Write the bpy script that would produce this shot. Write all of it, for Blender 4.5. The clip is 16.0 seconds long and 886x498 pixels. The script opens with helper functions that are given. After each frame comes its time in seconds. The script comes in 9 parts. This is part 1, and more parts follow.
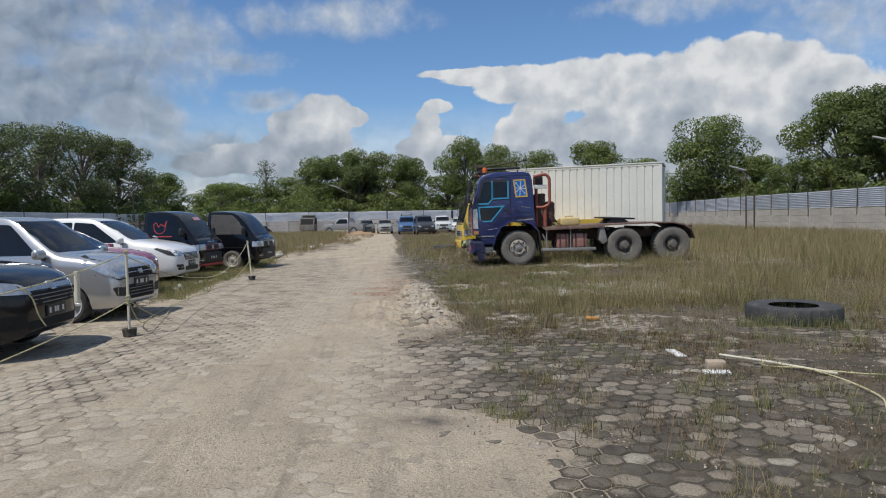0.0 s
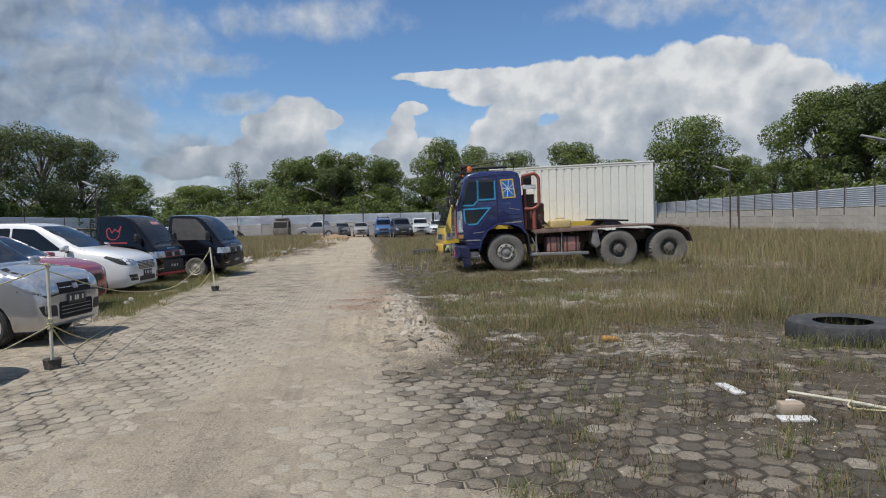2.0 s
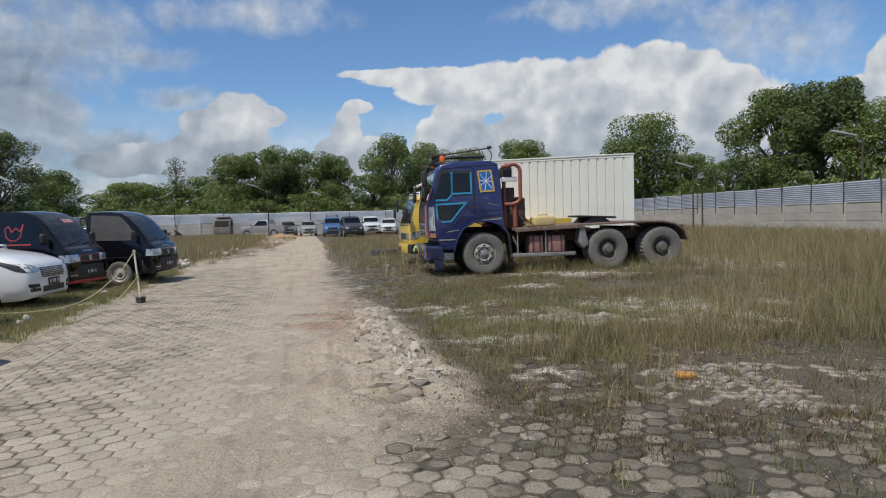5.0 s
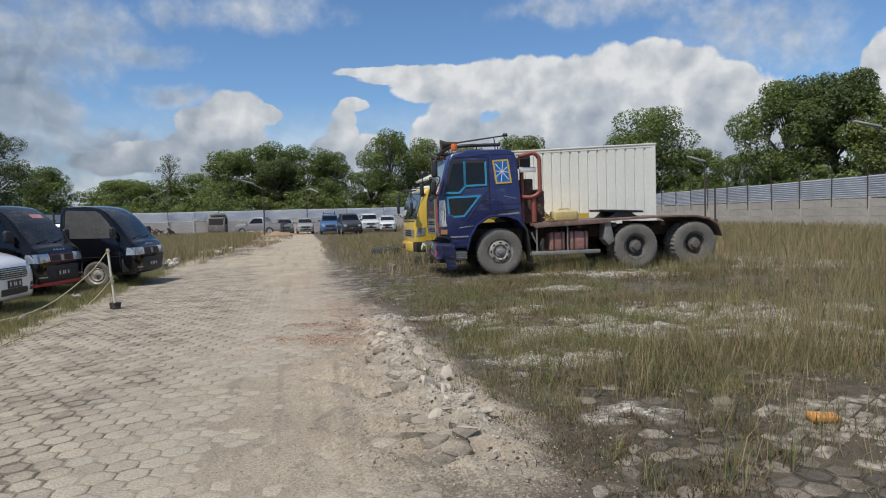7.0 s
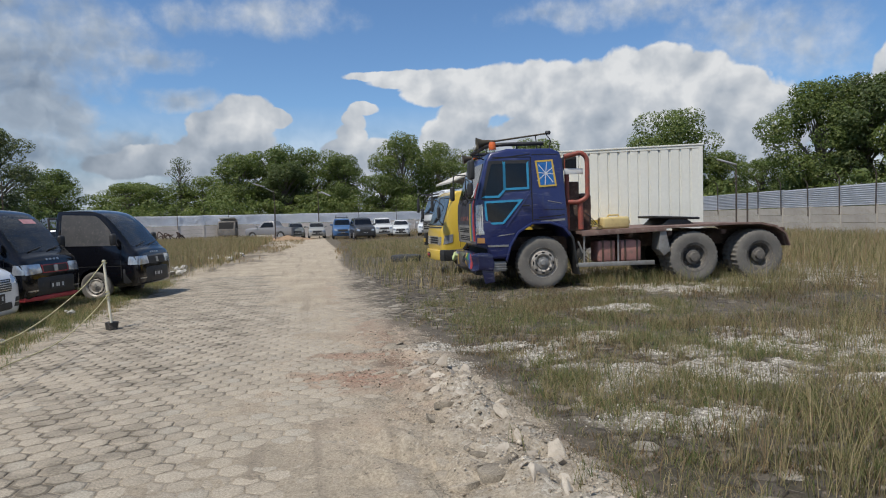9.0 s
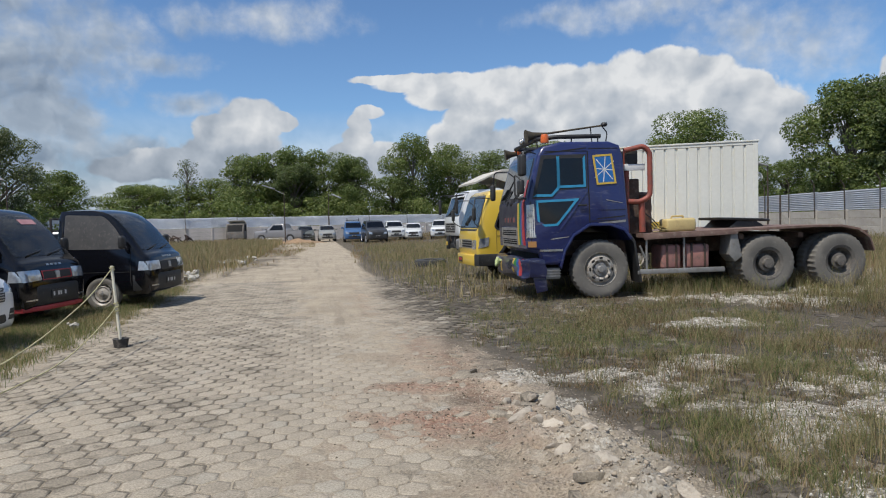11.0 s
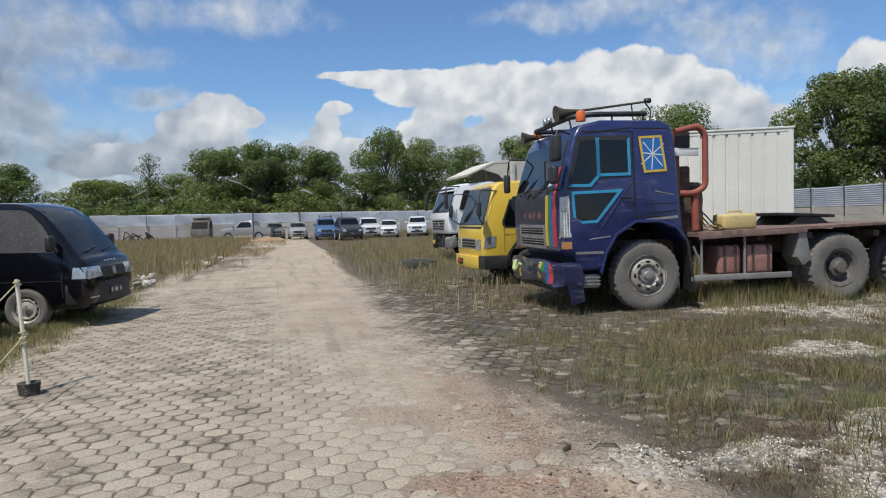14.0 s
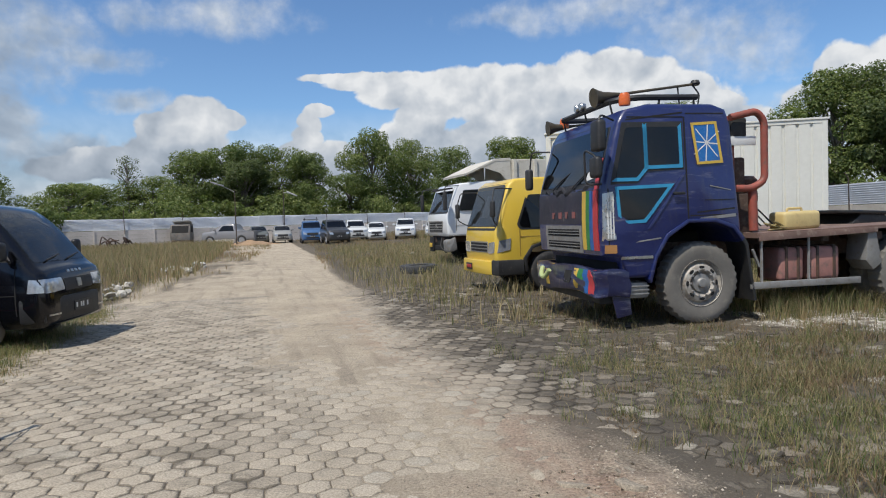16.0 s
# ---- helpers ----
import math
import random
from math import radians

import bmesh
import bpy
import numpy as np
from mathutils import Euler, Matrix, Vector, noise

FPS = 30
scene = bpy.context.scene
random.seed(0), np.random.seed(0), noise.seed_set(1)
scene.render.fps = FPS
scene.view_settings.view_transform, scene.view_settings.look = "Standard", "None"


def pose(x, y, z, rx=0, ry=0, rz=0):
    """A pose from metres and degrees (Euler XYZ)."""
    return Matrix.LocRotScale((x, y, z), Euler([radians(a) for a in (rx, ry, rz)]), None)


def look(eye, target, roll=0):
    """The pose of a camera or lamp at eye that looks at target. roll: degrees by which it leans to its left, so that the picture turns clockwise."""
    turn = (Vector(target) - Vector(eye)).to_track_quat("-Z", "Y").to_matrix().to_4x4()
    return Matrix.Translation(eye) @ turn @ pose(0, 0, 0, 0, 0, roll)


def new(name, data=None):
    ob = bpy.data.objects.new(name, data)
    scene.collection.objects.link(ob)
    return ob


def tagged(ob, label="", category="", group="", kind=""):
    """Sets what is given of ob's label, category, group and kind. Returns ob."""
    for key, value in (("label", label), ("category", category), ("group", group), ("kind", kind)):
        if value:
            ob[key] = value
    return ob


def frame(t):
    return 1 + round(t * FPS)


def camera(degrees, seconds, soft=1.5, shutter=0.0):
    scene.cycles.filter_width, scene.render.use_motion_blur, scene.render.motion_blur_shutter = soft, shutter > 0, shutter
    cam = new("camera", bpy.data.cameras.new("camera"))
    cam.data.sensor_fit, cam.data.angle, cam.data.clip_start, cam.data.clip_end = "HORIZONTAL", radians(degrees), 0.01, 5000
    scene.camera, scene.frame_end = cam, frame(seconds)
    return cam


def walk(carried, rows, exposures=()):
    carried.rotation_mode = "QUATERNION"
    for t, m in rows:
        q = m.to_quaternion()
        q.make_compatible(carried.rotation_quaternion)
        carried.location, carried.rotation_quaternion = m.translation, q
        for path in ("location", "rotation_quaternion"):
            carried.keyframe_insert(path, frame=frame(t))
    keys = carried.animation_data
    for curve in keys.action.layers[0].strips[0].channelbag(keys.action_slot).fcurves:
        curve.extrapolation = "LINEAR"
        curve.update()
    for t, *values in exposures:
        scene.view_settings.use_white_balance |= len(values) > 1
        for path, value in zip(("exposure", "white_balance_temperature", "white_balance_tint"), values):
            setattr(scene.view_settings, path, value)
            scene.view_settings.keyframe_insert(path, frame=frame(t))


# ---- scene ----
from mathutils.bvhtree import BVHTree

cam = camera(68.8, 16.0, 1.1)
PATH = [
    (0, (2.802, -4.015, 1.492), (2.262, -2.091, 1.398), -1.3),
    (0.5, (2.686, -3.74, 1.499), (2.148, -1.816, 1.416), -1.6),
    (1, (2.586, -3.37, 1.504), (2.061, -1.442, 1.404), -1.6),
    (1.5, (2.418, -3.008, 1.495), (1.899, -1.079, 1.405), -1.4),
    (2, (2.25, -2.686, 1.516), (1.782, -0.744, 1.427), -1.6),
    (2.5, (2.113, -2.294, 1.492), (1.771, -0.326, 1.385), -1.8),
    (3, (1.879, -1.964, 1.509), (1.543, 0.005, 1.413), -1.4),
    (3.5, (1.655, -1.702, 1.525), (1.322, 0.268, 1.433), -1.7),
    (3.7, (1.606, -1.567, 1.484), (1.276, 0.403, 1.387), -1.7),
    (5.8, (0.89, -0.02, 1.473), (0.592, 1.955, 1.378), -1.7),
    (6, (0.843, 0.102, 1.461), (0.534, 2.076, 1.369), -1.7),
    (6.5, (0.67, 0.459, 1.464), (0.36, 2.433, 1.37), -1.9),
    (7, (0.573, 0.874, 1.414), (0.278, 2.849, 1.31), -1.8),
    (7.5, (0.387, 1.163, 1.497), (0.097, 3.14, 1.405), -1.5),
    (8, (0.125, 1.554, 1.514), (-0.18, 3.529, 1.424), -1.6),
    (8.5, (-0.021, 1.896, 1.444), (-0.331, 3.87, 1.352), -1.7),
    (9, (-0.208, 2.299, 1.482), (-0.529, 4.271, 1.391), -1.6),
    (9.2, (-0.326, 2.436, 1.445), (-0.654, 4.407, 1.356), -1.4),
    (11.3, (-1.267, 3.738, 1.463), (-1.606, 5.707, 1.383), -1.5),
    (11.5, (-1.337, 3.882, 1.438), (-1.679, 5.85, 1.347), -1.5),
    (12, (-1.549, 4.294, 1.463), (-1.893, 6.262, 1.373), -1.5),
    (12.5, (-1.764, 4.623, 1.452), (-2.103, 6.592, 1.36), -1.5),
    (13, (-1.889, 4.912, 1.452), (-2.188, 6.887, 1.364), -1.7),
    (13.5, (-2.02, 5.286, 1.482), (-2.278, 7.267, 1.381), -1.7),
    (14, (-2.179, 5.639, 1.47), (-2.422, 7.622, 1.378), -1.5),
    (14.5, (-2.351, 5.91, 1.473), (-2.588, 7.894, 1.385), -1.5),
    (15, (-2.537, 6.278, 1.45), (-2.768, 8.262, 1.347), -1.5),
    (15.5, (-2.737, 6.629, 1.448), (-2.965, 8.613, 1.357), -1.5),
    (16, (-2.854, 6.935, 1.466), (-3.045, 8.924, 1.379), -1.9),
]
walk(cam, [(t, look(e, g, r)) for t, e, g, r in PATH], [(0, -0.08), (8, -0.05), (12.5, 0.04), (16, 0.1)])

# ---- sky and sun ----
TO_SUN = Vector((-0.36, -0.58, 1.2)).normalized()
world = bpy.data.worlds.new("sky")
scene.world = world
world.use_nodes = True


class Graph:
    """Short-hand for building node trees."""

    def __init__(self, tree):
        self.tree, self.nodes = tree, tree.nodes

    def node(self, kind, inputs=None, **props):
        n = self.nodes.new(kind)
        for k, v in props.items():
            if k == "operation":
                n.operation = v
            elif k == "use_clamp":
                n.use_clamp = v
            elif k == "data_type":
                n.data_type = v
            elif k == "blend_type":
                n.blend_type = v
            elif k == "interpolation_type":
                n.interpolation_type = v
            elif k == "attribute_name":
                n.attribute_name = v
            elif k == "feature":
                n.feature = v
        for k, v in (inputs or {}).items():
            self.plug(n.inputs[k], v)
        return n

    def plug(self, socket, v):
        if isinstance(v, bpy.types.NodeSocket):
            self.tree.links.new(v, socket)
        elif isinstance(v, bpy.types.Node):
            self.tree.links.new(v.outputs[0], socket)
        else:
            socket.default_value = v

    def math(self, op, a, b=0.0, c=0.0, clamp=False):
        n = self.node("ShaderNodeMath", operation=op, use_clamp=clamp)
        for i, v in enumerate((a, b, c)):
            self.plug(n.inputs[i], v)
        return n.outputs[0]

    def ramp(self, fac, stops):
        n = self.node("ShaderNodeValToRGB", {0: fac})
        els = n.color_ramp.elements
        while len(els) < len(stops):
            els.new(0.5)
        for e, (p, c) in zip(els, stops):
            e.position = p
            e.color = (c, c, c, 1) if isinstance(c, (int, float)) else (*c, 1)
        return n.outputs[0]

    def mix(self, fac, a, b, blend="MIX"):
        n = self.node("ShaderNodeMix", data_type="RGBA", blend_type=blend)
        for k, v in ((0, fac), (6, a), (7, b)):
            if isinstance(v, tuple) and len(v) == 3:
                v = (*v, 1)
            self.plug(n.inputs[k], v)
        return n.outputs[2]

    def noise(self, vec, scale, detail=3.0, rough=0.55, out=0):
        n = self.node("ShaderNodeTexNoise", {"Scale": scale, "Detail": detail, "Roughness": rough})
        if vec is not None:
            self.plug(n.inputs["Vector"], vec)
        return n.outputs[out]


def build_sky():
    world.node_tree.nodes.clear()
    g = Graph(world.node_tree)
    sky = g.node("ShaderNodeTexSky")
    sky.sky_type, sky.sun_disc = "NISHITA", False
    sky.sun_elevation, sky.sun_rotation = math.asin(TO_SUN.z), math.atan2(TO_SUN.x, TO_SUN.y)
    sky.air_density, sky.dust_density, sky.ozone_density = 1.0, 0.25, 4.0
    way = g.node("ShaderNodeTexCoord").outputs["Generated"]
    sep = g.node("ShaderNodeSeparateXYZ", {0: way})
    az = g.math("MULTIPLY", g.math("ARCTAN2", sep.outputs[0], sep.outputs[1]), 57.2958)
    el = g.math("MULTIPLY", g.math("ARCSINE", sep.outputs[2]), 57.2958)
    flat = g.node("ShaderNodeCombineXYZ", {0: az, 1: el, 2: 0.0}).outputs[0]
    wob = g.noise(flat, 0.16, 5.0, 0.55, 1)
    woff = g.node("ShaderNodeVectorMath", {0: wob, 1: (0.5, 0.5, 0.5)}, operation="SUBTRACT").outputs[0]

    def warp(kx, ky):
        off = g.node("ShaderNodeVectorMath", {0: woff, 1: (kx, ky, 0)}, operation="MULTIPLY").outputs[0]
        return g.node("ShaderNodeVectorMath", {0: flat, 1: off}, operation="ADD").outputs[0]

    def union(vec, puffs):
        ws = g.node("ShaderNodeSeparateXYZ", {0: vec})
        cover = None
        for a0, e0, ra, re, w in puffs:
            dx = g.math("MULTIPLY", g.math("SUBTRACT", ws.outputs[0], a0), 1 / (ra * 1.12))
            dy = g.math("MULTIPLY", g.math("SUBTRACT", ws.outputs[1], e0), 1 / (re * 1.12))
            r2 = g.math("MULTIPLY_ADD", dx, dx, g.math("MULTIPLY", dy, dy))
            f = g.math("MULTIPLY", g.math("SUBTRACT", 1.0, r2), w)
            cover = f if cover is None else g.math("MAXIMUM", cover, f)
        return cover

    def billow(vec, scale, detail):
        n = g.node("ShaderNodeTexVoronoi", {"Vector": vec, "Scale": scale, "Detail": detail, "Roughness": 0.55, "Lacunarity": 2.1, "Smoothness": 0.35}, feature="SMOOTH_F1")
        n.normalize = True
        return g.math("SUBTRACT", 1.0, n.outputs["Distance"])

    def shift(vec, dx, dy):
        return g.node("ShaderNodeVectorMath", {0: vec, 1: (dx, dy, 0)}, operation="ADD").outputs[0]

    # veils and grey sheets: azimuth, height, half width, half height (degrees), thickness
    veils = [(-40.0, 13.8, 5.0, 3.6, .6), (-43.5, 11.0, 5.6, 4.2, .8), (-40.5, 8.3, 3.6, 2.2, 1), (-36.8, 14.8, 3.6, 2.0, .5),
             (-34.0, 13.5, 4.2, .8, .35), (-50, 8.5, 8, 4.6, 1), (-51, 15, 8, 4.0, .9), (-44, 16.5, 5, 2.2, .5), (-46, 5.5, 9, 2.6, 1), (-36, 6.0, 5.0, 2.0, .7),
             (-30.8, 10.3, 2.2, .9, .45), (-23.9, 17.0, 5.0, 1.1, .3), (-30.5, 17.0, 2.2, .9, .25), (-15.8, 5.0, 7.0, 1.6, .7), (-28.3, 4.6, 8, 1.8, .8),
             (5.0, 17.0, 6.0, 1.1, .30), (11.0, 17.6, 4.0, 1.2, .32), (16.5, 13.4, 4.5, 2.2, .25), (20.5, 12.4, 2.6, 2.0, .28), (25, 6.0, 6, 2.4, .8), (33, 8, 6, 5, 1)]
    # heaped clouds with firm edges
    heaps = [(-14.2, 12.5, 3.0, .40, .8), (-11.2, 12.1, 3.6, .75, .9), (-8.2, 11.3, 3.8, 1.5, 1), (-4.4, 10.9, 4.6, 1.9, 1), (.2, 10.5, 4.6, 2.3, 1), (3.6, 10.0, 3.4, 2.6, 1),
             (7.0, 11.2, 2.5, 2.3, 1), (9.6, 11.9, 2.5, 1.9, 1), (12.5, 10.8, 2.5, 1.9, 1), (15.2, 9.5, 2.1, 1.7, 1), (17.4, 8.2, 1.9, 1.5, 1), (19.6, 6.6, 2.4, 1.5, .9), (11.0, 7.0, 8.0, 4.2, 1),
             (-7.2, 8.5, 2.1, 1.9, 1), (-8.2, 6.6, 2.6, 2.0, 1), (-1.6, 7.6, 2.0, 1.2, 1), (-3.9, 5.8, 4.8, 2.0, 1), (2.6, 6.2, 4.6, 2.4, 1), (6, 3.8, 14, 2.4, 1),
             (-26.1, 8.9, 2.4, 1.6, 1), (-23.7, 9.0, 1.5, .7, .9), (-28.3, 8.0, 2.0, 1.4, 1), (-27.2, 6.2, 3.8, 1.9, .9), (-32.0, 5.5, 3.6, 1.1, .8), (-35.2, 5.0, 2.6, .9, .8), (-25.4, 4.4, 5.0, 1.5, .8),
             (-15.6, 9.6, 1.2, .5, .7), (-16.6, 8.6, .8, .75, .7), (-17.0, 7.3, 1.0, 1.0, .8), (-17.7, 6.2, 1.6, .9, .8), (-14.6, 6.0, 2.4, .9, .8), (-18.5, 4.7, 5.0, 1.1, .8),
             (26.6, 9.6, 2.0, 2.3, 1), (24.4, 7.6, 1.8, 1.6, .9), (29.5, 8.0, 3, 3.6, 1)]
    soft, firm = warp(5.0, 3.0), warp(2.2, 1.5)
    veil, heap = union(soft, veils), union(firm, heaps)
    # scattered cloud over the rest of the sky
    rest = g.math("SUBTRACT", g.math("MULTIPLY", g.noise(way, 2.2, 5.0, 0.6), 2.4), 1.25)
    away = g.math("GREATER_THAN", g.math("ABSOLUTE", g.math("SUBTRACT", az, -10.0)), 52.0)
    high = g.math("GREATER_THAN", el, 24.0)
    veil = g.math("MAXIMUM", veil, g.math("SUBTRACT", rest, g.math("MULTIPLY", g.math("SUBTRACT", 1.0, g.math("MAXIMUM", away, high)), 9.0)))
    fine = g.math("MULTIPLY", g.math("SUBTRACT", g.noise(flat, 0.36, 9.0, 0.6), 0.5), 1.7)
    thin = g.node("ShaderNodeMapRange", {0: g.math("ADD", veil, fine), 1: -0.42, 2: 0.85, 3: 0.0, 4: 0.92}, interpolation_type="SMOOTHSTEP").outputs[0]
    hazel = g.node("ShaderNodeMapRange", {0: el, 1: 3.0, 2: 10.0, 3: 0.92, 4: 0.0}).outputs[0]
    thin = g.math("MAXIMUM", thin, hazel)
    b0 = billow(firm, 0.42, 3.0)
    c0, c1 = billow(firm, 0.34, 1.2), billow(shift(firm, -0.6, 0.8), 0.34, 1.2)
    body = g.math("ADD", heap, g.math("MULTIPLY", g.math("SUBTRACT", b0, 0.62), 1.5))
    solid = g.node("ShaderNodeMapRange", {0: body, 1: -0.10, 2: 0.22, 3: 0.0, 4: 1.0}, interpolation_type="SMOOTHSTEP").outputs[0]
    # light on the heaps: their bulges face the sun, their feet and hollows are grey
    relief = g.math("ADD", g.math("MULTIPLY", g.math("SUBTRACT", c0, c1), 0.9), g.math("MULTIPLY", g.math("SUBTRACT", b0, 0.62), 0.30))
    hollow = g.math("MULTIPLY", g.math("SUBTRACT", g.noise(firm, 0.20, 4.0, 0.6), 0.5), 1.1)
    low = g.node("ShaderNodeMapRange", {0: el, 1: 3.0, 2: 11.0, 3: -0.34, 4: 0.06}).outputs[0]
    west = g.node("ShaderNodeMapRange", {0: az, 1: -40.0, 2: -20.0, 3: -0.16, 4: 0.0}).outputs[0]
    tone = g.math("ADD", g.math("ADD", relief, hollow), g.math("ADD", g.math("ADD", low, west), 0.83))
    white = g.ramp(tone, [(0.3, (0.30, 0.36, 0.44)), (0.6, (0.47, 0.53, 0.61)), (0.82, (0.66, 0.70, 0.75)), (1.0, (0.86, 0.88, 0.90))])
    v0, v1 = g.noise(soft, 0.26, 3.5, 0.55), g.noise(shift(soft, -0.5, 0.9), 0.26, 3.5, 0.55)
    deep = g.node("ShaderNodeMapRange", {0: veil, 1: 0.1, 2: 0.9, 3: 0.02, 4: -0.18}).outputs[0]
    dusk = g.node("ShaderNodeMapRange", {0: az, 1: -44.0, 2: -22.0, 3: -0.20, 4: 0.0}).outputs[0]
    tone = g.math("ADD", g.math("ADD", g.math("MULTIPLY", g.math("SUBTRACT", v0, v1), 1.0), deep), g.math("ADD", dusk, 0.80))
    grey = g.ramp(tone, [(0.3, (0.24, 0.30, 0.39)), (0.6, (0.43, 0.50, 0.59)), (0.82, (0.66, 0.71, 0.77)), (1.0, (0.86, 0.885, 0.91))])
    clear = g.node("ShaderNodeBackground", {0: g.mix(1.0, sky.outputs[0], (0.84, 1.0, 1.14), "MULTIPLY"), 1: 0.108})
    sheet = g.node("ShaderNodeBackground", {0: grey, 1: 0.86})
    cumulus = g.node("ShaderNodeBackground", {0: white, 1: 0.86})
    both = g.node("ShaderNodeMixShader", {0: thin, 1: clear.outputs[0], 2: sheet.outputs[0]})
    both = g.node("ShaderNodeMixShader", {0: solid, 1: both.outputs[0], 2: cumulus.outputs[0]})
    out = g.node("ShaderNodeOutputWorld")
    g.plug(out.inputs[0], both.outputs[0])


build_sky()
sun = new("sun", bpy.data.lights.new("sun", "SUN"))
sun.data.energy, sun.data.angle, sun.data.color = 4.2, radians(0.53), (1.0, 0.955, 0.88)
sun.matrix_world = look(TO_SUN * 60, (0, 0, 0))

# ---- materials ----
def material(name):
    m = bpy.data.materials.new(name)
    m.use_nodes = True
    m.node_tree.nodes.clear()
    g = Graph(m.node_tree)
    bsdf = g.node("ShaderNodeBsdfPrincipled")
    g.plug(g.node("ShaderNodeOutputMaterial").inputs[0], bsdf.outputs[0])
    return m, g, bsdf


def bump(g, bsdf, height, strength=0.3, dist=0.01):
    b = g.node("ShaderNodeBump", {"Strength": strength, "Distance": dist, "Height": height})
    g.plug(bsdf.inputs["Normal"], b.outputs[0])


def worn(name, a, b, scale=6.0, rough=(0.5, 0.8), metal=0.0, dirt=None, dirt_amount=0.4, grain=60.0, relief=0.15, dist=0.004, coat=0.0, by_object=0.0):
    """Two close colours in large blotches, fine grain, and dirt or wear in patches of its own."""
    m, g, bsdf = material(name)
    co = g.node("ShaderNodeTexCoord").outputs["Object"]
    big = g.noise(co, scale, 5.0, 0.6)
    col = g.mix(g.ramp(big, [(0.35, 0.0), (0.65, 1.0)]), a, b)
    small = g.noise(co, grain, 3.0, 0.6)
    col = g.mix(0.25, col, g.mix(small, (0.35, 0.35, 0.35), (1, 1, 1)), "MULTIPLY")
    if by_object:
        r = g.node("ShaderNodeObjectInfo").outputs["Random"]
        col = g.mix(1.0, col, g.ramp(r, [(0, 1 - by_object), (1, 1 + by_object)]), "MULTIPLY")
    rg = g.node("ShaderNodeMapRange", {0: big, 1: 0.3, 2: 0.7, 3: rough[0], 4: rough[1]}).outputs[0]
    if dirt:
        patch = g.ramp(g.noise(co, scale * 2.7, 8.0, 0.7), [(0.62 - dirt_amount * 0.25, 0.0), (0.72 - dirt_amount * 0.15, 1.0)])
        k = g.math("MULTIPLY", patch, min(1.0, dirt_amount * 1.6))
        col = g.mix(k, col, dirt)
        rg = g.math("MAXIMUM", rg, g.math("MULTIPLY", k, 0.9))
    g.plug(bsdf.inputs["Base Color"], col)
    g.plug(bsdf.inputs["Roughness"], rg)
    bsdf.inputs["Metallic"].default_value = metal
    bsdf.inputs["Coat Weight"].default_value = coat
    bsdf.inputs["Coat Roughness"].default_value = 0.08
    bump(g, bsdf, small, relief, dist)
    return m


def paint(name, c, dust=(0.36, 0.31, 0.25), amount=0.25, rough=0.3, coat=0.8, metal=0.0):
    """Car paint under a film of dust that gathers unevenly."""
    m, g, bsdf = material(name)
    co = g.node("ShaderNodeTexCoord").outputs["Object"]
    film = g.ramp(g.noise(co, 2.2, 6.0, 0.65), [(0.3, 0.15), (0.75, 1.0)])
    streak = g.noise(g.node("ShaderNodeMapping", {0: co, 3: (7, 7, 0.7)}).outputs[0], 3.0, 5.0, 0.6)
    k = g.math("MULTIPLY", g.math("MULTIPLY", film, streak), amount * 1.6, clamp=True)
    tint = g.mix(g.noise(co, 1.1, 2.0), tuple(v * 0.86 for v in c), tuple(min(1, v * 1.1) for v in c))
    g.plug(bsdf.inputs["Base Color"], g.mix(k, tint, dust))
    g.plug(bsdf.inputs["Roughness"], g.math("ADD", rough, g.math("MULTIPLY", k, 0.45)))
    bsdf.inputs["Metallic"].default_value = metal
    g.plug(bsdf.inputs["Coat Weight"], g.math("SUBTRACT", coat, g.math("MULTIPLY", k, coat)))
    bsdf.inputs["Coat Roughness"].default_value = 0.06
    bsdf.inputs["Specular IOR Level"].default_value = 0.5 if coat > 0.5 else 0.25
    bump(g, bsdf, g.noise(co, 140.0, 2.0), 0.04, 0.002)
    return m


def glass(name, tint, dust=0.12):
    m, g, bsdf = material(name)
    co = g.node("ShaderNodeTexCoord").outputs["Object"]
    k = g.math("MULTIPLY", g.noise(co, 3.0, 5.0, 0.65), dust, clamp=True)
    g.plug(bsdf.inputs["Base Color"], g.mix(k, tint, (0.4, 0.37, 0.32)))
    g.plug(bsdf.inputs["Roughness"], g.math("MULTIPLY", k, 0.5))
    g.plug(bsdf.inputs["Transmission Weight"], g.math("SUBTRACT", 0.9, k))
    bsdf.inputs["IOR"].default_value = 1.5
    return m


def plain(name, c, rough=0.5, metal=0.0, emit=0.0):
    return worn(name, c, tuple(v * 0.82 for v in c), 9.0, (rough, min(1, rough + 0.15)), metal, relief=0.08)


# ---- mesh helpers ----
def link_mesh(name, bm, mat, parent=None, smooth=False):
    me = bpy.data.meshes.new(name)
    bm.normal_update()
    bm.to_mesh(me)
    bm.free()
    for m in (mat if isinstance(mat, (list, tuple)) else [mat]):
        me.materials.append(m)
    if smooth:
        me.shade_smooth()
        me.set_sharp_from_angle(angle=radians(38))
    ob = new(name, me)
    ob.parent = parent
    return ob


def part(name, bm, mat, parent, label="", smooth=True):
    ob = link_mesh(name, bm, mat, parent, smooth)
    return tagged(ob, label) if label else ob


def thing(name, m, label, category, group=""):
    ob = new(name)
    ob.empty_display_size = 0.2
    ob.matrix_world = m
    return tagged(ob, label, category, group)


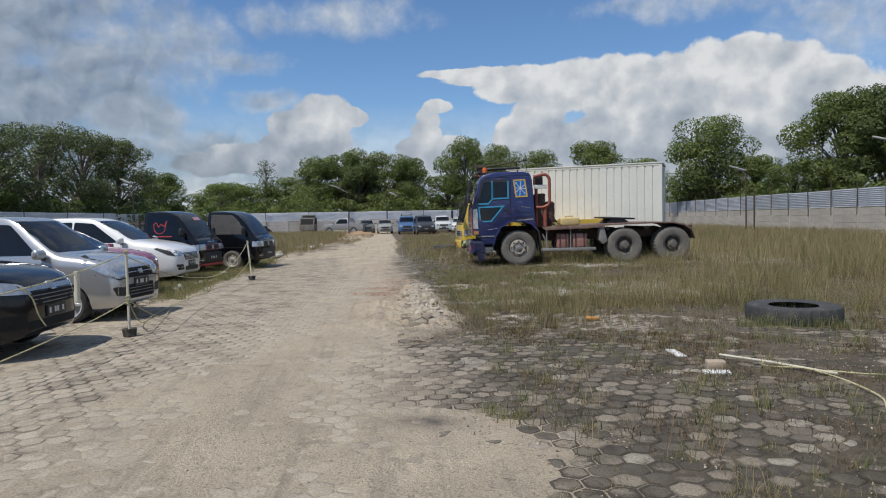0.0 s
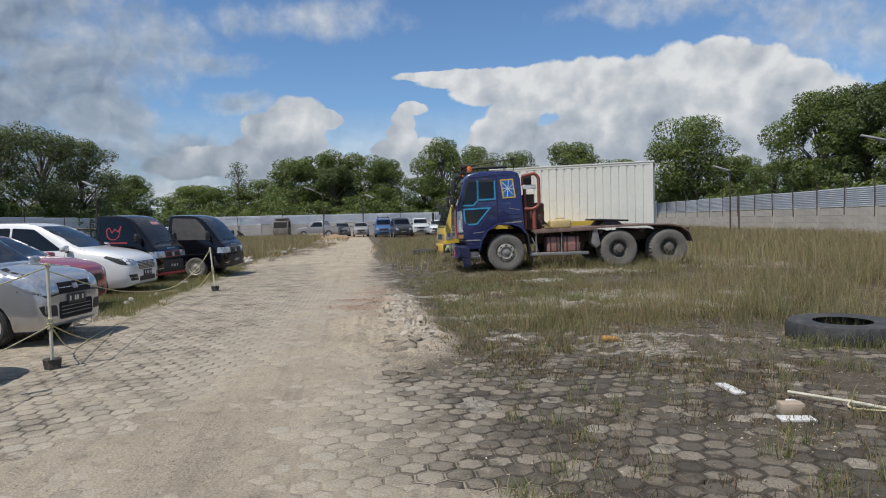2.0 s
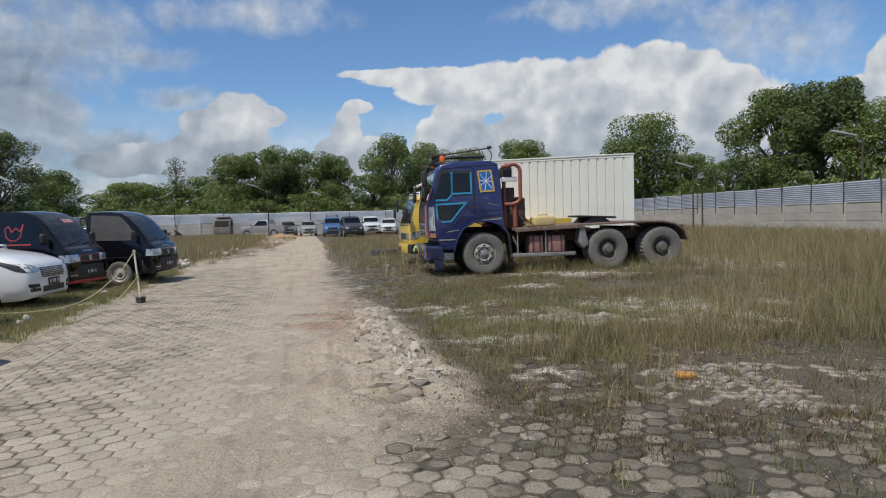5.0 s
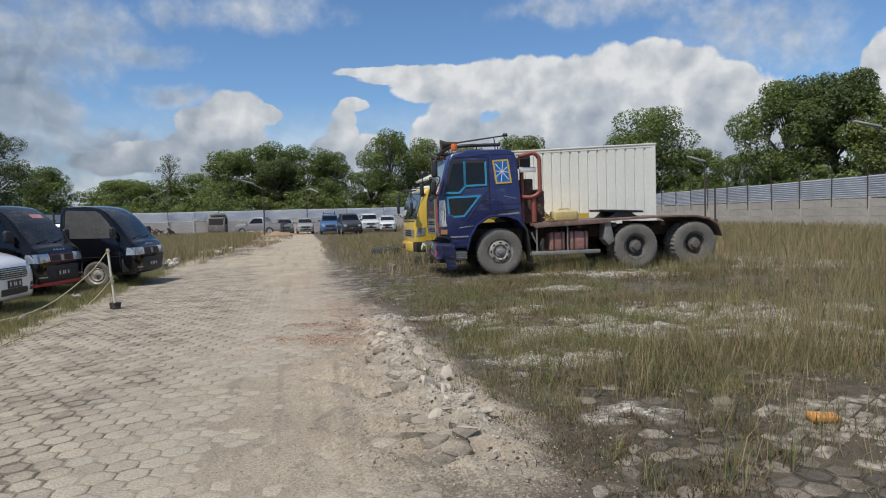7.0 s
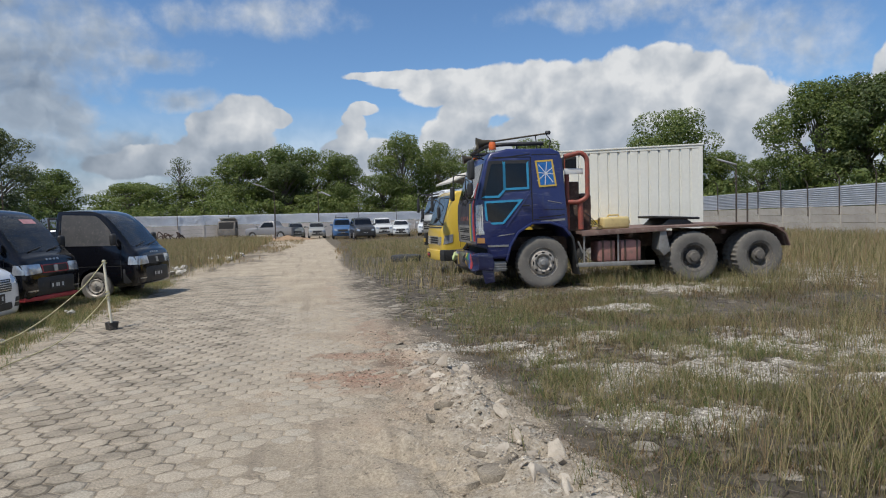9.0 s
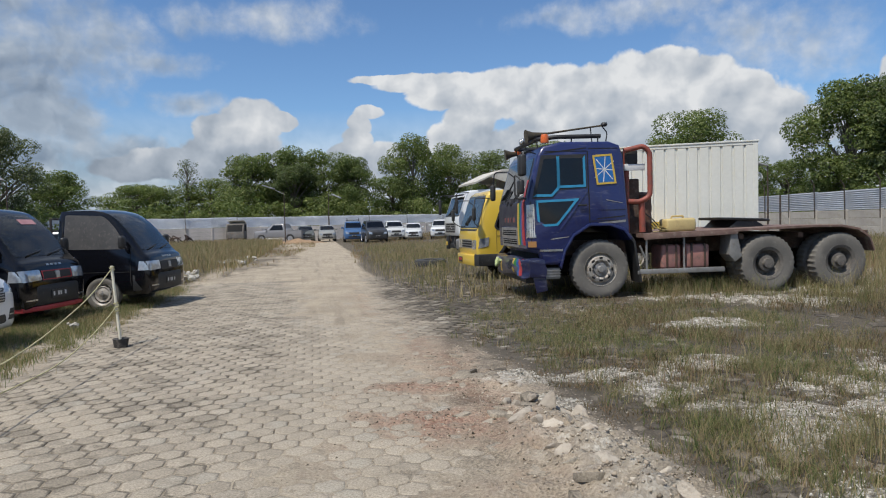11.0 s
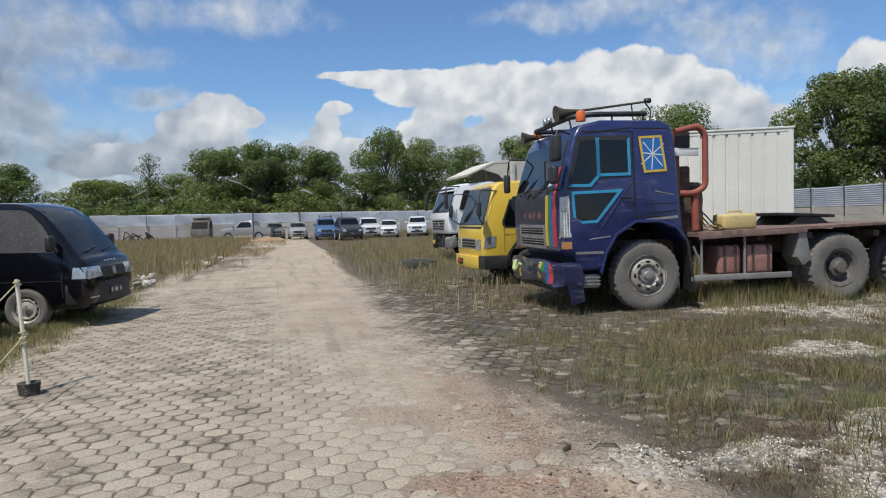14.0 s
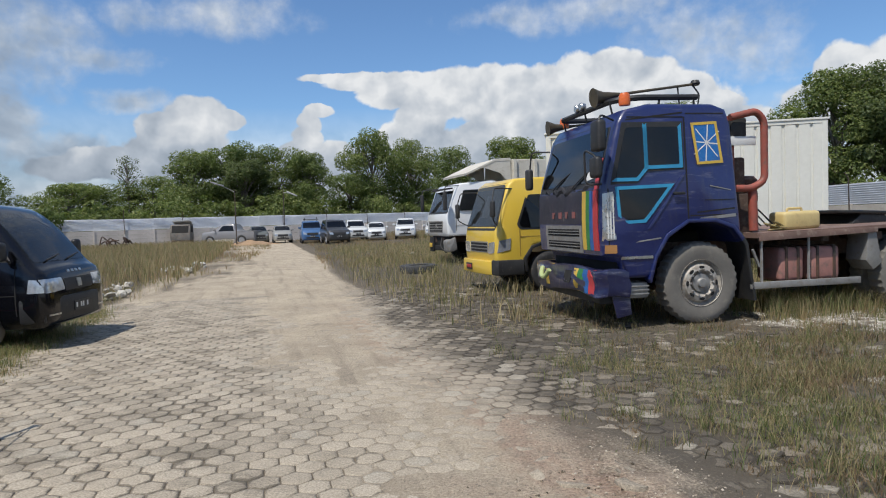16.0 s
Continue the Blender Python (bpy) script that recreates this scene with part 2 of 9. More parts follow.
def box(bm, lo, hi, bevel=0.0, m=None, seg=2):
    """An upright box between two corners, with rounded edges, added to bm."""
    c = [(a + b) / 2 for a, b in zip(lo, hi)]
    s = [abs(b - a) for a, b in zip(lo, hi)]
    t = Matrix.Translation(c) @ Matrix.Diagonal((*s, 1))
    r = bmesh.ops.create_cube(bm, size=1, matrix=(m @ t) if m else t)
    if bevel:
        es = list({e for v in r["verts"] for e in v.link_edges})
        bmesh.ops.bevel(bm, geom=es, offset=min(bevel, min(s) * 0.45), segments=seg, affect="EDGES", profile=0.5)
    return bm


def tube(bm, pts, r, sides=8, close=False, taper=None):
    """A round bar along points."""
    pts = [Vector(p) for p in pts]
    rings = []
    for i, p in enumerate(pts):
        a, b = pts[max(i - 1, 0)], pts[min(i + 1, len(pts) - 1)]
        d = (b - a).normalized()
        s = d.orthogonal().normalized() if not rings else (last - d * last.dot(d)).normalized()
        last = s
        q = d.cross(s)
        rr = r if taper is None else r + (taper - r) * i / max(1, len(pts) - 1)
        rings.append([bm.verts.new(p + (s * math.cos(k * 2 * math.pi / sides) + q * math.sin(k * 2 * math.pi / sides)) * rr) for k in range(sides)])
    for a, b in zip(rings, rings[1:]):
        for k in range(sides):
            bm.faces.new((a[k], a[(k + 1) % sides], b[(k + 1) % sides], b[k]))
    bm.faces.new(rings[0][::-1])
    bm.faces.new(rings[-1])
    return bm


def arc_pts(pts, r=0.08, n=4):
    """The same line with its corners rounded."""
    pts = [Vector(p) for p in pts]
    out = [pts[0]]
    for a, b, c in zip(pts, pts[1:], pts[2:]):
        u, v = (a - b), (c - b)
        k = min(r, u.length * 0.45, v.length * 0.45)
        s, e = b + u.normalized() * k, b + v.normalized() * k
        for i in range(n + 1):
            t = i / n
            out.append(s * (1 - t) ** 2 + b * 2 * t * (1 - t) + e * t * t)
    return out + [pts[-1]]


def prism(bm, poly, axis, lo, hi, bevel=0.0, seg=2):
    """A flat outline pushed through from lo to hi along an axis. The outline's two numbers are the other axes in order."""
    def at(p, d):
        v = list(p)
        v.insert("xyz".index(axis), d)
        return v
    a = [bm.verts.new(at(p, lo)) for p in poly]
    b = [bm.verts.new(at(p, hi)) for p in poly]
    fs = [bm.faces.new(a), bm.faces.new(b[::-1])]
    n = len(poly)
    for i in range(n):
        fs.append(bm.faces.new((a[(i + 1) % n], a[i], b[i], b[(i + 1) % n])))
    bmesh.ops.recalc_face_normals(bm, faces=fs)
    if bevel:
        es = list({e for f in fs[:2] for e in f.edges})
        bmesh.ops.bevel(bm, geom=es, offset=bevel, segments=seg, affect="EDGES", profile=0.5)
    return bm


def lathe(bm, prof, sides=28, m=None, axis="y"):
    """A turned shape: prof holds (radius, place along the axis)."""
    m = m or Matrix()
    rings = []
    for r, d in prof:
        ring = []
        for k in range(sides):
            a = 2 * math.pi * k / sides
            u, v = r * math.cos(a), r * math.sin(a)
            p = (u, d, v) if axis == "y" else ((u, v, d) if axis == "z" else (d, u, v))
            ring.append(bm.verts.new(m @ Vector(p)))
        rings.append(ring)
    fs = []
    for a, b in zip(rings, rings[1:]):
        for k in range(sides):
            fs.append(bm.faces.new((a[k], a[(k + 1) % sides], b[(k + 1) % sides], b[k])))
    if prof[0][0] > 1e-4:
        fs.append(bm.faces.new(rings[0]))
    if prof[-1][0] > 1e-4:
        fs.append(bm.faces.new(rings[-1][::-1]))
    bmesh.ops.remove_doubles(bm, verts=[v for r in rings for v in r], dist=1e-5)
    return bm


def decal(tree, poly, way, off=0.004, cuts=3, back=0.006, start=4.0, rim=0.0):
    """A panel that follows the body behind it: an outline (in the two axes across the way) laid onto the body along that way."""
    axis = max(range(3), key=lambda i: abs(way[i]))
    way = Vector(way).normalized()
    bm = bmesh.new()
    vs = []
    for p in poly:
        v = list(p)
        v.insert(axis, 0.0)
        vs.append(bm.verts.new(v))
    bm.faces.new(vs)
    bmesh.ops.triangulate(bm, faces=bm.faces[:])
    for _ in range(cuts):
        long = [e for e in bm.edges if e.calc_length() > 0.09]
        if long:
            bmesh.ops.subdivide_edges(bm, edges=long, cuts=1)
            bmesh.ops.triangulate(bm, faces=bm.faces[:])
    for v in list(bm.verts):
        o = v.co.copy()
        o[axis] = 0
        hit, nor, _, _ = tree.ray_cast(o - way * start, way)
        if hit is None:
            hit, nor, _, _ = tree.find_nearest(o - way * 1.0)
        v.co = hit - way * off
    edge = [e for e in bm.edges if e.is_boundary]
    r = bmesh.ops.extrude_edge_only(bm, edges=edge)
    for v in [x for x in r["geom"] if isinstance(x, bmesh.types.BMVert)]:
        v.co += way * (off + back)
    bmesh.ops.recalc_face_normals(bm, faces=bm.faces[:])
    return bm


def rounded(poly, r=0.03, n=3):
    """The outline with its corners rounded."""
    out = []
    k = len(poly)
    for i in range(k):
        a, b, c = (Vector((*poly[j % k], 0)) for j in (i - 1, i, i + 1))
        u, v = a - b, c - b
        q = min(r, u.length * 0.45, v.length * 0.45)
        s, e = b + u.normalized() * q, b + v.normalized() * q
        for j in range(n + 1):
            t = j / n
            p = s * (1 - t) ** 2 + b * 2 * t * (1 - t) + e * t * t
            out.append((p.x, p.y))
    return out


def band(poly, w):
    """Outlines of strips, of width w, along the edges of an outline (inwards)."""
    k = len(poly)
    c = Vector((sum(p[0] for p in poly) / k, sum(p[1] for p in poly) / k))
    inner = []
    for i in range(k):
        a, b, d = (Vector(poly[j % k]) for j in (i - 1, i, i + 1))
        n1, n2 = (b - a).orthogonal().normalized(), (d - b).orthogonal().normalized()
        n1 = n1 if n1.dot(c - b) > 0 else -n1
        n2 = n2 if n2.dot(c - b) > 0 else -n2
        bis = (n1 + n2).normalized()
        inner.append(b + bis * (w / max(0.35, bis.dot(n1))))
    return [[tuple(poly[i]), tuple(poly[(i + 1) % k]), tuple(inner[(i + 1) % k]), tuple(inner[i])] for i in range(k)]


# value noise on arrays
def vnoise(x, y, seed=0):
    xi, yi = np.floor(x).astype(np.int64), np.floor(y).astype(np.int64)
    fx, fy = x - xi, y - yi
    fx, fy = fx * fx * (3 - 2 * fx), fy * fy * (3 - 2 * fy)

    def h(i, j):
        n = (i * 374761393 + j * 668265263 + seed * 974634777) & 0x7FFFFFFF
        n = ((n ^ (n >> 13)) * 1274126177) & 0x7FFFFFFF
        return ((n ^ (n >> 16)) & 0xFFFF) / 65535.0
    return (h(xi, yi) * (1 - fx) + h(xi + 1, yi) * fx) * (1 - fy) + (h(xi, yi + 1) * (1 - fx) + h(xi + 1, yi + 1) * fx) * fy


def fbm(x, y, seed=0, octaves=4):
    t, a, s = 0.0, 0.5, 0.0
    for o in range(octaves):
        t, s = t + a * vnoise(x * 2**o, y * 2**o, seed + o), s + a
        a *= 0.5
    return t / s


def step(a, b, x):
    t = np.clip((x - a) / (b - a), 0, 1)
    return t * t * (3 - 2 * t)


def mesh_arrays(name, co, faces_flat, sizes, mats, smooth=False):
    me = bpy.data.meshes.new(name)
    me.vertices.add(len(co))
    me.vertices.foreach_set("co", np.ascontiguousarray(co, dtype=np.float32).ravel())
    me.loops.add(len(faces_flat))
    me.loops.foreach_set("vertex_index", np.ascontiguousarray(faces_flat, dtype=np.int32))
    me.polygons.add(len(sizes))
    starts = np.concatenate([[0], np.cumsum(sizes)[:-1]]).astype(np.int32)
    me.polygons.foreach_set("loop_start", starts)
    me.polygons.foreach_set("loop_total", np.ascontiguousarray(sizes, dtype=np.int32))
    if smooth:
        me.polygons.foreach_set("use_smooth", np.ones(len(sizes), bool))
    me.update(calc_edges=True)
    for m in mats:
        me.materials.append(m)
    return me

# ---- ground ----
# road frame: s runs along the track, d to its side (towards the lorries)
ROAD_P, ROAD_E, ROAD_R = np.array((-0.5, 5.0)), np.array((-0.36, 0.933)), np.array((0.933, 0.36))


def to_xy(s, d):
    return ROAD_P[0] + s * ROAD_E[0] + d * ROAD_R[0], ROAD_P[1] + s * ROAD_E[1] + d * ROAD_R[1]


def to_sd(x, y):
    return (x - ROAD_P[0]) * ROAD_E[0] + (y - ROAD_P[1]) * ROAD_E[1], (x - ROAD_P[0]) * ROAD_R[0] + (y - ROAD_P[1]) * ROAD_R[1]


GRAVEL = [(1.65, 1.9, .42), (2.9, 3.4, .95), (3.2, 4.8, 1.15), (2.0, 4.6, .85), (9.6, 5.5, .6), (9.5, 8.3, 1.0), (9.7, 10.9, 1.2), (8.4, 11.3, 1.2), (-.15, 1.8, .25),
          (4.5, .75, .26), (4.4, 1.6, .30), (3.8, 1.7, .26), (4.7, 2.8, .32), (3.6, .7, .22), (6.7, 4.05, .36), (8.6, 6.7, .8), (10.6, 11, 1.4), (12, 12.4, 1.6)]
OIL = (1.40, .46)


def track_edges(s):
    """Where the bare track ends on either side, as it narrows and swings over beyond the paving."""
    return -4.1 + 2.0 * step(16, 30, s) + 1.2 * step(30, 48, s), -.3 + .9 * step(16, 28, s) + 1.1 * step(28, 46, s)


def masks(x, y):
    """How far sand, clay, white gravel, soil and oil cover the paving."""
    s, d = to_sd(x, y)
    lo, hi = track_edges(s)
    n1, n2, n3 = fbm(x * .55, y * .55, 3), fbm(x * 2.3, y * 2.3, 9), fbm(x * 7.0, y * 7.0, 17, 3)
    wob = (n1 - .5) * 1.5 + (n2 - .5) * .7
    # sand driven along the middle of the track; thin where the paving shows
    centre = -1.35 + .75 * step(-7, 6, s) + .1 * np.sin(s * .4)
    wide = 1.35 - .55 * step(-4, 5, s) + .5 * step(9, 22, s) + .6 * step(22, 40, s)
    sand = np.exp(-((d - centre + wob * .6) / wide) ** 2) * (1.0 - .35 * np.exp(-((s - 3.6) / 1.6) ** 2))
    sand = np.clip(sand * 1.10 + (n2 - .5) * 1.1 + (n1 - .5) * 1.0 + (n3 - .5) * .35, 0, 1) * step(-5.4, -3.6, d) * (1 - step(.2, .9, d + wob * .3))
    blob = np.exp(-((d - .1 + wob * .5) / .75) ** 2) * (1 - step(-5.4, -4.2, s + wob))
    sand = np.maximum(sand, np.clip(blob * 1.5 + (n2 - .5) * .8, 0, 1))
    # beyond the paving the track is plain dirt
    sand = np.maximum(sand, step(12, 18, s) * step(lo - .7, lo + .5, d + wob * .8) * (1 - step(hi - .3, hi + .9, d + wob * .8)) * np.clip(.72 + (n2 - .5) * 1.6 + (n3 - .5) * .6, 0, 1))
    # pale dirt along both edges and under the cars
    edge = np.exp(-((d + 4.25 + wob * .3) / (.5 - .25 * step(2, 6, s))) ** 2) * step(-9, -2, s) * (.85 - .35 * step(5, 9, s))
    sand = np.maximum(sand, edge)
    berm = np.exp(-((d - .54 - (n1 - .5) * .4) / .38) ** 2) * step(-2.0, .2, s) * (1 - .62 * step(2.6, 3.8, s)) * (1 - step(5.0, 7.5, s))
    spill = np.exp(-((d - .05 - (n1 - .5) * .5) / .42) ** 2) * step(-1.4, .0, s) * (1 - step(1.6, 3.2, s))
    berm = np.maximum(berm, spill * .55 * step(.35, .6, n2 * .5 + n3 * .5))
    clay = np.exp(-((d + .25 + wob * .5) / .55) ** 2) * np.exp(-((s - 3.9) / 1.5) ** 2) * step(.35, .62, n2 * .6 + n1 * .5) * 1.2
    clay = np.maximum(clay, .5 * np.exp(-((d - .05 + wob * .4) / .3) ** 2) * step(2, 4, s) * (1 - step(10, 16, s)))
    gravel = np.zeros_like(x)
    for gs, gd, gr in GRAVEL:
        gravel = np.maximum(gravel, 1.0 - np.hypot((s - gs) / (gr * 1.2), (d - gd) / (gr * 1.9)) + (n2 - .5) * 1.3)
    gravel = np.clip(gravel * 1.5, 0, 1) * step(.36, .54, n3 * .6 + n2 * .4)
    field = step(.5, 1.4, d + wob * .35) * step(-2.6, -.6, s + wob * .8 - .1 * d) 
    left = (1 - step(-4.9, -4.2, d + wob * .35)) * step(-2.0, 2.5, s)
    soil = np.maximum(field * (.45 + 1.1 * (n1 - .4)) , left)
    soil = np.maximum(soil, step(16, 24, s) * step(.5, 1.2, d))
    soil = np.clip(soil + (n2 - .5) * .5, 0, 1) * np.maximum(field, left)
    # dirt lying in patches over the weedy paving
    soil = np.maximum(soil, .8 * step(.8, 2.2, d + wob) * (1 - step(-3, -1, s)) * step(.47, .60, fbm(x * 1.4, y * 1.4, 23) * .6 + n2 * .4))
    oil = np.exp(-((d - 1.4 + wob * .5) / 1.5) ** 2) * np.exp(-((s - 8.6) / 2.8) ** 2) * .62 * step(.3, .6, n2)
    oil = np.clip(oil + .28 * np.exp(-((d - .75 + wob * .3) / .4) ** 2) * step(-1, 2, s) * (1 - step(9, 13, s)), 0, 1)
    # one black oil spot
    oil = np.maximum(oil, 1.1 * np.exp(-((x - OIL[0]) / .26) ** 2 - ((y - OIL[1]) / .13) ** 2) * (.5 + n3))
    return s, d, sand, clay, gravel, soil, oil, berm, n1, n2, n3


def ground_height(x, y):
    s, d, sand, clay, gravel, soil, oil, berm, n1, n2, n3 = masks(x, y)
    z = -.0058 + .004 * (n3 - .5)
    z = z + .0080 * np.maximum(sand, clay) + (.0050 + .021 * step(2.2, 4.5, d)) * soil + .026 * gravel * (.5 + n3)
    z = z + berm * (.05 + .20 * np.clip(n2 - .3, 0, 1) + .24 * (n3 - .38))
    far = step(26, 60, np.hypot(x, y - 8))
    return z + far * .05 * (n1 - .5)


def ground_material():
    m, g, bsdf = material("earth")
    at = {k: g.node("ShaderNodeAttribute", attribute_name=k).outputs["Fac"] for k in ("sand", "clay", "gravel", "soil", "oil", "dry")}
    pos = g.node("ShaderNodeNewGeometry").outputs["Position"]
    fine, mid, big = g.ramp(g.noise(pos, 55.0, 6.0, 0.72), [(0.36, 0.0), (0.64, 1.0)]), g.noise(pos, 7.0, 7.0, 0.68), g.noise(pos, 0.9, 4.0, 0.6)
    crumb = g.node("ShaderNodeTexVoronoi", {"Vector": pos, "Scale": 42.0})
    tone = g.node("ShaderNodeSeparateColor", {0: crumb.outputs["Color"]}).outputs[0]
    col = g.mix(mid, (0.055, 0.044, 0.029), (0.17, 0.138, 0.097))
    sandc = g.mix(g.ramp(big, [(0.3, 0.0), (0.7, 1.0)]), (0.39, 0.325, 0.24), (0.56, 0.475, 0.355))
    across = g.node("ShaderNodeVectorMath", {0: pos, 1: (2.43, 0.94, 0)}, operation="DOT_PRODUCT").outputs["Value"]
    along = g.node("ShaderNodeVectorMath", {0: pos, 1: (-0.058, 0.149, 0)}, operation="DOT_PRODUCT").outputs["Value"]
    trail = g.noise(g.node("ShaderNodeCombineXYZ", {0: across, 1: along, 2: 0.0}).outputs[0], 1.6, 6.0, 0.65)
    sandc = g.mix(g.ramp(trail, [(0.36, 0.45), (0.48, 0.0)]), sandc, (0.23, 0.19, 0.145))
    spots = g.noise(pos, 1.9, 8.0, 0.72)
    sandc = g.mix(g.ramp(spots, [(0.58, 0.0), (0.66, 0.5)]), sandc, (0.165, 0.145, 0.115))
    sandc = g.mix(g.ramp(mid, [(0.54, 0.0), (0.70, 0.5)]), sandc, (0.46, 0.37, 0.28))
    sandc = g.mix(g.ramp(mid, [(0.36, 0.4), (0.45, 0.0)]), sandc, (0.22, 0.19, 0.145))
    sandc = g.mix(0.8, sandc, g.mix(fine, (0.52, 0.50, 0.47), (1.14, 1.14, 1.14)), "MULTIPLY")
    fleck = g.noise(pos, 19.0, 4.0, 0.7)
    sandc = g.mix(g.ramp(fleck, [(0.60, 0.0), (0.66, 0.75)]), sandc, (0.13, 0.11, 0.085))
    col = g.mix(g.ramp(g.math("ADD", at["sand"], g.math("MULTIPLY", g.math("SUBTRACT", fine, 0.5), 0.3)), [(0.15, 0.0), (0.5, 1.0)]), col, sandc)
    col = g.mix(g.math("MULTIPLY", at["dry"], g.ramp(mid, [(0.30, 0.35), (0.62, 0.85)])), col, sandc)
    soilc = g.mix(g.ramp(mid, [(0.35, 0.0), (0.65, 1.0)]), (0.034, 0.026, 0.016), (0.12, 0.094, 0.062))
    soilc = g.mix(g.math("MULTIPLY", tone, 0.32), soilc, (0.22, 0.18, 0.125))
    soilc = g.mix(g.ramp(spots, [(0.50, 0.0), (0.60, 0.7)]), soilc, (0.042, 0.040, 0.022))
    edge = g.math("ADD", at["soil"], g.math("MULTIPLY", g.math("SUBTRACT", mid, 0.5), 1.2))
    col = g.mix(g.math("MULTIPLY", g.ramp(edge, [(0.2, 0.0), (0.45, 1.0)]), 0.92), col, soilc)
    clayc = g.mix(tone, (0.25, 0.125, 0.08), (0.50, 0.33, 0.23))
    col = g.mix(g.math("MULTIPLY", at["clay"], g.ramp(mid, [(0.36, 0.25), (0.56, 0.95)])), col, clayc)
    grc = g.mix(tone, (0.31, 0.275, 0.22), (0.77, 0.72, 0.62))
    col = g.mix(g.math("MULTIPLY", g.ramp(at["gravel"], [(0.1, 0.0), (0.5, 0.9)]), g.ramp(mid, [(0.42, 0.25), (0.58, 1.0)])), col, grc)
    col = g.mix(g.math("MULTIPLY", at["oil"], g.ramp(mid, [(0.3, 0.3), (0.7, 0.9)])), col, (0.060, 0.055, 0.05))
    g.plug(bsdf.inputs["Base Color"], col)
    bsdf.inputs["Roughness"].default_value = 0.93
    h = g.math("ADD", g.math("MULTIPLY", fine, 0.35), g.math("MULTIPLY", mid, 1.1))
    rough = g.math("ADD", g.math("MULTIPLY", g.math("MAXIMUM", at["gravel"], at["clay"]), 1.2), 0.15)
    h = g.math("ADD", h, g.math("MULTIPLY", rough, g.math("SUBTRACT", 1.0, crumb.outputs["Distance"])))
    bump(g, bsdf, h, 0.85, 0.022)
    return m


def axis_steps(lo, hi, fine, far_lo, far_hi, grow=1.13):
    mid = np.arange(lo, hi, fine)
    a, st, left = lo, fine, []
    while a > far_lo:
        st *= grow
        a -= st
        left.append(a)
    b, st, right = mid[-1], fine, []
    while b < far_hi:
        st *= grow
        b += st
        right.append(b)
    return np.array(left[::-1] + list(mid) + right)


def build_ground():
    S, D = axis_steps(-8.0, 14.0, 0.055, -900, 2600, 1.09), axis_steps(-5.2, 6.5, 0.055, -2200, 2200, 1.09)
    ss, dd = np.meshgrid(S, D, indexing="ij")
    x, y = to_xy(ss, dd)
    x, y = x.ravel(), y.ravel()
    z = ground_height(x, y)
    ns, nd = len(S), len(D)
    i = (np.arange(ns - 1)[:, None] * nd + np.arange(nd - 1)[None, :]).ravel()
    faces = np.stack([i, i + nd, i + nd + 1, i + 1], 1)[:, ::-1].ravel()
    me = mesh_arrays("ground", np.stack([x, y, z], 1), faces, np.full(len(i), 4), [ground_material()], True)
    s, d, sand, clay, gravel, soil, oil, berm, *_ = masks(x, y)
    dry = (1 - step(-.3, .8 + 1.2 * (1 - step(-3, -1, s)), d + (fbm(x * .9, y * .9, 27) - .5) * 1.6)) * np.clip(.55 + 2.2 * (fbm(x * .7, y * .7, 29) - .5) + (fbm(x * 3, y * 3, 33) - .5), 0, 1)
    for k, v in (("sand", np.maximum(sand, berm * (.2 + 2.0 * fbm(x * 7, y * 7, 17, 3)))), ("clay", clay), ("gravel", np.maximum(gravel * .95, berm * .75 * fbm(x * 9, y * 9, 19, 3) ** 1.3)), ("soil", soil), ("oil", oil), ("dry", dry)):
        me.attributes.new(k, "FLOAT", "POINT").data.foreach_set("value", v.astype(np.float32))
    return tagged(new("ground", me), "sandy dirt yard with red clay and white gravel patches", "ground", kind="structure")


ground = build_ground()


# ---- grass ----
def grass_material(name, a, b, dry):
    m, g, bsdf = material(name)
    r = g.node("ShaderNodeNewGeometry").outputs["Random Per Island"]
    pos = g.node("ShaderNodeNewGeometry").outputs["Position"]
    col = g.mix(r, a, b)
    patch = g.noise(pos, 0.5, 3.0)
    col = g.mix(g.ramp(g.math("ADD", g.math("MULTIPLY", r, 0.6), patch), [(0.64, 0.0), (0.98, 1.0)]), col, dry)
    g.plug(bsdf.inputs["Base Color"], col)
    bsdf.inputs["Roughness"].default_value = 0.7
    tr = g.node("ShaderNodeBsdfTranslucent", {"Color": col})
    mx = g.node("ShaderNodeMixShader", {0: 0.42, 1: bsdf.outputs[0], 2: tr.outputs[0]})
    g.plug([n for n in g.nodes if n.type == "OUTPUT_MATERIAL"][0].inputs[0], mx.outputs[0])
    return m


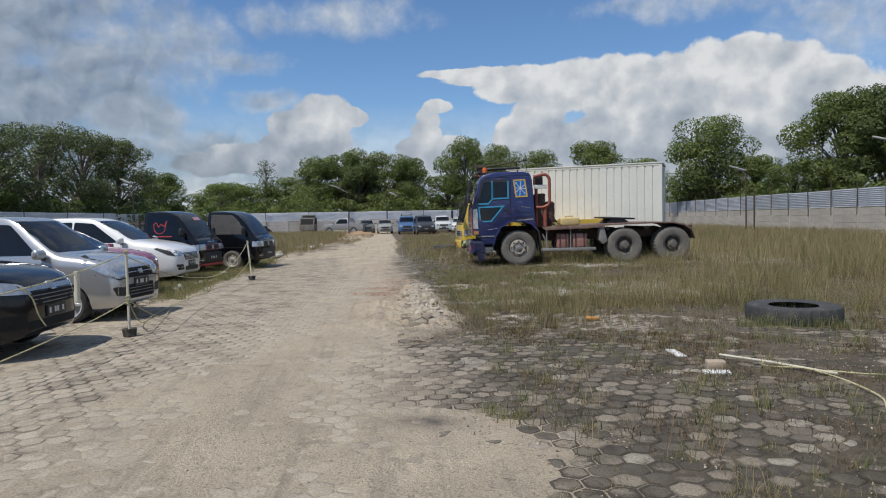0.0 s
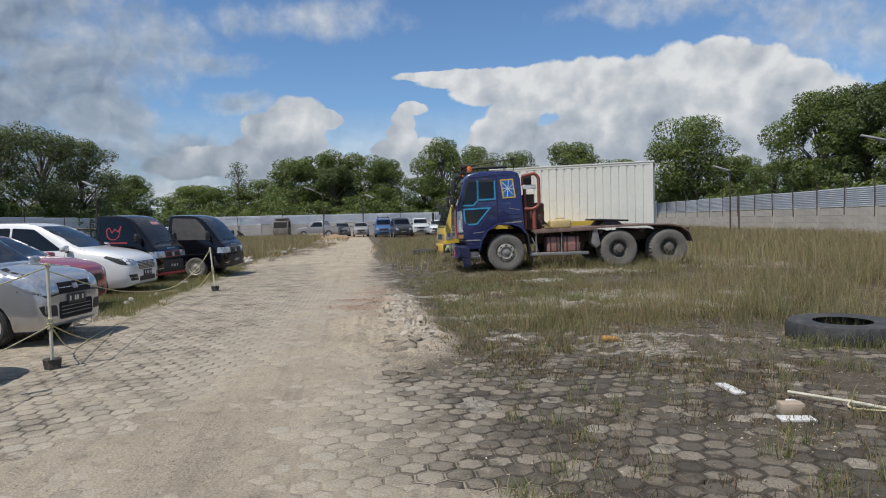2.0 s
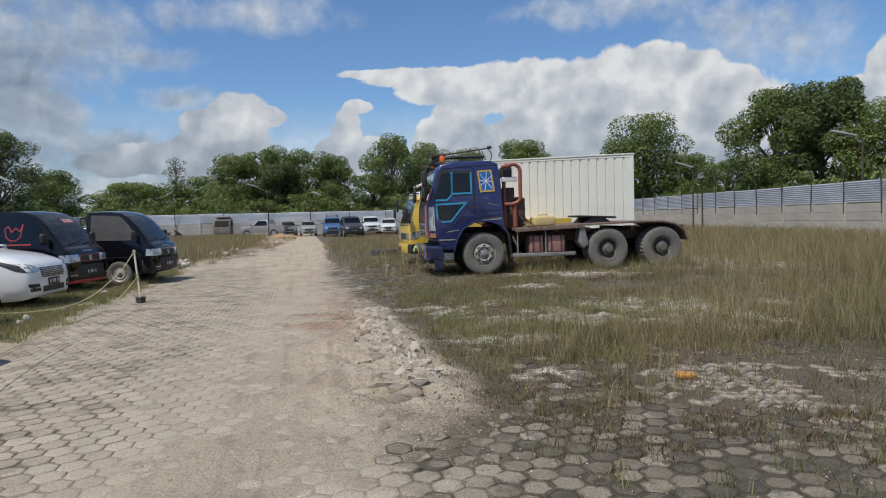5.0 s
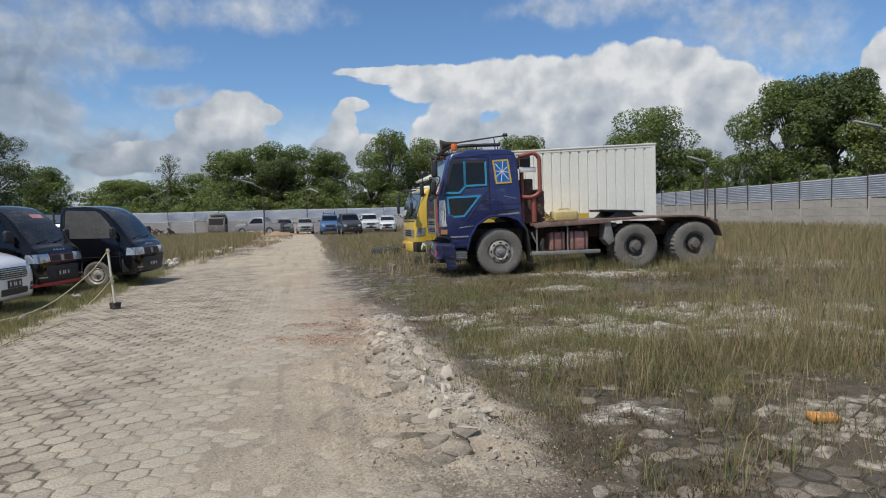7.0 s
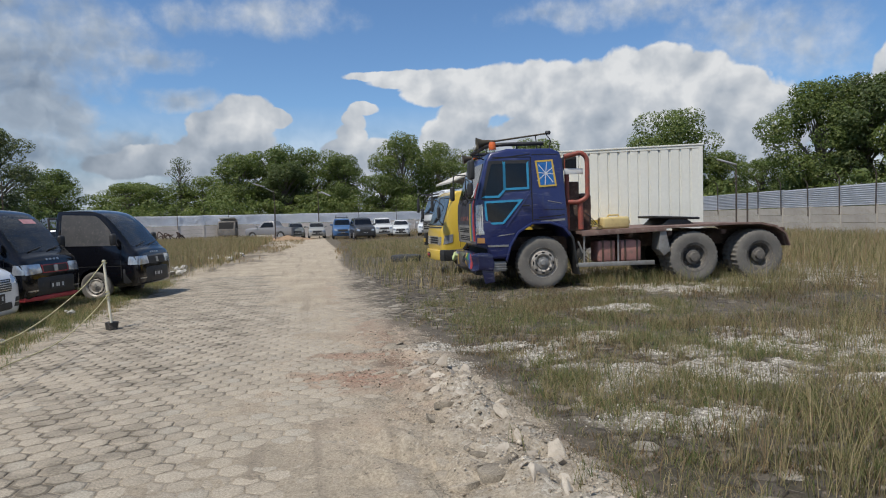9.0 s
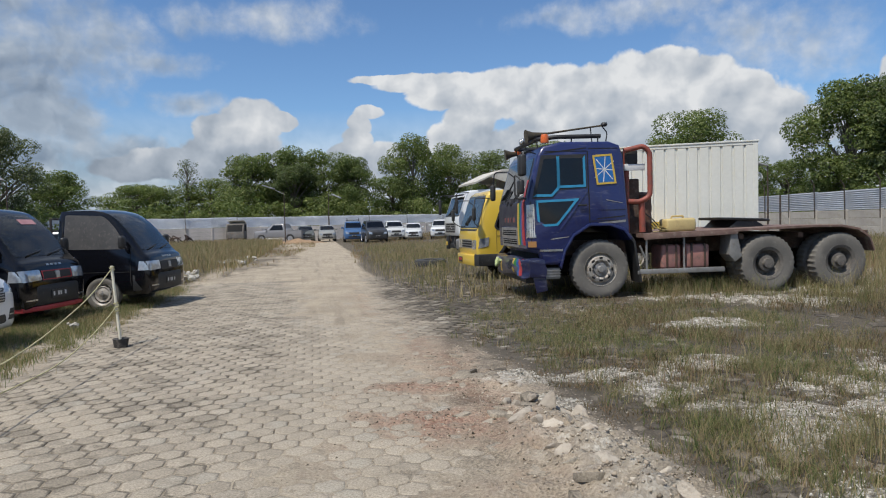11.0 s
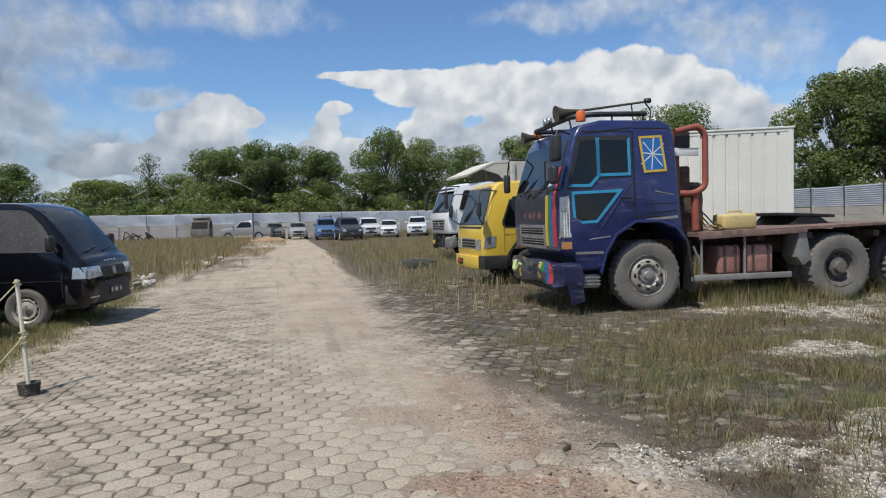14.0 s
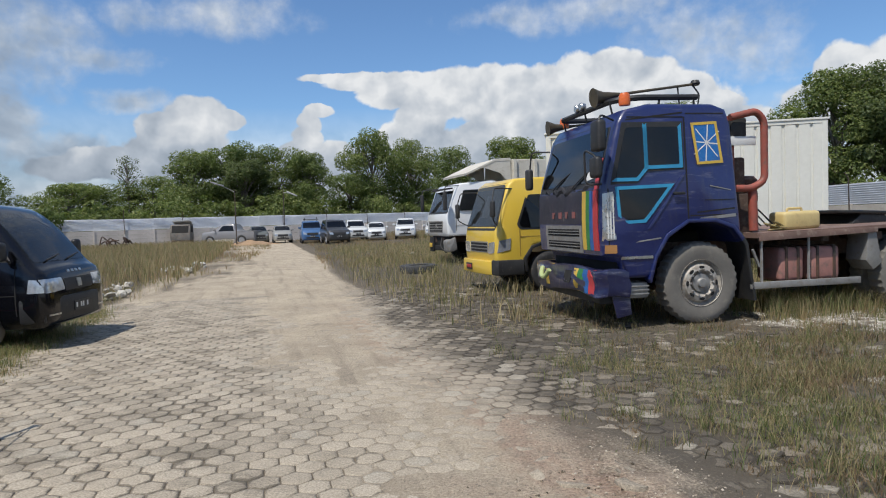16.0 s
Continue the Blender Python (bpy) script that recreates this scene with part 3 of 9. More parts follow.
def blades(name, x, y, h, w, mat, label, rng, lean=0.35):
    """Many blades as one mesh: each bends over once and ends in a point."""
    n = len(x)
    z = ground_height(x, y) - 0.01
    a = rng.uniform(0, 2 * np.pi, n)
    turn = rng.uniform(0, 2 * np.pi, n)
    out = h * lean * rng.uniform(0.15, 1.3, n)
    dx, dy = np.cos(a) * out, np.sin(a) * out
    px, py = np.cos(turn) * w / 2, np.sin(turn) * w / 2
    co = np.empty((n, 5, 3))
    co[:, 0] = np.stack([x - px, y - py, z], 1)
    co[:, 1] = np.stack([x + px, y + py, z], 1)
    mx, my, mz = x + dx * .32, y + dy * .32, z + h * .6
    co[:, 2] = np.stack([mx + px * .75, my + py * .75, mz], 1)
    co[:, 3] = np.stack([mx - px * .75, my - py * .75, mz], 1)
    co[:, 4] = np.stack([x + dx, y + dy, z + h * rng.uniform(.86, 1.0, n)], 1)
    b = np.arange(n)[:, None] * 5
    f = np.concatenate([b + np.array([[0, 1, 2, 3]]), b + np.array([[3, 2, 4]])], 1)
    me = mesh_arrays(name, co.reshape(-1, 3), f.ravel(), np.tile([4, 3], n), [mat])
    return tagged(new(name, me), label, "grass", kind="stuff")


def in_brick_patch(x, y, more=0.0):
    """The corner laid with small zigzag bricks instead of hexagons."""
    x, y = np.asarray(x, float), np.asarray(y, float)
    return np.hypot((x - 3.0) / (1.15 + more), (y - 5.2) / (.75 + more)) + .35 * (fbm(x * 3, y * 3, 111) - .5) < 1


def scatter(rng, n, s0, s1, d0, d1):
    s, d = rng.uniform(s0, s1, n), rng.uniform(d0, d1, n)
    return s, d, *to_xy(s, d)


def plant_grass():
    rng = np.random.default_rng(5)
    tall = grass_material("tall_grass_green", (0.14, 0.15, 0.05), (0.37, 0.33, 0.14), (0.44, 0.35, 0.19))
    short = grass_material("short_grass_green", (0.095, 0.14, 0.036), (0.29, 0.30, 0.105), (0.37, 0.29, 0.155))
    straw = grass_material("dry_grass", (0.29, 0.25, 0.12), (0.43, 0.36, 0.19), (0.34, 0.23, 0.13))

    def keep(x, y, rng, dens):
        ok = rng.random(len(x)) < dens
        ok &= ~in_brick_patch(x, y) | (rng.random(len(x)) < .35)
        # the old tyre lies clear of the high grass
        return ok & ((np.hypot((x - 4.9) / .95, (y - 5.35) / 1.0) > 1) | (rng.random(len(x)) < .10))

    def sort_out(s, d, x, y, bare):
        m = masks(x, y)
        gravel, oil, n1, n2 = m[4], m[6], m[8], m[9]
        c = step(.40, .64, fbm(x * 1.1, y * 1.1, 31) * .55 + n2 * .45)
        return np.clip(c * (1 - .9 * gravel) * (1 - .85 * oil) + bare, 0, 1), n1, n2

    # the field beside the lorry, close to the track
    for name, count, mat, hk, seed in (("field_grass", 125000, tall, 1.0, 1), ("field_straw", 45000, straw, 1.12, 2)):
        s, d, x, y = scatter(rng, count, -2.4, 14, .6, 17)
        dens, n1, n2 = sort_out(s, d, x, y, .03)
        grown = step(-1.8, .8, s + (n1 - .5) * 3.2 - .14 * d) * step(.7, 2.6, d + (n2 - .5) * 1.4)
        front = (1 - .92 * step(4.0, 6.0, s) * (1 - step(4.0, 6.0, d))) * (1 - .5 * (1 - step(1.0, 3.5, s)) * (1 - step(5, 8, d)))
        ok = keep(x, y, rng, dens * grown * front * (1 - .9 * step(.44, .56, fbm(x * .9, y * .9, 39) * .7 + fbm(x * 2.6, y * 2.6, 40) * .3)))
        hgt = (.09 + .45 * step(2.2, 6.0, d - .55 * np.clip(s - 2, 0, 7) + (n1 - .5) * 2)) * rng.uniform(.4, 1.25, len(x)) * (.5 + 1.0 * n1) * hk * np.where(rng.random(len(x)) < .05, 1.9, 1)
        blades(name, x[ok], y[ok], hgt[ok], rng.uniform(.0035, .007, ok.sum()), mat, "tall olive and straw-coloured grass growing through the yard", rng, .62)
    # low growth and dead stalks that cover most of the ground there
    low = grass_material("low_grass", (0.06, 0.058, 0.023), (0.23, 0.19, 0.08), (0.26, 0.17, 0.095))
    s, d, x, y = scatter(rng, 190000, -1.5, 14, .7, 15)
    dens, n1, n2 = sort_out(s, d, x, y, .25)
    n4 = fbm(x * .8, y * .8, 37)
    ok = keep(x, y, rng, np.clip(dens * 1.1, 0, 1) * (1 - .92 * masks(x, y)[4]) * (1 - .6 * masks(x, y)[6]) * step(-1.2, 1.6, s + (n1 - .5) * 3 - .05 * d) * step(.8, 2.4, d + (n2 - .5) * 1.6 - .9 * step(5.5, 7, s)) * step(.40, .56, n4 * .6 + n2 * .4))
    blades("low_grass", x[ok], y[ok], rng.uniform(.03, .17, ok.sum()) * (.6 + .8 * n1[ok]), rng.uniform(.004, .009, ok.sum()), low, "low olive and brown growth covering the ground", rng, .9)
    # short green growth close behind the broken edge, and weeds in the joints of the dark paving
    s, d, x, y = scatter(rng, 150000, -.8, 8.5, .75, 5.2)
    n5, n2 = fbm(x * 1.6, y * 1.6, 43), fbm(x * 4.5, y * 4.5, 47)
    ok = keep(x, y, rng, (1 - .95 * masks(x, y)[4]) * step(.47, .58, n5 * .55 + n2 * .45) * step(.7, 1.5, d + (n2 - .5) * 1.2 - .35 * step(2.5, 4, s)) * (1 - .6 * masks(x, y)[6]) * step(-.8, 1.2, s + (n5 - .5) * 2) * (1 - .45 * step(4.5, 6.5, s)))
    blades("near_grass", x[ok], y[ok], rng.uniform(.025, .12, ok.sum()) * (.5 + n5[ok]) * np.where(rng.random(ok.sum()) < .06, 2.2, 1), rng.uniform(.0028, .0055, ok.sum()), short, "short green grass growing behind the broken edge", rng, .8)
    s, d, x, y = scatter(rng, 60000, -1.2, 7.5, .7, 3.6)
    n5, n2 = fbm(x * 1.9, y * 1.9, 83), fbm(x * 6, y * 6, 87)
    ok = keep(x, y, rng, step(.44, .60, n5 * .5 + n2 * .5) * step(.65, 1.1, d + (n2 - .5) * .6) * (1 - .9 * masks(x, y)[4]))
    blades("brown_weeds", x[ok], y[ok], rng.uniform(.015, .07, ok.sum()), rng.uniform(.003, .007, ok.sum()), low, "flat brown weeds on the soil behind the broken edge", rng, 1.2)
    s, d, x, y = scatter(rng, 110000, -7.5, -.6, .6, 8)
    n5, n2 = fbm(x * 1.3, y * 1.3, 53), fbm(x * 6, y * 6, 57)
    ok = keep(x, y, rng, step(.47, .64, n5 * .5 + n2 * .5) * (.35 + .75 * step(-4.5, -1, s)) * step(.6, 2.0, d + (n5 - .5)))
    blades("joint_weeds", x[ok], y[ok], rng.uniform(.02, .10, ok.sum()), rng.uniform(.004, .009, ok.sum()), low, "thin brown and green weeds between dark paving stones", rng, .9)
    s, d, x, y = scatter(rng, 70000, 3.5, 16, -6.2, -3.75)
    n5, n2 = fbm(x * 1.5, y * 1.5, 63), fbm(x * 5, y * 5, 67)
    ok = keep(x, y, rng, step(.34, .52, n5 * .5 + n2 * .5) * (1 - step(-4.45, -3.95, d + (n5 - .5) * .9)))
    blades("strip_grass", x[ok], y[ok], rng.uniform(.03, .15, ok.sum()) * (.5 + n5[ok]), rng.uniform(.004, .008, ok.sum()), short, "strip of short grass between the paving and the pickups", rng, .7)
    # tufts that come up between the paving stones
    cs, cd, cx, cy = scatter(rng, 1100, -7.5, 12, .5, 10)
    pick = rng.random(1100) < np.where(cd < 1, .25, 1) * np.where(cs < -4, .45, 1)
    cx, cy = np.append(cx[pick], [4.55, 4.9, 5.2, 5.5, 4.4, 5.35, 1.93, 1.8, 2.05]), np.append(cy[pick], [5.15, 5.05, 5.08, 5.25, 5.4, 5.0, .68, .8, .72])
    reps = rng.integers(6, 42, len(cx))
    reps[-9:] = 90
    reps[-3:] = 110
    x, y = np.repeat(cx, reps) + rng.normal(0, .05, reps.sum()), np.repeat(cy, reps) + rng.normal(0, .05, reps.sum())
    ok = keep(x, y, rng, 1.0)
    blades("tuft_grass", x[ok], y[ok], rng.uniform(.03, .20, ok.sum()) * np.repeat(rng.uniform(.35, 1.2, len(reps)), reps)[ok], rng.uniform(.003, .007, ok.sum()), short, "short green tufts between paving stones", rng, .6)
    # high thin clumps in the field, and single stalks standing above the rest
    def clumps(name, count, s0, s1, d0, d1, spread, hgt, wid, mat, label, lean, tight=0.5):
        cs, cd, cx, cy = scatter(rng, count, s0, s1, d0, d1)
        m = masks(cx, cy)
        pick = rng.random(count) < step(tight - .08, tight + .1, fbm(cx * .8, cy * .8, 101) * .6 + m[9] * .4) * (1 - .92 * m[4])
        cx, cy = cx[pick], cy[pick]
        reps = rng.integers(10, 46, len(cx))
        tall_ = np.repeat(rng.uniform(.45, 1.15, len(cx)), reps)
        x, y = np.repeat(cx, reps) + rng.normal(0, spread, reps.sum()), np.repeat(cy, reps) + rng.normal(0, spread, reps.sum())
        ok = keep(x, y, rng, 1.0)
        blades(name, x[ok], y[ok], (rng.uniform(*hgt, len(x)) * tall_)[ok], rng.uniform(*wid, ok.sum()), mat, label, rng, lean)
    clumps("clump_grass", 620, -1.4, 4.3, 1.7, 9, .075, (.14, .62), (.003, .006), tall, "thin high clumps of olive grass", .6, .50)
    clumps("clump_straw", 210, -1.6, 4.5, 1.6, 9, .09, (.2, .72), (.0025, .0045), straw, "dry stalks standing in the grass", .5, .50)
    clumps("green_clump", 640, .4, 9.5, .95, 5.0, .07, (.05, .24), (.003, .006), short, "low green tussocks near the broken edge", .8, .44)
    clumps("paving_clump", 260, -7.2, -.8, .9, 8, .05, (.05, .26), (.003, .006), short, "weeds growing out of the dirty paving", .7, .44)
    tx, ty = 5.02 + rng.normal(0, .15, 120), 5.75 + rng.normal(0, .15, 120)
    fx, fy = rng.uniform(4.2, 5.9, 900), rng.uniform(4.95, 5.25, 900)
    hh = np.concatenate([rng.uniform(.12, .30, 120), rng.uniform(.05, .24, 900)])
    blades("tyre_weeds", np.append(tx, fx), np.append(ty, fy), hh, rng.uniform(.003, .006, 1020), short, "grass growing round and through the old tyre", rng, .5)
    # weeds under the blue lorry
    A = radians(196.5)
    f, l = np.array((math.cos(A), math.sin(A))), np.array((-math.sin(A), math.cos(A)))
    base = np.array((-.32, 15.66)) - l * 1.1
    u, v = rng.uniform(-5.6, -.7, 9000), rng.uniform(-.3, 1.5, 9000)
    x, y = base[0] + u * f[0] + v * l[0], base[1] + u * f[1] + v * l[1]
    ok = rng.random(9000) < step(.4, .6, fbm(x * 2, y * 2, 55)) * .8
    blades("lorry_weeds", x[ok], y[ok], rng.uniform(.1, .42, ok.sum()), rng.uniform(.004, .010, ok.sum()), short, "weeds growing under the blue lorry", rng, .6)
    # middle distance, right of the track
    s, d, x, y = scatter(rng, 150000, 11, 42, -.8, 30)
    dens, n1, n2 = sort_out(s, d, x, y, .10)
    dens = np.where(s > 20, dens * .8 + .16, dens)
    ok = keep(x, y, rng, dens * step(.5, 1.7, d - track_edges(s)[1] - .6 * (1 - step(12, 16, s)) + (n1 - .5) * 1.2) * np.where((s < 17) & (d < 5), .7, 1.0) * (1 - .85 * np.exp(-((s - 21.3) / .9) ** 2) * (d < 7)))
    blades("yard_grass", x[ok], y[ok], rng.uniform(.16, .50, ok.sum()) * (.5 + .9 * n1[ok]) * np.where(d[ok] > 7, 1.25, .8), rng.uniform(.007, .016, ok.sum()), tall, "olive grass behind the lorries", rng, .45)
    # right edge of the view and the far yard
    for name, count, mat in (("far_grass", 95000, tall), ("far_straw", 60000, straw)):
        s, d, x, y = scatter(rng, count, -2, 90, 11, 46)
        near = np.hypot(x - 1, y + 2) < 14
        ok = keep(x, y, rng, np.where(near, .0, .9)) & (x < 23.2 - .245 * y)
        blades(name, x[ok], y[ok], rng.uniform(.3, .8, ok.sum()), rng.uniform(.010, .026, ok.sum()), mat, "high dry grass along the yard wall", rng, .4)
    # left of the track beyond the parked cars
    for name, count, mat in (("verge_grass", 110000, tall), ("verge_straw", 70000, straw)):
        s, d, x, y = scatter(rng, count, 4.5, 62, -34, -3.7)
        n1, n2 = fbm(x * .5, y * .5, 71), fbm(x * 1.7, y * 1.7, 73)
        lo = track_edges(s)[0]
        dens = step(.25, .5, n1 * .5 + n2 * .5) * (1 - step(lo - 1.3, lo + .3, d + (n2 - .5) * 2.0)) * .9
        ok = keep(x, y, rng, np.where(s > 16, dens, dens * .6))
        hgt = np.where(s > 18, rng.uniform(.3, .72, len(x)) * (.35 + .65 * (1 - step(lo - 2.4, lo, d))), rng.uniform(.06, .26, len(x)))
        blades(name, x[ok], y[ok], hgt[ok], np.where(s[ok] > 22, rng.uniform(.012, .024, ok.sum()), rng.uniform(.005, .010, ok.sum())), mat, "long yellowish grass beside the track", rng, .45)
    # far end of the yard
    s, d, x, y = scatter(rng, 60000, 24, 75, -6, 14)
    n2 = fbm(x * .5, y * .5, 81)
    ok = keep(x, y, rng, step(.40, .62, n2) * np.where((d > track_edges(s)[0]) & (d < track_edges(s)[1]), 0, .8))
    blades("end_grass", x[ok], y[ok], rng.uniform(.08, .28, ok.sum()), rng.uniform(.010, .024, ok.sum()), straw, "grass patches at the far end of the yard", rng)
    # at the feet of the parked cars
    s, d, x, y = scatter(rng, 48000, 1.5, 20, -9, -3.9)
    n2 = fbm(x * 1.9, y * 1.9, 91)
    ok = keep(x, y, rng, step(.36, .58, n2) * (1 - step(-4.9, -4.1, d)))
    blades("kerb_grass", x[ok], y[ok], rng.uniform(.05, .22, ok.sum()), rng.uniform(.004, .009, ok.sum()), short, "short grass under the parked cars", rng, .6)


plant_grass()

# ---- yard wall ----
concrete = worn("wall_concrete", (0.50, 0.46, 0.40), (0.42, 0.38, 0.33), 1.3, (0.8, 0.95), dirt=(0.30, 0.25, 0.19), dirt_amount=0.35, grain=25, relief=0.3, by_object=0.07)
sheet_mat = worn("wall_sheet", (0.62, 0.63, 0.66), (0.52, 0.54, 0.58), 1.0, (0.35, 0.55), 0.35, dirt=(0.35, 0.31, 0.27), dirt_amount=0.2, grain=12, relief=0.05, by_object=0.06)
concrete_pale = worn("wall_concrete_pale", (0.74, 0.67, 0.61), (0.62, 0.56, 0.50), 1.3, (0.8, 0.95), dirt=(0.45, 0.38, 0.31), dirt_amount=0.25, grain=25, relief=0.3, by_object=0.06)
sheet_white = worn("wall_sheet_white", (0.84, 0.85, 0.87), (0.74, 0.76, 0.79), 1.0, (0.4, 0.6), 0.0, dirt=(0.5, 0.46, 0.42), dirt_amount=0.15, grain=12, relief=0.05, by_object=0.06)
post_mat = worn("dark_steel", (0.085, 0.08, 0.075), (0.14, 0.11, 0.085), 4, (0.5, 0.8), 0.6, dirt=(0.16, 0.09, 0.05), dirt_amount=0.5)


def mesh_of(bm, name, mats, smooth=False):
    me = bpy.data.meshes.new(name)
    bm.normal_update()
    bm.to_mesh(me)
    bm.free()
    for m in mats:
        me.materials.append(m)
    if smooth:
        me.shade_smooth()
        me.set_sharp_from_angle(angle=radians(38))
    return me


def child(name, me, parent, m):
    ob = new(name, me)
    ob.parent = parent
    ob.matrix_local = m
    return ob


BAY = 2.4


def wall_meshes(concrete, sheet_mat):
    bm = bmesh.new()
    box(bm, (0.06, -0.03, 0), (BAY - 0.06, 0.03, 0.385), 0.008, seg=1)
    panel = mesh_of(bm, "panel", [concrete])
    bm = bmesh.new()
    n = 10
    prof = []
    for i in range(n * 4 + 1):
        z = 1.0 * i / (n * 4)
        prof.append((0.014 * (1 if (i % 4) in (1, 2) else -1), z))
    back = [(y + 0.004, z) for y, z in prof]
    prism(bm, prof + back[::-1], "x", -0.02, BAY + 0.02)
    sheet = mesh_of(bm, "sheet", [sheet_mat])
    bm = bmesh.new()
    box(bm, (-0.06, -0.07, 0), (0.06, 0.07, 1.62), 0.01, seg=1)
    post = mesh_of(bm, "post", [concrete])
    bm = bmesh.new()
    tube(bm, arc_pts([(0, -0.09, 1.2), (0, -0.09, 3.05), (0, -0.30, 3.35)], 0.1), 0.028, 6)
    pole = mesh_of(bm, "pole", [post_mat], True)
    return panel, sheet, post, pole


WALL = wall_meshes(concrete, sheet_mat)
WALL_PALE = wall_meshes(concrete_pale, sheet_white)


def yard_wall(name, a, b, top, label, arms=True, every=1, kit=WALL):
    """A wall of stacked concrete panels with metal sheets above, bay by bay from a to b."""
    panel, sheet, post, pole = kit
    a, b = Vector(a), Vector(b)
    d = (b - a)
    n = max(1, round(d.length / BAY))
    k = d.length / (n * BAY)
    ob = new(name)
    ob.matrix_world = Matrix.Translation((a.x, a.y, 0)) @ Matrix.Rotation(math.atan2(d.y, d.x), 4, "Z") @ Matrix.Diagonal((k, 1, top / 2.6, 1))
    tagged(ob, label, "yard wall", kind="structure")
    rnd = random.Random(len(name))
    for i in range(n + 1):
        child("post", post, ob, pose(i * BAY, 0, 0, 0, 0, 0))
        if arms and i % every == 0:
            child("pole", pole, ob, pose(i * BAY, 0, 0, rnd.uniform(-1, 1), rnd.uniform(-1.5, 1.5), 180 if arms == 2 else 0) @ Matrix.Diagonal((1, 1, rnd.uniform(.93, 1.06), 1)))
        if i < n:
            for j in range(4):
                child("panel", panel, ob, pose(i * BAY, rnd.uniform(-.006, .006), j * 0.395, 0, 0, 0))
            child("sheet", sheet, ob, pose(i * BAY, -0.05, 1.6 + rnd.uniform(-.02, .02), rnd.uniform(-1, 1), 0, 0))
    return ob


yard_wall("wall_back", (0.5, 92.5), (-41.5, 56.1), 2.55, "pale yard wall of concrete panels topped with white metal sheets", 2, 2, WALL_PALE)
yard_wall("wall_left", (-41.5, 56.1), (-29, 10), 2.5, "pale yard wall of concrete panels topped with white metal sheets", 2, 2, WALL_PALE)
yard_wall("wall_right", (19.8, 14), (0.5, 92.5), 2.6, "grey yard wall of concrete panels topped with metal sheets", 2, 1)

# ---- container ----
def container():
    cream = worn("container_paint", (0.74, 0.73, 0.66), (0.68, 0.67, 0.60), 0.8, (0.4, 0.6), dirt=(0.48, 0.43, 0.35), dirt_amount=0.10, grain=10, relief=0.03)
    L, W, H0, H1 = 6.06, 2.44, 0.84, 3.43
    ob = thing("shipping_container", Matrix.Translation((4.2, 21.82, 0)) @ Matrix.Rotation(radians(180 - 6.0), 4, "Z"),
               "cream-white corrugated steel container raised on a dark skid behind the lorry", "container")
    # local: x along the near side from its right end, y towards the camera
    bm = bmesh.new()
    pitch, prof, x = 0.285, [], 0.10
    while x < L - 0.12:
        for dx, dy in ((0, 0), (.19, 0), (.205, -.030), (.245, -.030), (.26, 0)):
            prof.append((x + dx, dy))
        x += pitch
    prof = [p for p in prof if p[0] < L - .1]
    prism(bm, prof + [(L - .1, -.05), (.1, -.05)], "z", H0 + .12, H1 - .10)
    part("side_panel", bm, cream, ob, smooth=False)
    for y0 in (-W,):
        bm = bmesh.new()
        box(bm, (.05, y0, H0 + .1), (L - .05, y0 + .04, H1 - .08), .005)
        part("side_panel", bm, cream, ob, smooth=False)
    for x0 in (0.02, L - .06):
        bm = bmesh.new()
        box(bm, (x0, -W + .05, H0 + .1), (x0 + .04, -.05, H1 - .08), .005)
        part("end_panel", bm, cream, ob, smooth=False)
    for x0 in (0, L - .12):
        for y0 in (-W, -.11):
            bm = bmesh.new()
            box(bm, (x0, y0, H0), (x0 + .12, y0 + .12, H1), .012)
            part("corner_post", bm, cream, ob, smooth=False)
    for z0, z1 in ((H0, H0 + .14), (H1 - .11, H1 - .01)):
        for y0 in (-W, -.075):
            bm = bmesh.new()
            box(bm, (.1, y0, z0), (L - .1, y0 + .085, z1), .008)
            part("rail", bm, cream, ob, smooth=False)
    bm = bmesh.new()
    box(bm, (-.03, -W - .02, H1 - .03), (L + .03, .03, H1 + .015), .008)
    part("roof", bm, cream, ob, smooth=False)
    bm = bmesh.new()
    tube(bm, [(-.03, -.3, 2.6), (-.12, -.3, 2.55), (-.14, -.3, 2.45)], .03)
    part("hook", bm, cream, ob)
    for y0 in (-W + .3, -.5):
        bm = bmesh.new()
        box(bm, (.1, y0, 0.60), (L - .1, y0 + .2, H0), .01)
        for xx in (.5, 2.2, 3.9, 5.3):
            box(bm, (xx, y0, -.02), (xx + .2, y0 + .2, .62), .01)
        part("skid", bm, post_mat, ob, "dark steel skid beam with legs", smooth=False)
    return ob


container()


# ---- lamp posts ----
def lamp_post(x, y, h, tip, seed=0):
    grey = bpy.data.materials.get("lamp_grey") or worn("lamp_grey", (0.42, 0.42, 0.41), (0.34, 0.34, 0.33), 3, (0.5, 0.7), 0.5)
    ob = thing("street_lamp", Matrix.Translation((x, y, 0)), "thin dark steel lamp post with a slanting lamp head", "street lamp", "lamps along the yard wall")
    bm = bmesh.new()
    tube(bm, [(0, 0, -.05), (0, 0, h * .5), (0, 0, h)], .055, 8, taper=.035)
    part("pole", bm, post_mat, ob)
    bm = bmesh.new()
    t = Vector(tip)
    tube(bm, [(0, 0, h - .25), t * .4 + Vector((0, 0, h - .1)), t + Vector((0, 0, h - .02))], .025, 6)
    part("arm", bm, grey, ob)
    bm = bmesh.new()
    m = Matrix.Translation(t * .95 + Vector((0, 0, h + .0))) @ t.to_track_quat("X", "Z").to_matrix().to_4x4()
    box(bm, (-.75, -.13, -.04), (.35, .13, .05), .03, m)
    part("head", bm, grey, ob, "pale grey flat lamp head")
    return ob


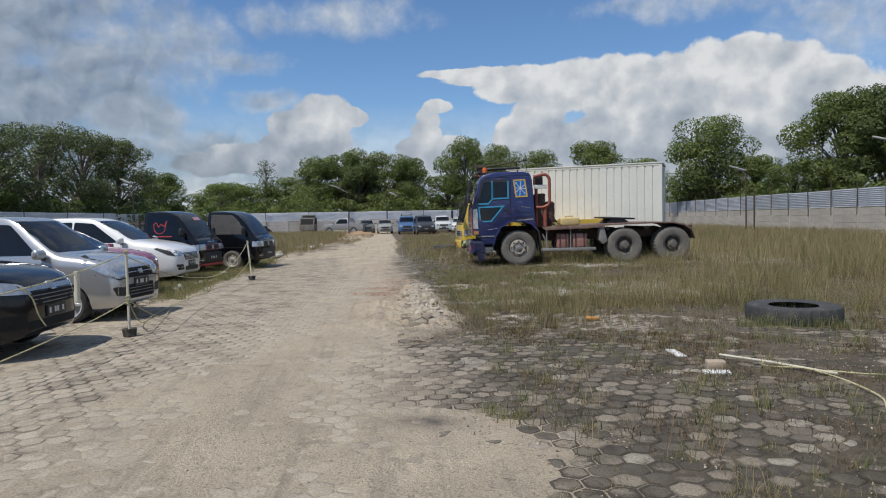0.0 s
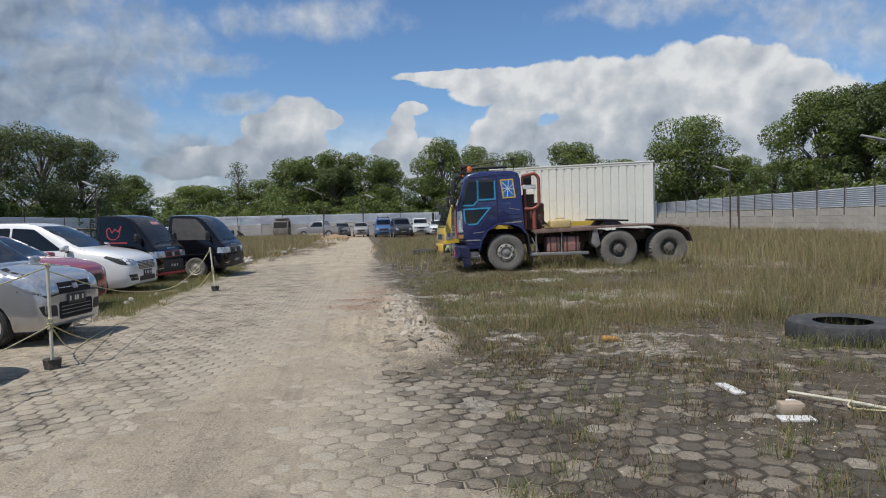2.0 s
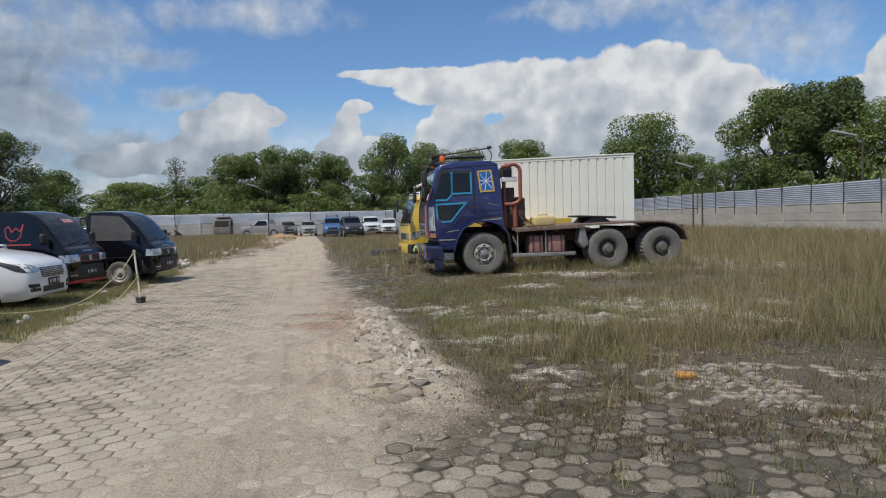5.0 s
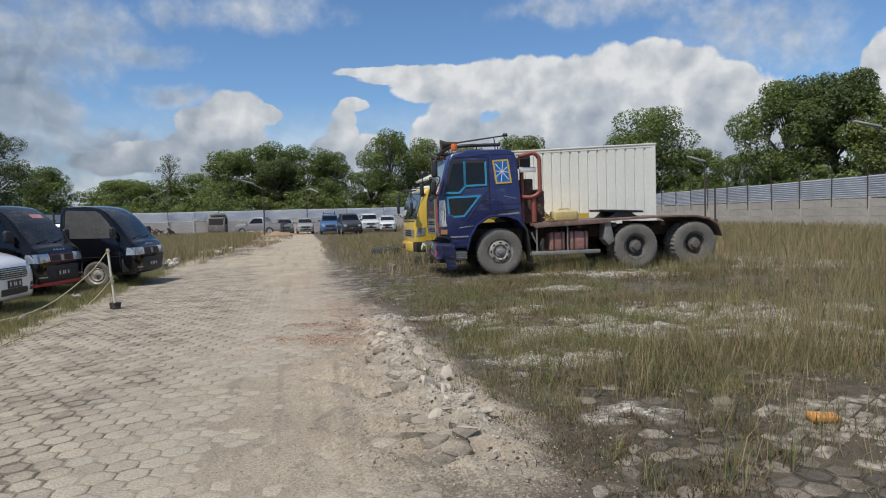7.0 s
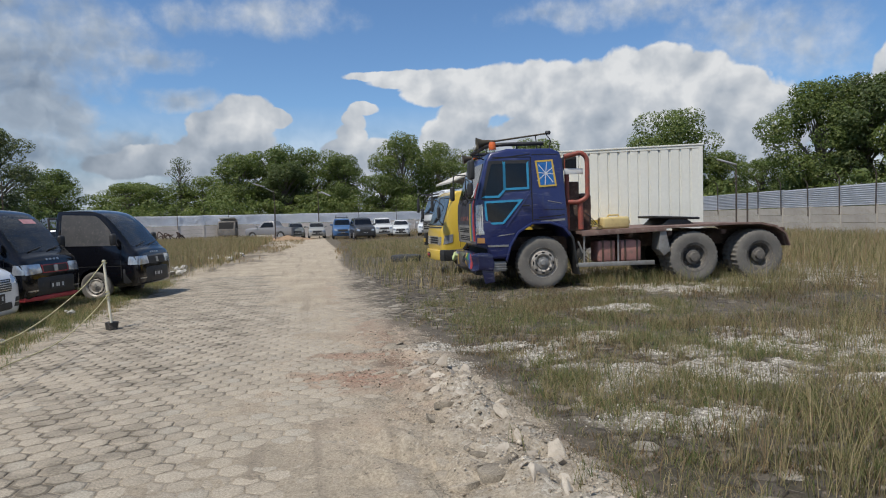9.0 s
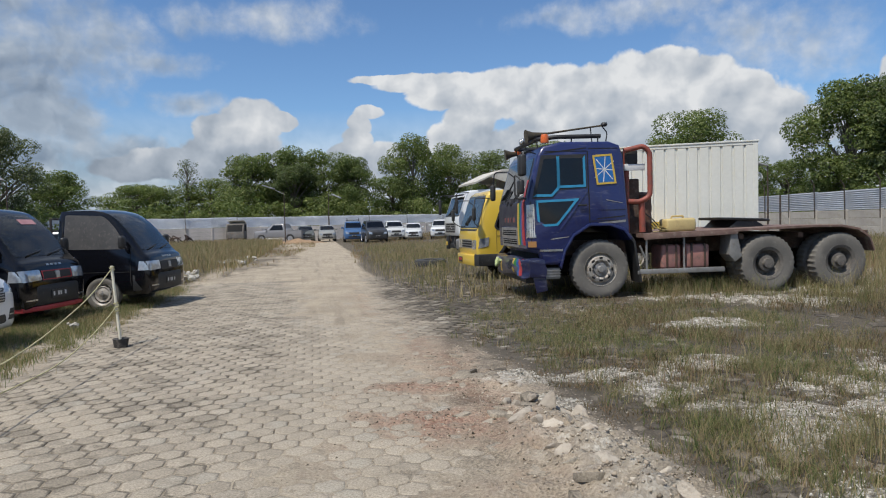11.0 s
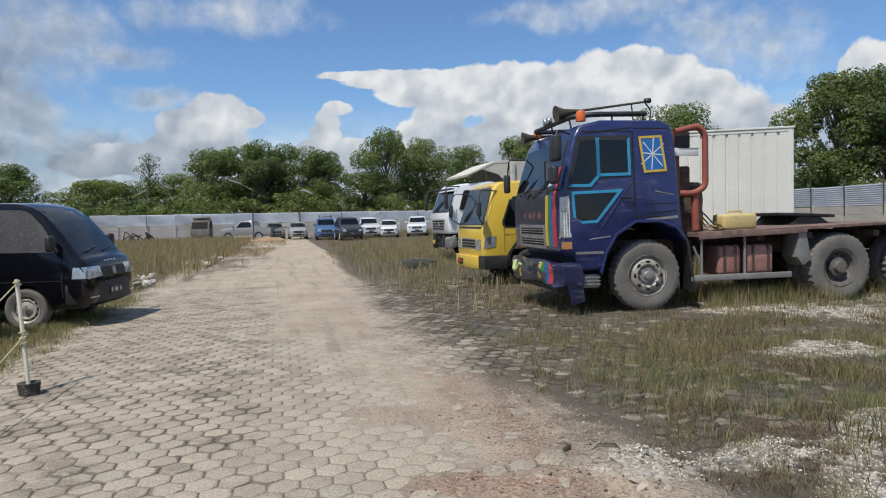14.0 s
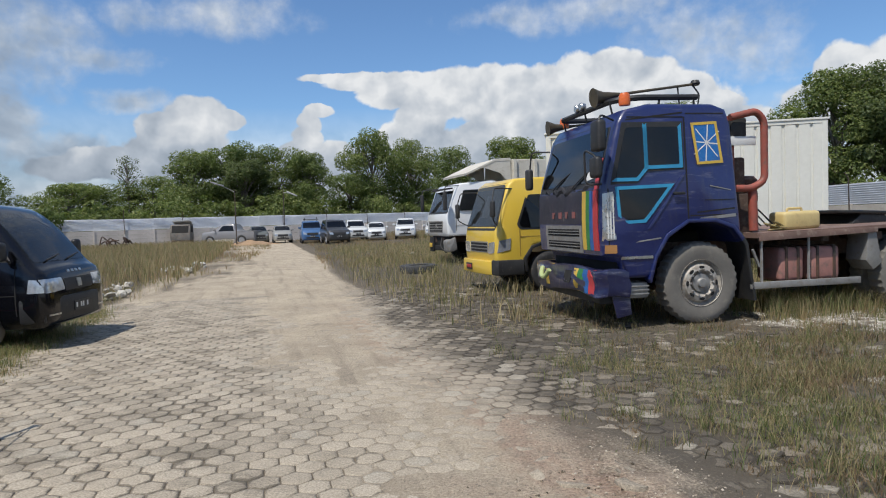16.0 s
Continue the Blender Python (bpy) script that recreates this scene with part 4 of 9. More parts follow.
lamp_post(-24.5, 57.6, 4.6, (-1.5, -.5, .5))
lamp_post(-22.4, 63.2, 4.7, (1.1, -.3, -.5))
lamp_post(10.3, 41.0, 4.1, (-.7, .1, .25))
lamp_post(15.7, 31.8, 4.6, (-1.0, .2, .3))
lamp_post(-33.4, 37.5, 4.6, (-1.0, .2, .4))
bm = bmesh.new()
tube(bm, [(0, 0, 0), (0, 0, 2.5)], .05, 8)
tagged(link_mesh("steel_post", bm, post_mat), "plain dark steel post standing before the wall", "post").matrix_world = Matrix.Translation((10.6, 40.0, -.02))


# ---- trees ----
def leaf_material(name, a, b, light):
    m, g, bsdf = material(name)
    r = g.node("ShaderNodeNewGeometry").outputs["Random Per Island"]
    o = g.node("ShaderNodeObjectInfo").outputs["Random"]
    col = g.mix(r, a, b)
    col = g.mix(g.ramp(r, [(0.82, 0.0), (1.0, 1.0)]), col, light)
    col = g.mix(1.0, col, g.ramp(o, [(0, (0.82, 0.85, 0.8)), (1, (1.15, 1.1, 1.0))]), "MULTIPLY")
    g.plug(bsdf.inputs["Base Color"], col)
    bsdf.inputs["Roughness"].default_value = 0.55
    tr = g.node("ShaderNodeBsdfTranslucent", {"Color": g.mix(0.4, col, (0.16, 0.22, 0.04))})
    mx = g.node("ShaderNodeMixShader", {0: 0.45, 1: bsdf.outputs[0], 2: tr.outputs[0]})
    out = [n for n in g.nodes if n.type == "OUTPUT_MATERIAL"][0]
    g.plug(out.inputs[0], mx.outputs[0])
    return m


LEAF = leaf_material("tree_leaf", (0.085, 0.13, 0.032), (0.19, 0.235, 0.07), (0.31, 0.335, 0.13))
LEAF_DARK = leaf_material("tree_leaf_dark", (0.065, 0.10, 0.033), (0.14, 0.175, 0.062), (0.23, 0.255, 0.11))
LEAF_GREY = leaf_material("tree_leaf_grey", (0.075, 0.10, 0.045), (0.17, 0.20, 0.10), (0.34, 0.36, 0.25))
BARK = worn("bark", (0.12, 0.105, 0.085), (0.21, 0.185, 0.155), 3, (0.85, 0.95), grain=30, relief=0.5, dist=0.02)


def leaf_cards(centres, radii, per, size, rng):
    """Folded leaves on and in clumps, facing outwards and up with much scatter."""
    co = []
    for c, r, n in zip(centres, radii, per):
        v = rng.normal(size=(n, 3))
        v /= np.linalg.norm(v, axis=1)[:, None]
        q = rng.uniform(.55, 1.0, n) ** .5
        p = c + v * (q * r)[:, None] * np.array([1, 1, .8])
        nor = v + rng.normal(0, .55, (n, 3)) + np.array([0, 0, .45])
        nor /= np.linalg.norm(nor, axis=1)[:, None]
        a = np.cross(nor, rng.normal(size=(n, 3)))
        a /= np.linalg.norm(a, axis=1)[:, None]
        b = np.cross(nor, a)
        k = size * rng.uniform(.6, 1.35, n)[:, None]
        tip, base = p + a * k, p - a * k
        l, rr = p + b * k * .5 - nor * k * .18, p - b * k * .5 - nor * k * .18
        co.append(np.stack([base, l, tip, rr], 1))
    co = np.concatenate(co)
    n = len(co)
    i = np.arange(n)[:, None] * 4
    f = np.concatenate([i + np.array([[0, 1, 2]]), i + np.array([[0, 2, 3]])], 1)
    return co.reshape(-1, 3), f.ravel(), np.full(n * 2, 3)


def crown_spec(seed, h, r, low=.25, gaps=1.0):
    rng = np.random.default_rng(seed)
    n = int(rng.integers(58, 70))
    cs, rs = [], []
    for i in range(n):
        t = rng.uniform(0, 1)
        z = h * (low + (1 - low) * (.08 + .84 * t))
        prof = math.sin(math.pi * (.14 + .72 * t)) ** .7
        a = rng.uniform(0, 2 * math.pi)
        q = r * prof * rng.uniform(.30, .92)
        cs.append((q * math.cos(a), q * math.sin(a), z))
        rs.append(r * rng.uniform(.15, .33) * gaps)
    cs.append((0, 0, h - r * .3))
    rs.append(r * .3)
    return np.array(cs), np.array(rs)


def tree_meshes(seed, h=10.0, r=3.6, low=.22, size=.105, total=21000, gaps=1.12, mat=None):
    rng = np.random.default_rng(seed + 100)
    cs, rs = crown_spec(seed, h, r, low, gaps)
    per = (total * rs**2 / (rs**2).sum()).astype(int)
    crown = mesh_arrays("crown", *leaf_cards(cs, rs, per, size, rng), [mat or LEAF])
    bm = bmesh.new()
    tube(bm, [(0, 0, -.2), (.05, .03, h * .25), (-.04, .06, h * .5), (0, 0, h * .8)], r * .07, 8, taper=.05)
    for k in range(0, len(cs), 2):
        c = Vector(cs[k])
        z0 = max(h * .2, c.z - r * .8)
        tube(bm, [(0, 0, z0), (c.x * .45, c.y * .45, (z0 + c.z) / 2 + .1), c], r * .028, 5, taper=.015)
    return crown, mesh_of(bm, "trunk", [BARK], True)


KINDS = [tree_meshes(1), tree_meshes(2, gaps=1.05), tree_meshes(3, low=.12), tree_meshes(4, low=.3, gaps=.9, mat=LEAF_DARK), tree_meshes(5, low=.06),
         tree_meshes(6, low=.16, size=.085, total=17000, gaps=.80, mat=LEAF_GREY)]
THIN = tree_meshes(8, 10, 2.0, .5, .10, 1100, .7, LEAF_DARK)


def tree(x, y, h, r, kind, turn, label="broad-leaved tree with a dense rounded green crown", group="trees behind the wall"):
    crown, trunk = KINDS[kind] if kind >= 0 else THIN
    base = 3.6 if kind >= 0 else 2.0
    ob = new("tree")
    ob.matrix_world = Matrix.Translation((x, y, 0)) @ Matrix.Rotation(radians(turn), 4, "Z") @ Matrix.Diagonal((r / base, r / base, h / 10.0, 1))
    tagged(ob, label, "tree", group)
    child("trunk", trunk, ob, Matrix())
    child("crown", crown, ob, Matrix())
    return ob


TREES = [(-36.9, 76.1, 9.9, 3.6, 0), (-34.8, 81.5, 11.3, 4.6, 1), (-29.8, 82.5, 10.9, 4.3, 2), (-25.6, 81.5, 9.9, 3.2, 0), (-32, 78, 9, 3.6, 3),
         (-48.2, 59.1, 7.4, 3.5, 1), (-41.7, 45.2, 9.4, 3.7, 5), (-41.2, 40.6, 9.6, 4.0, 5), (-40.2, 35.5, 9.4, 3.8, 5), (-38.5, 30, 8.9, 3.8, 5), (-36.5, 24, 8.6, 3.6, 5),
         (-18.9, 86, 12.7, 3.9, 1), (-14.6, 90, 12.0, 3.6, 2), (-1.5, 98.4, 12.6, 4.6, 0), (-10.2, 101, 11.9, 4.4, 2), (5.5, 98.8, 9.8, 5, 1),
         (10.9, 62.0, 10.5, 4.0, 2), (14.6, 62.5, 6.6, 2.6, 0), (17.2, 59, 5.8, 2.6, 4), (18.4, 50.8, 10.2, 3.5, 1), (21.3, 50.6, 10.6, 3.8, 3), (24.4, 47.5, 8.8, 3.6, 2),
         (27.0, 43, 7.6, 3.4, 0), (27.5, 37, 7.0, 3.2, 1), (-23.5, 93, 8.4, 4.2, 4), (-61, 92, 8.4, 5.4, 4), (-51, 92.3, 8.8, 4.8, 2), (-56, 82, 7.4, 4.8, 4)]
for i, (x, y, h, r, k) in enumerate(TREES):
    tree(x, y, h * 1.02, r * 1.05, k, i * 67)
tree(-53.6, 90.8, 12.0, 2.2, -1, 20, "thin tree with sparse bare twigs and few leaves")


def scrub(name, pts, label, seed, leaf=.15):
    """A belt of bushes and far wood as one mesh of leaves."""
    rng = np.random.default_rng(seed)
    cs, rs, per = [], [], []
    for x, y, h, r, n in pts:
        for k in range(8):
            cs.append((x + rng.uniform(-.8, .8) * r, y + rng.uniform(-.8, .8) * r, max(.4, h * rng.uniform(.2, .9))))
            rs.append(min(r * .62, h * .5) * rng.uniform(.45, 1.0))
            per.append(n // 8)
    me = mesh_arrays(name, *leaf_cards(np.array(cs), np.array(rs), per, leaf, rng), [LEAF])
    return tagged(new(name, me), label, "bushes", kind="stuff")


def belts():
    rnd = random.Random(12)
    right = []
    for i in range(46):
        t = i / 45
        x, y = 20.5 + (2.5 - 20.5) * t, 16 + (94 - 16) * t
        right.append((x + rnd.uniform(1.8, 4.5), y + rnd.uniform(-.5, 1.5), rnd.uniform(2.0, 4.2), rnd.uniform(1.2, 2.2), 1000))
    scrub("hedge_right", right, "dense green bushes behind the yard wall", 3)
    back = []
    for i in range(46):
        t = i / 45
        x, y = 1 + (-40 - 1) * t, 93 + (58 - 93) * t
        back.append((x - rnd.uniform(1.5, 4.5), y + rnd.uniform(2.5, 6.5), rnd.uniform(2.6, 5.8), rnd.uniform(1.4, 2.6), 1000))
    scrub("hedge_back", back, "dense green bushes behind the yard wall", 4)
    left = []
    for i in range(26):
        t = i / 25
        left.append((-40.5 + 8 * t - rnd.uniform(0, 4), 60 - 50 * t, rnd.uniform(2.5, 5.0), rnd.uniform(1.5, 2.6), 1000))
    scrub("hedge_left", left, "dense green bushes behind the yard wall", 5)
    wood = []
    for i in range(120):
        a = radians(rnd.uniform(-62, 40))
        q = rnd.uniform(105, 165)
        wood.append((q * math.sin(a), q * math.cos(a), rnd.uniform(6.0, 10.5) * q / 135, rnd.uniform(3, 5.5), 700))
    scrub("far_wood", wood, "distant green wood along the horizon", 6, .22)


belts()

# ---- vehicle materials ----
RUBBER = worn("tyre_rubber", (0.135, 0.125, 0.11), (0.19, 0.175, 0.152), 2, (0.85, 0.95), dirt=(0.27, 0.245, 0.205), dirt_amount=0.3, grain=40, relief=0.3)
RUBBER_CLEAN = worn("tyre_rubber_dark", (0.022, 0.022, 0.023), (0.04, 0.039, 0.038), 3, (0.7, 0.9), dirt=(0.16, 0.14, 0.12), dirt_amount=0.3, grain=40)
STEEL_RIM = worn("dusty_rim", (0.52, 0.49, 0.44), (0.36, 0.32, 0.27), 5, (0.5, 0.75), 0.3, dirt=(0.20, 0.15, 0.11), dirt_amount=0.45)
CHASSIS_RIM = worn("dark_dusty_rim", (0.17, 0.155, 0.135), (0.09, 0.08, 0.07), 5, (0.7, 0.9), 0.1, dirt=(0.26, 0.23, 0.19), dirt_amount=0.35)
ALLOY = worn("alloy_rim", (0.62, 0.62, 0.63), (0.50, 0.50, 0.51), 6, (0.25, 0.4), 0.3)
BLACK = worn("black_plastic", (0.018, 0.018, 0.019), (0.032, 0.031, 0.03), 4, (0.45, 0.65), dirt=(0.16, 0.14, 0.115), dirt_amount=0.18)
# near-black for joints, slots and holes; also shade put into colour in hollows
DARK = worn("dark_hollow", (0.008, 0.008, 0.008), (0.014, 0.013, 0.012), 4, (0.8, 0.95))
CHASSIS = worn("rusty_chassis", (0.060, 0.045, 0.038), (0.13, 0.075, 0.052), 3, (0.7, 0.9), 0.2, dirt=(0.20, 0.16, 0.12), dirt_amount=0.4, relief=0.3)
RUSTY_DECK = worn("rusty_deck", (0.23, 0.145, 0.115), (0.15, 0.095, 0.078), 2.5, (0.7, 0.9), 0.1, dirt=(0.32, 0.26, 0.21), dirt_amount=0.4, relief=0.3)
PIPE_RED = worn("red_pipe", (0.36, 0.085, 0.055), (0.25, 0.065, 0.045), 4, (0.45, 0.7), dirt=(0.15, 0.08, 0.06), dirt_amount=0.5)
TANK_RED = worn("faded_red_tank", (0.42, 0.20, 0.165), (0.31, 0.145, 0.12), 3, (0.55, 0.8), dirt=(0.17, 0.12, 0.10), dirt_amount=0.45)
CHROME = worn("worn_chrome", (0.62, 0.61, 0.59), (0.5, 0.49, 0.47), 6, (0.2, 0.4), 0.9, dirt=(0.3, 0.26, 0.22), dirt_amount=0.2)
GREY_METAL = worn("grey_metal", (0.36, 0.35, 0.33), (0.27, 0.26, 0.245), 4, (0.45, 0.7), 0.5, dirt=(0.22, 0.17, 0.13), dirt_amount=0.4)
WHITE_PAINT = worn("white_trim", (0.74, 0.74, 0.72), (0.66, 0.65, 0.62), 5, (0.4, 0.6), dirt=(0.4, 0.35, 0.28), dirt_amount=0.2)
CYAN = worn("cyan_tape", (0.035, 0.30, 0.50), (0.03, 0.24, 0.43), 6, (0.4, 0.6), dirt=(0.2, 0.2, 0.2), dirt_amount=0.1)
YELLOW_T = worn("yellow_tape", (0.66, 0.44, 0.06), (0.55, 0.36, 0.06), 6, (0.4, 0.6), dirt=(0.35, 0.25, 0.14), dirt_amount=0.25)
GREEN_T = worn("green_tape", (0.035, 0.22, 0.05), (0.03, 0.17, 0.04), 6, (0.4, 0.6), dirt=(0.2, 0.18, 0.12), dirt_amount=0.2)
BLUE_T = worn("blue_tape", (0.02, 0.12, 0.36), (0.02, 0.09, 0.28), 6, (0.4, 0.6), dirt=(0.2, 0.18, 0.14), dirt_amount=0.2)
RED_T = worn("red_tape", (0.50, 0.045, 0.05), (0.40, 0.04, 0.045), 6, (0.4, 0.6), dirt=(0.25, 0.12, 0.10), dirt_amount=0.2)
ORANGE = worn("orange_lens", (0.75, 0.16, 0.03), (0.6, 0.12, 0.03), 8, (0.2, 0.4))
LENS = worn("lamp_lens", (0.62, 0.64, 0.66), (0.42, 0.44, 0.46), 14, (0.06, 0.16), 0.55, coat=0.8)
GLASS = glass("tinted_glass", (0.010, 0.012, 0.015), 0.05)
SCREEN = glass("windscreen_glass", (0.035, 0.045, 0.055), 0.22)


def old_paint(name, c, worse=1.0):
    """Faded lorry paint: dents, scuffs along the sides, chips with rust."""
    m, g, bsdf = material(name)
    co = g.node("ShaderNodeTexCoord").outputs["Object"]
    col = g.mix(g.noise(co, 1.4, 4.0, 0.6), tuple(v * 0.7 for v in c), tuple(v * 1.2 for v in c))
    scuff = g.noise(g.node("ShaderNodeMapping", {0: co, 3: (0.8, 0.8, 5.0)}).outputs[0], 2.6, 9.0, 0.72)
    col = g.mix(g.ramp(scuff, [(0.56, 0.0), (0.68, 0.5 * worse)]), col, (0.15, 0.15, 0.20))
    chip = g.noise(co, 7.0, 8.0, 0.75)
    col = g.mix(g.ramp(chip, [(0.66 - 0.04 * worse, 0.0), (0.70, 0.75)]), col, (0.07, 0.045, 0.035))
    drip = g.noise(g.node("ShaderNodeMapping", {0: co, 3: (9, 9, 0.5)}).outputs[0], 2.0, 5.0, 0.6)
    col = g.mix(g.ramp(drip, [(0.56, 0.0), (0.74, 0.4 * worse)]), col, (0.06, 0.055, 0.07))
    g.plug(bsdf.inputs["Base Color"], col)
    g.plug(bsdf.inputs["Roughness"], g.math("ADD", 0.22, g.math("MULTIPLY", scuff, 0.35)))
    bsdf.inputs["Coat Weight"].default_value = 0.6
    bsdf.inputs["Coat Roughness"].default_value = 0.12
    bump(g, bsdf, g.math("ADD", g.noise(co, 2.3, 3.0, 0.5), g.math("MULTIPLY", scuff, 0.06)), 0.55, 0.05)
    return m


FUSO_BLUE = old_paint("lorry_blue", (0.009, 0.017, 0.098))
FUSO_DARK = old_paint("lorry_blue_crumpled", (0.010, 0.012, 0.055), 1.8)
PLATE = worn("number_plate", (0.02, 0.02, 0.022), (0.035, 0.035, 0.035), 9, (0.4, 0.5))


def tyre_mesh(R, w, rr, lugs=0):
    """Tyre round the y axis, from -w to 0, with blocks on the tread when lugs is given."""
    bm = bmesh.new()
    n = lugs * 2 if lugs else 36
    prof = [(rr, -w * .95), (rr + (R - rr) * .25, -w), (R * .90, -w * 1.0), (R * .975, -w * .93), (R, -w * .80), (R, -w * .5), (R, -w * .2), (R * .975, -w * .07), (R * .90, 0), (rr + (R - rr) * .55, .006), (rr + (R - rr) * .25, -.004), (rr, -w * .06)]
    rings = []
    for i, (r, y) in enumerate(prof):
        ring = []
        for k in range(n):
            a = 2 * math.pi * k / n
            q = r - (.02 if lugs and 2 <= i <= 8 and (k % 2) else 0) * (R / .53)
            ring.append(bm.verts.new((q * math.cos(a), y, q * math.sin(a))))
        rings.append(ring)
    for a, b in zip(rings, rings[1:]):
        for k in range(n):
            bm.faces.new((a[k], b[k], b[(k + 1) % n], a[(k + 1) % n]))
    bmesh.ops.recalc_face_normals(bm, faces=bm.faces[:])
    return bm


def ring_of(bm, n, r, fn):
    for k in range(n):
        a = 2 * math.pi * k / n
        fn(bm, Matrix.Rotation(-a, 4, "Y") @ Matrix.Translation((r, 0, 0)))


def wheel(parent, x, y, z, R, w, rr, style, side=1, rubber=None):
    """wheel > tyre, rim. The outer face is at y, facing +y (side 1) or -y (side -1)."""
    m = Matrix.Translation((x, y, z)) @ Matrix.Rotation(0 if side > 0 else math.pi, 4, "Z")
    rim = bmesh.new()
    hub = bmesh.new()
    if style == "lorry_front":
        lathe(rim, [(.04, -.055), (.13, -.05), (.15, -.012), (rr * .62, .012), (rr * .80, -.004), (rr * .93, -.065), (rr * .98, -.05), (rr * 1.06, -.004), (rr * 1.06, -.04), (rr * .9, -.12)], 40)
        lathe(hub, [(0, .035), (.055, .03), (.07, -.0), (.12, -.005), (.135, -.055)], 20)
        ring_of(hub, 10, .165, lambda b, t: lathe(b, [(0, .028), (.014, .026), (.016, -.02)], 6, t))
    elif style == "lorry_rear":
        lathe(rim, [(.12, -.15), (.2, -.16), (rr * .80, -.13), (rr * .88, -.03), (rr * .96, -.02), (rr * 1.06, -.004), (rr * 1.06, -.04), (rr * .9, -.16)], 40)
        lathe(hub, [(0, .02), (.09, .012), (.10, -.05), (.15, -.06), (.16, -.15)], 20)
        ring_of(hub, 10, .20, lambda b, t: lathe(b, [(0, -.11), (.015, -.115), (.016, -.16)], 6, t))
    elif style == "steel":
        lathe(rim, [(.03, -.01), (.06, -.012), (rr * .55, -.03), (rr * .72, -.018), (rr * .86, -.05), (rr * .93, -.02), (rr * 1.05, -.002), (rr * 1.05, -.03), (rr * .9, -.09)], 32)
        lathe(hub, [(0, .012), (.03, .01), (.036, -.012)], 14)
        ring_of(hub, 4, .055, lambda b, t: lathe(b, [(0, .004), (.010, .002), (.011, -.02)], 6, t))
    else:
        lathe(rim, [(rr * .84, -.07), (rr * .93, -.012), (rr * 1.05, -.002), (rr * 1.05, -.03), (rr * .9, -.09)], 36)
        for k in range(6 if style == "alloy" else 10):
            a = k * 2 * math.pi / (6 if style == "alloy" else 10)
            t = Matrix.Rotation(-a, 4, "Y")
            box(rim, (.03, -.03, -.022), (rr * .95, -.006, .022), .006, t, 1)
        lathe(hub, [(0, .004), (.035, .002), (.045, -.03)], 16)
    hb = part("wheel", hub, CHROME if "alloy" in style else CHASSIS_RIM if style == "lorry_rear" else GREY_METAL, parent)
    hb.matrix_local = m
    part("tyre", tyre_mesh(R, w, rr, 34 if "lorry" in style else 0), rubber or RUBBER, hb)
    rim_ob = part("rim", rim, ALLOY if "alloy" in style else CHASSIS_RIM if style == "lorry_rear" else STEEL_RIM, hb)
    back = bmesh.new()
    lathe(back, [(0, -w * .62), (rr * .95, -w * .62), (rr * .95, -w * .7), (0, -w * .7)], 24)
    part("brake_drum", back, DARK, hb)
    if style in ("lorry_front", "steel"):
        n = 8 if style == "lorry_front" else 12
        q = rr * .715 if style == "lorry_front" else rr * .80
        yy = .008 if style == "lorry_front" else -.03
        hole = bmesh.new()
        lathe(hole, [(0, .006 + yy), (.024 if n == 8 else .012, .004 + yy), (.026 if n == 8 else .013, -.03 + yy)], 10, Matrix.Diagonal((.75, 1, 1.5, 1)))
        me = mesh_of(hole, "vent_hole", [DARK], True)
        for k in range(n):
            child("vent_hole", me, rim_ob, Matrix.Rotation(2 * math.pi * k / n, 4, "Y") @ Matrix.Translation((q, 0, 0)))
    return hb


def tree_of(ob):
    b = bmesh.new()
    b.from_mesh(ob.data)
    bmesh.ops.triangulate(b, faces=b.faces[:])
    t = BVHTree.FromBMesh(b)
    b.free()
    return t


LEFT, RIGHT, FRONT = (0, -1, 0), (0, 1, 0), (-1, 0, 0)


def patch(name, tree, poly, way, mat, parent, label="", off=.004, r=.0, cuts=3):
    return part(name, decal(tree, rounded(poly, r) if r else poly, way, off, cuts), mat, parent, label)


def rect(a, b, c, d):
    return [(a, b), (c, b), (c, d), (a, d)]


